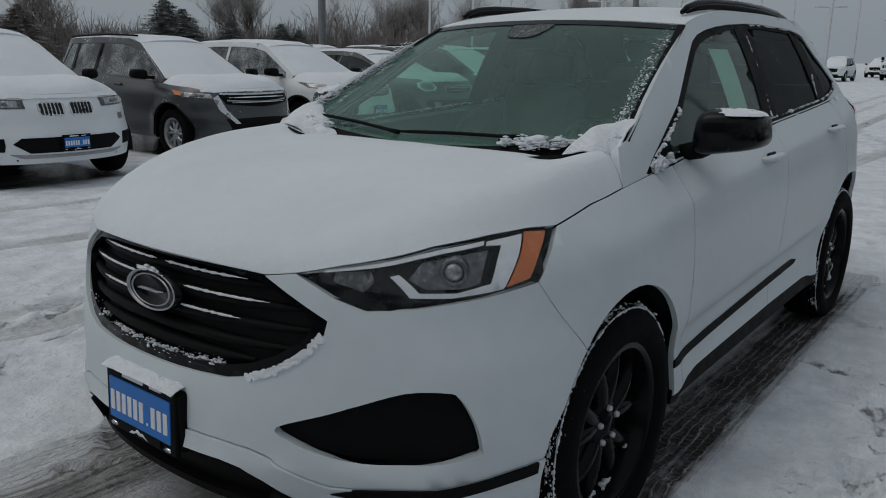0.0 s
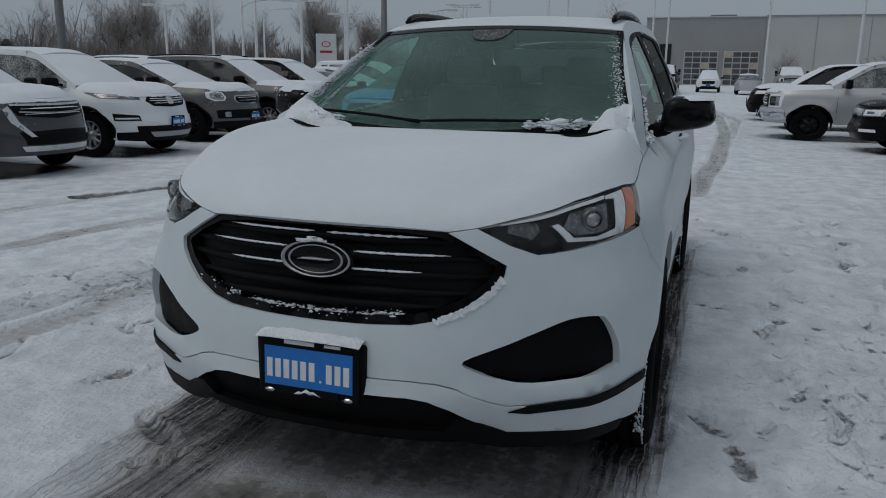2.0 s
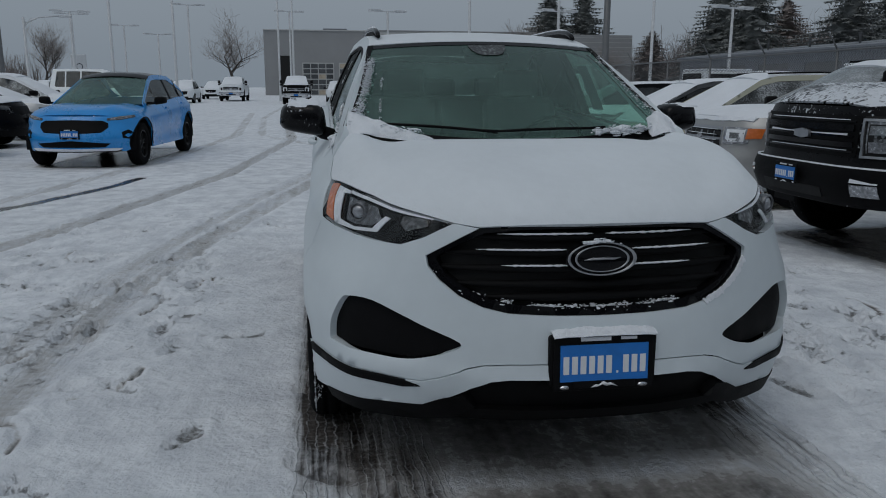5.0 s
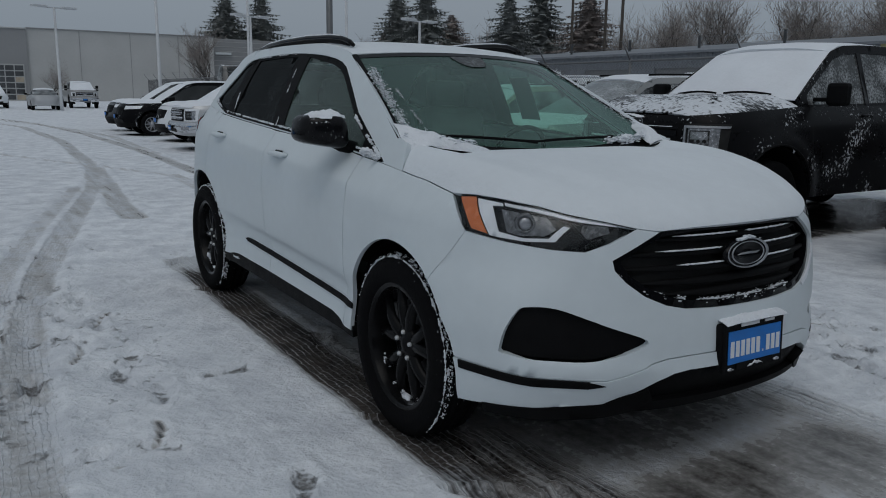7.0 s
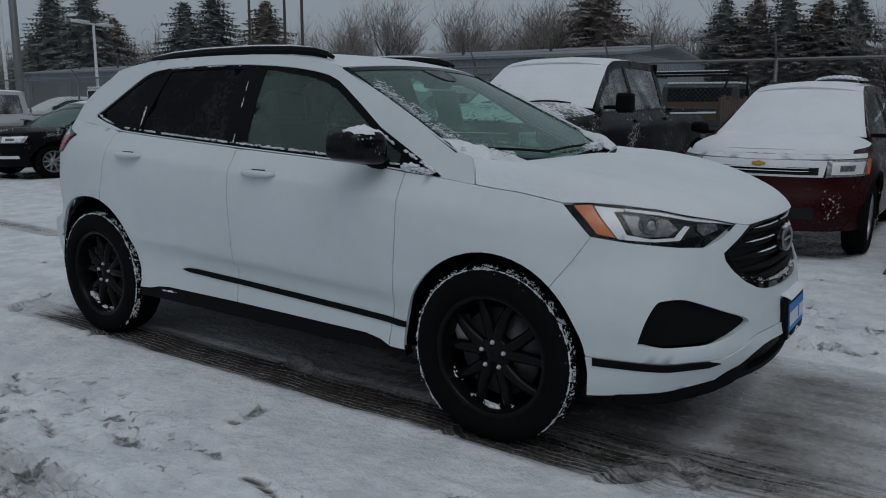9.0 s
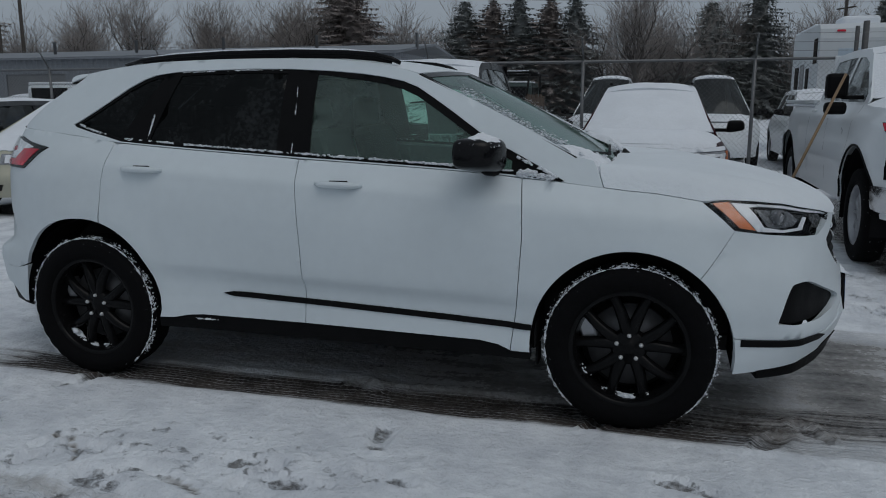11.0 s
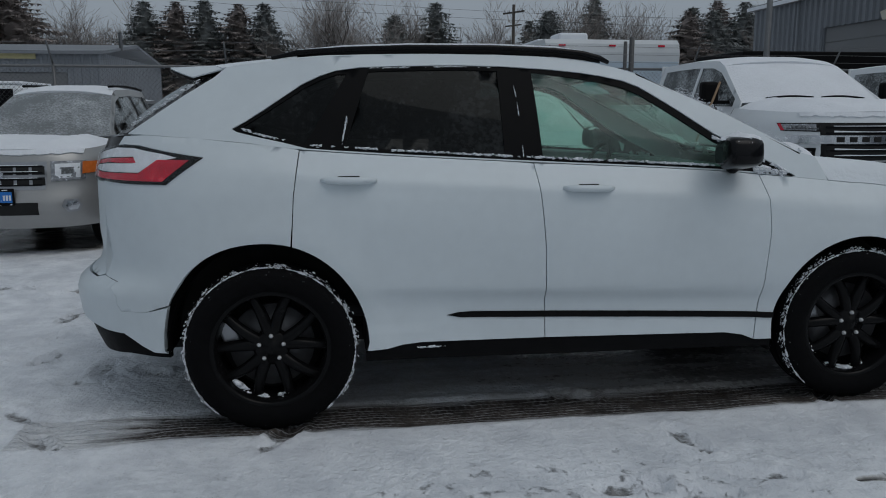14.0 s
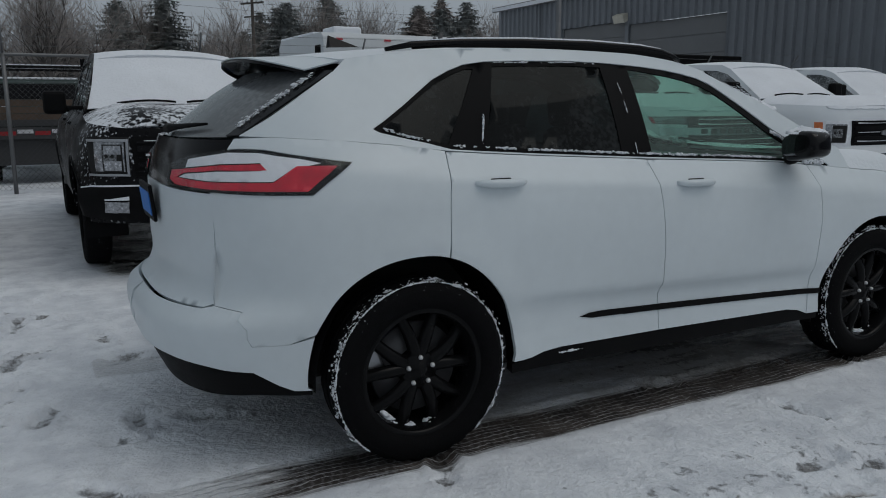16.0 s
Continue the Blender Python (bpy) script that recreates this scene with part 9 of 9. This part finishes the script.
    return finish("trunk", tv, tf, M_BARK), v, f


def plant(name, label, meshes, x, y, s, a, wide=1.0):
    ob = tagged(new(name), label, "tree", name.replace("_", " ") + "s beyond the lot")
    put("trunk", meshes[0], ob)
    put("crown", meshes[1], ob)
    ob.matrix_basis = Matrix.Translation((x, y, -0.05)) @ Matrix.Rotation(a, 4, "Z") @ Matrix.Diagonal((s * wide, s * wide, s, 1))
    return ob


BARE = [bare_tree(s, 10, sp, up, forks=k) for s, sp, up, k in ((1, 0.92, 0.70, 1), (2, 0.74, 0.80, 2), (3, 1.05, 0.66, 0), (4, 0.85, 0.75, 2))]
CON = []
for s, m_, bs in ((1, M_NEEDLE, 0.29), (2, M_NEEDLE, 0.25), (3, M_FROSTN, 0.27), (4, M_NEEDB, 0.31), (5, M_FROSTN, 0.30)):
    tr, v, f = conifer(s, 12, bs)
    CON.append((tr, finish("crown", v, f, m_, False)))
rt = random.Random(77)


def con(x, y, h, k, wide=1.30):
    plant("conifer_tree", ("tall dark green conifer", "slim dark green conifer", "conifer dusted with snow", "brown-tinged conifer", "broad conifer dusted with snow")[k] + " beyond the lot", CON[k], x, y, h * rt.uniform(0.98, 1.05) / 12, rt.uniform(0, 6), wide)


def bare(x, y, h, k):
    plant("bare_tree", "leafless winter tree with fine grey twigs", BARE[k], x, y, h / 10, rt.uniform(0, 6))


# conifers to the north and north-west
for x, y, h, k in ((-75, 40.7, 12, 0), (-69, 40.7, 13, 1), (-56, 42, 10.5, 4), (-74, 60, 14.5, 0), (-63, 58, 12.8, 3), (-25, 60.6, 11.5, 3), (-27.5, 65, 14, 3), (-17.2, 70, 11.2, 2), (-14.5, 70, 10.9, 3), (-12.0, 70, 11.3, 4), (-9.1, 70, 11.1, 3), (-6.9, 70, 10.9, 2), (5.0, 71.8, 10.5, 0), (9.4, 75.5, 12.2, 2), (19, 68.3, 10.5, 4), (16.5, 74, 8.5, 1), (23.5, 76, 9, 0), (25.7, 102, 13, 1), (28, 102, 14.4, 0)):
    con(x, y, h, k)
for x, y, h, k in ((34.8, 73, 11.5, 3), (38.5, 75, 11.6, 2), (27.5, 80.6, 13.4, 2), (45.5, 95, 14.4, 0), (48.3, 93.8, 14.7, 3), (48.8, 87.8, 13.9, 4), (-128, 37.3, 16.7, 0), (-126, 42.6, 17.3, 1), (-110, 48, 9.5, 3), (-100, 52, 10, 3), (-92, 50, 10, 0), (-88, 56, 12, 3)):
    con(x, y, h, k)
# dark broad conifers behind the second row
for x, y, h, k in ((-42.8, -69.4, 6.6, 0), (-45.9, -71.0, 6.0, 4), (-48.0, -65.8, 4.9, 1), (-55.1, -66.5, 4.8, 0), (-56.6, -65.4, 4.0, 4), (-33.5, -80.0, 6.0, 3)):
    con(x, y, h, k, 1.9)
# leafless trees
for i, (x, y, h) in enumerate(((-46, -103, 13), (-67, -90, 12.5), (-91, -96, 13), (-105, -95, 13), (-49, -102, 13), (-75, -97, 14), (-83, -75, 13), (-105, -79, 13), (-128, -80, 13), (-115, -63, 15), (-86, -76, 12), (-88, -73, 13), (-132, -72, 15), (-137, -64, 13), (-140, -60, 13), (-150, -78, 17), (-150, -70, 14), (-135, -46, 12), (-118, -14, 13))):
    bare(x, y, h, i % 4)
for i, (x, y, h) in enumerate(((-99.5, 26.2, 10.5), (-101, 8.3, 5.2), (-101, 38.5, 7.5), (-43, 49, 11), (-37.6, 47, 11), (-33.6, 56, 12), (-30, 58, 12), (-30, 64, 12.5), (-36, 55, 11), (-35, 61.6, 11.5), (-31.8, 63, 11.5), (-22.3, 67, 12), (-0.5, 60.5, 13), (1.8, 65.5, 12), (17.5, 94, 10), (-1.4, 66, 11), (21, 104, 11), (35.5, 89, 14.5), (-48, 54, 11), (-53, 56, 11))):
    bare(x, y, h, (i + 1) % 4)


rb_ = random.Random(19)
for i in range(16):
    bare(-50 + 6.4 * i + rb_.uniform(-2, 2), 66 + rb_.uniform(-4, 16), rb_.uniform(9.5, 13.5), rb_.randrange(4))


def thicket(name, cx, cy, lx, ly, h, n, seed, material):
    """A far belt of bare scrub and young trees as one mass of thin twigs."""
    r = random.Random(seed)
    v, f = [], []
    for _ in range(n):
        x, y = cx + r.uniform(-lx, lx), cy + r.uniform(-ly, ly)
        hh = h * r.uniform(0.35, 1.0) * (0.75 + 0.5 * noise.noise(Vector((x * 0.06, y * 0.06, seed))))
        p = Vector((x, y, 0))
        q = p + Vector((r.uniform(-0.5, 0.5), r.uniform(-0.5, 0.5), hh * 0.5))
        stick(v, f, p, q, 0.08, 0.05, 3)
        for _ in range(6):
            b0 = p.lerp(q, r.uniform(0.25, 1))
            e = q + Vector((r.uniform(-1, 1) * hh * 0.17, r.uniform(-1, 1) * hh * 0.17, r.uniform(-0.1, 0.42) * hh))
            blade(v, f, b0, e, 0.05, 0.022, Vector((r.uniform(-1, 1), r.uniform(-1, 1), 0.1)).normalized())
            for _ in range(5):
                c = b0.lerp(e, r.uniform(0.2, 1))
                g = c + Vector((r.uniform(-1, 1), r.uniform(-1, 1), r.uniform(0.1, 1.2))) * hh * 0.12
                blade(v, f, c, g, 0.026, 0.010, Vector((r.uniform(-1, 1), r.uniform(-1, 1), 0.1)).normalized())
    tagged(put(name, finish(name, v, f, material, False)), "far belt of leafless scrub and trees", "woods", "", "stuff")


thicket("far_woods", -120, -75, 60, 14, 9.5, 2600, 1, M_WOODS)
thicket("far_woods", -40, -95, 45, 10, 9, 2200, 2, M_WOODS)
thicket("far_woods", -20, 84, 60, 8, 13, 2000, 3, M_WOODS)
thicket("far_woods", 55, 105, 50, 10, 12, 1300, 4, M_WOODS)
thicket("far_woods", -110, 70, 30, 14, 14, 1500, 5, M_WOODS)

# ---- snow and frost lying on the white car ----
def small_lumps(path, size, seed, amount, squash=0.5, spread=0.0, gaps=0.0):
    """Many fine crumbs of snow along a line, in ragged runs with gaps between them."""
    r = random.Random(seed)
    ico = bmesh.new()
    bmesh.ops.create_icosphere(ico, subdivisions=1, radius=1)
    bv, bf = [v.co.copy() for v in ico.verts], [[v.index for v in f.verts] for f in ico.faces]
    ico.free()
    path = [Vector(p) for p in path]
    run = [0.0]
    for p, q in zip(path, path[1:]):
        run.append(run[-1] + (q - p).length)
    out = []
    for _ in range(amount):
        t = r.random() * run[-1]
        k = max(i for i in range(len(path) - 1) if run[i] <= t)
        d = path[k + 1] - path[k]
        n1 = noise.noise(Vector((t * 14, seed * 3.1, 0))) + 0.6 * noise.noise(Vector((t * 47, seed * 1.7, 4)))
        if n1 < gaps - 0.35:
            continue
        dn = d.normalized()
        p = path[k] + d * ((t - run[k]) / max(1e-6, d.length)) + Vector((r.gauss(0, 0.6), r.gauss(0, 0.6), r.gauss(0, 0.6))) * spread
        s = size * (0.25 + 0.75 * r.random() ** 3) * (0.7 + 0.6 * max(-0.5, n1))
        ph = Vector((r.random() * 50, 0, 0))
        st = r.uniform(0.3, 1.4)
        sc = (r.uniform(0.7, 1.1), r.uniform(0.7, 1.1), squash * r.uniform(0.7, 1.3))
        pts = []
        for v in bv:
            q = v * s * (1 + 0.7 * noise.noise(v * 1.9 + ph))
            q = Vector((q.x * sc[0], q.y * sc[1], q.z * sc[2]))
            pts.append(p + q + dn * (st * q.dot(dn)))
        out.append((pts, bf))
    return join(out)


def snow_thing(name, label, geo):
    return tagged(put(name, finish(name, *geo, M_SNOW)), label, "snow", "", "stuff")


def on(u_z, off=0.0, sgn=-1):
    p = Vector(skin(*u_z))
    return Vector((p.x + off, p.y * (1 if sgn < 0 else -1), p.z))


def plate_cap(t, v):
    e = (1 - (2 * t - 1) ** 6)
    n1 = noise.noise(Vector((t * 6, v * 2, 3))) + 0.5 * noise.noise(Vector((t * 19, v * 5, 8)))
    return (2.412 + 0.042 * v + 0.006 * n1 * v, -0.172 + 0.344 * t, 0.6155 + (0.016 + 0.012 * n1) * e * math.sin(math.pi * (0.12 + 0.80 * v)) - 0.012 * v * v)


tagged(lattice("plate_snow", plate_cap, 46, 8, M_SNOW, None, lip=0.004), "crust of snow along the top of the front plate", "snow", "", "stuff")
gp = [on(S.y(y, z + 0.004), -0.024, s) for s, y, z in ((-1, 0.53, 0.79), (-1, 0.46, 0.735), (-1, 0.38, 0.705), (-1, 0.28, 0.688), (-1, 0.15, 0.680), (1, 0.0, 0.679), (1, 0.15, 0.680), (1, 0.28, 0.688))]
snow_thing("grille_snow", "crumbs of snow along the bottom of the grille", small_lumps(gp, 0.0062, 2, 2200, 0.7, 0.009, 0.10))
for zc, y0, y1, sd in ((0.920, 0.02, 0.33, 3), (0.870, 0.11, 0.40, 4), (0.820, 0.10, 0.32, 5)):
    for s in (-1, 1):
        q = [on(S.y(y0 + (y1 - y0) * i / 40, zc), -0.018, s) + Vector((0, 0, 0.0015 * noise.noise(Vector((i * 0.7, sd, s))))) for i in range(41)]
        snow_thing("grille_snow", "thin line of snow on a grille bar", tube(q, [max(0.0006, (0.0034 + 0.0024 * noise.noise(Vector((i * 0.45, sd, s * 3)))) * min(1, (i + 1) / 4, (41 - i) / 9)) for i in range(41)], 6))
snow_thing("badge_snow", "small cap of snow on the badge", small_lumps([(2.378, -0.06, 0.895), (2.380, 0, 0.903), (2.378, 0.06, 0.895)], 0.011, 6, 160, 0.6, 0.004, 0.1))
low = [(0.37, 0.682), (0.385, 0.688), (0.42, 0.704), (0.46, 0.722), (0.49, 0.745), (0.52, 0.770), (0.535, 0.790), (0.552, 0.812)]
low = [tuple(Vector(a).lerp(Vector(b), i / 6)) for a, b in zip(low, low[1:]) for i in range(6)]


def rag(i, k):
    return noise.noise(Vector((i * 0.31, k, 0))) + 0.6 * noise.noise(Vector((i * 0.9, k, 5)))


strip = [S.y(y - 0.006 - 0.006 * rag(i, 1), z + 0.007 + 0.007 * rag(i, 1)) for i, (y, z) in enumerate(low)]
strip += [S.y(y + 0.007 + 0.008 * rag(i, 3), z - 0.008 - 0.011 * rag(i, 3)) for i, (y, z) in reversed(list(enumerate(low)))]
for ob in sheet("bumper_snow", skin, strip, [], M_SNOW, None, 0.012, off=0.004, lip=0.006):
    if sum(v.co.y for v in ob.data.vertices) > 0:
        tagged(ob, "thin crust of snow on the bumper beside the grille", "snow", "", "stuff")
    else:
        bpy.data.objects.remove(ob)
# smooth drifts that fill the corners between hood and windscreen
def drift(sgn, y0, y1, seed):
    def f(t, v):
        y = y0 + (y1 - y0) * t
        k = y / abs(wsl[1])
        top = 0.02 + 0.16 * max(0.0, (k - 0.55) / 0.45) ** 1.6 + 0.025 * noise.noise(Vector((y * 22, seed, 0)))
        a = Vector(ws(max(0.0, top), (1 + min(0.995, k)) / 2)) + Vector((0.004, 0, 0.006))
        hx = 1.292 - 0.05 * max(0.0, k - 0.6)
        b = Vector((hx + 0.02 * noise.noise(Vector((y * 15, seed, 7))), y, hood(1.0, (1 + min(0.97, y / 0.80)) / 2)[2] + 0.004))
        ease = min(1.0, t * 3.0) ** 0.7
        a = b.lerp(a, 0.15 + 0.85 * ease)
        p = a.lerp(b, v) + Vector((0.012, 0, 0.030)) * ease * math.sin(math.pi * v) * (0.8 + 0.6 * noise.noise(Vector((y * 18, v * 3, seed))))
        if v in (0, 1):
            p.z -= 0.004
        return (p.x, sgn * abs(p.y), p.z)
    ob = lattice("cowl_drift", f, 26, 9, M_SNOW, None, lip=0.004, flip=sgn > 0, label="")
    tagged(ob, "smooth drift of snow between hood and windscreen", "snow", "", "stuff")


drift(-1, 0.40, 0.79, 3)
drift(1, 0.62, 0.79, 5)
# cowl and windscreen corners
for s, n, sd in ((-1, 300, 8), (1, 240, 9)):
    q = [Vector((1.17, s * 0.755, 1.215)), Vector((1.20, s * 0.68, 1.205)), Vector((1.245, s * 0.56, 1.19)), Vector((1.268, s * 0.46, 1.176))]
    snow_thing("cowl_snow", "drift of snow in the corner of the windscreen", small_lumps(q, 0.013, sd, n, 0.5, 0.014, 0.25))
q = [Vector((1.225, 0.58, 1.192)), Vector((1.245, 0.36, 1.178))]
snow_thing("cowl_snow", "broken lumps of snow by the wiper", small_lumps(q, 0.022, 10, 160, 0.6, 0.018, 0.2))
e = [Vector(ws(t, 0.035)) + Vector((0.006, 0, 0.010)) for t in (0.03, 0.2, 0.4, 0.6, 0.75)]
snow_thing("windscreen_frost", "frost scraped to the edge of the windscreen", small_lumps(e, 0.010, 11, 2000, 0.3, 0.020, 0.0))
e = [Vector(ws(t, 0.10 - 0.03 * t)) + Vector((0.004, 0, 0.006)) for t in (0.05, 0.2, 0.4, 0.55)]
snow_thing("windscreen_frost", "line of scraped frost on the windscreen", small_lumps(e, 0.005, 12, 300, 0.3, 0.006, 0.2))
e = [Vector(ws(t, 0.965)) + Vector((0.006, 0, 0.010)) for t in (0.03, 0.2, 0.45, 0.7, 0.9)]
snow_thing("windscreen_frost", "frost along the edge of the windscreen", small_lumps(e, 0.007, 13, 800, 0.3, 0.022, 0.1))
# belt line of the side windows
for s, sd, n in ((-1, 14, 620), (1, 15, 300)):
    q = [Vector((x, s * (abs(gside(x, belt(x) + 0.028)[1]) - 0.001), belt(x) + 0.022)) for x in (0.86, 0.6, 0.3, 0.0, -0.3, -0.6, -0.9, -1.2)]
    q += [Vector((x, s * abs(gside(x, z)[1]), z)) for x, z in ((-1.35, 1.292), (-1.46, 1.318), (-1.52, 1.338))]
    snow_thing("window_snow", "thin ragged snow along the window ledge", small_lumps(q, 0.0075, sd, n * 3, 0.7, 0.004, 0.05))
    q = [Vector((x, s * (abs(gside(x, z)[1]) + 0.004), z)) for x, z in ((0.905, 1.132), (0.95, 1.133), (1.0, 1.124), (1.05, 1.112))]
    snow_thing("sail_snow", "snow stuck to the mirror corner", small_lumps(q, 0.013, sd + 2, 420, 0.9, 0.012, 0.1))
    q = [Vector((x, s * (abs(gside(x, z)[1]) + 0.005), z)) for x, z in ((0.70, 1.292), (0.80, 1.240), (0.92, 1.188), (1.0, 1.155), (1.07, 1.118))]
    snow_thing("sail_snow", "broken line of snow on the pillar trim", small_lumps(q, 0.009, sd + 4, 420, 0.8, 0.005, 0.25))
    q = [Vector((-1.085, s * (abs(gside(-1.08, 1.30)[1]) + 0.002), 1.27)), Vector((-1.06, s * (abs(gside(-1.06, 1.39)[1]) + 0.002), 1.39))]
    snow_thing("window_snow", "strip of snow on the window edge", small_lumps(q, 0.006, sd + 6, 200, 1.0, 0.003, 0.1))
# seam between the door pillars
for s in (-1, 1):
    q = [Vector((x, s * (abs(gside(x, z)[1]) + 0.001), z)) for x, z in ((-0.252, 1.205), (-0.256, 1.35), (-0.266, 1.48), (-0.280, 1.60))]
    snow_thing("pillar_snow", "flecks of snow in the seam of the door pillar", small_lumps(q, 0.004, 17 + s, 200, 1.0, 0.001, 0.42))
    q = [Vector((x, s * (abs(gside(x, z)[1]) + 0.002), z)) for x, z in ((-0.95, 1.612), (-0.545, 1.622), (-0.36, 1.618))]
    snow_thing("pillar_snow", "thin snow along the upper window frame", small_lumps(q, 0.004, 27 + s, 420, 0.8, 0.002, 0.30))
# tail window edge and bumper ledge
for v0, sd in ((0.045, 31), (0.955, 32)):
    e = [Vector(bw(t, v0)) + Vector((-0.004, 0, 0.012)) for t in (0.1, 0.3, 0.5, 0.7, 0.9)]
    snow_thing("tail_window_snow", "snow clinging beside the rear window", small_lumps(e, 0.008, sd, 480, 0.5, 0.008, 0.1))
rp = [Vector((x, -0.955, 0.352)) for x in (-0.62, -0.72, -0.80)]
snow_thing("rocker_snow", "sliver of snow on the rocker panel", small_lumps(rp, 0.007, 34, 160, 0.5, 0.003, 0.1))
def ragged_ring(cx, cy, cz, r, seed, a0, a1, n=420, fat=1.0):
    """A thin uneven line of snow along an arc, breaking off in places."""
    pts, rad = [], []
    for i in range(n + 1):
        a = radians(a0 + (a1 - a0) * i / n)
        k = noise.noise(Vector((a * 9, seed, 0))) + 0.7 * noise.noise(Vector((a * 37, seed, 2))) + 0.5 * noise.noise(Vector((a * 90, seed, 5)))
        j = noise.noise(Vector((a * 60, seed, 9))) * 0.004
        pts.append((cx + (r + j) * math.cos(a), cy + 0.3 * j, cz + (r + j) * math.sin(a)))
        rad.append(max(0.0003, 0.0036 + 0.0078 * k))
    return tube(pts, [q * fat for q in rad], 5)


for k, (wx_, sgn) in enumerate(((HX, -1), (-HX, -1), (HX, 1), (-HX, 1))):
    snow_thing("tyre_snow", "thin ragged line of snow on the shoulder of the tyre", join([ragged_ring(wx_, sgn * 0.934, 0.362, 0.3765, 60 + k, -50, 230, fat=0.75)]))
    q = [Vector((wx_ + 0.379 * math.cos(radians(a)), sgn * 0.918, 0.362 + 0.379 * math.sin(radians(a)))) for a in range(-40, 221, 6)]
    snow_thing("tyre_snow", "crumbs of snow packed into the tread of the tyre", small_lumps(q, 0.0065, 80 + k, 1500, 0.8, 0.013, 0.20))
    q = [Vector((wx_ + 0.232 * math.cos(radians(a)), sgn * 0.885, 0.362 + 0.232 * math.sin(radians(a)))) for a in range(205, 300, 8)]
    snow_thing("rim_snow", "snow lying in the lower rim", small_lumps(q, 0.017, 50 + k, 120, 0.7, 0.010, 0.32))
    q = [Vector((wx_ + 0.250 * math.cos(radians(a)), sgn * 0.903, 0.362 + 0.250 * math.sin(radians(a)))) for a in range(200, 310, 8)]
    snow_thing("rim_snow", "thin line of snow on the rim edge", small_lumps(q, 0.006, 90 + k, 260, 0.6, 0.003, 0.1))
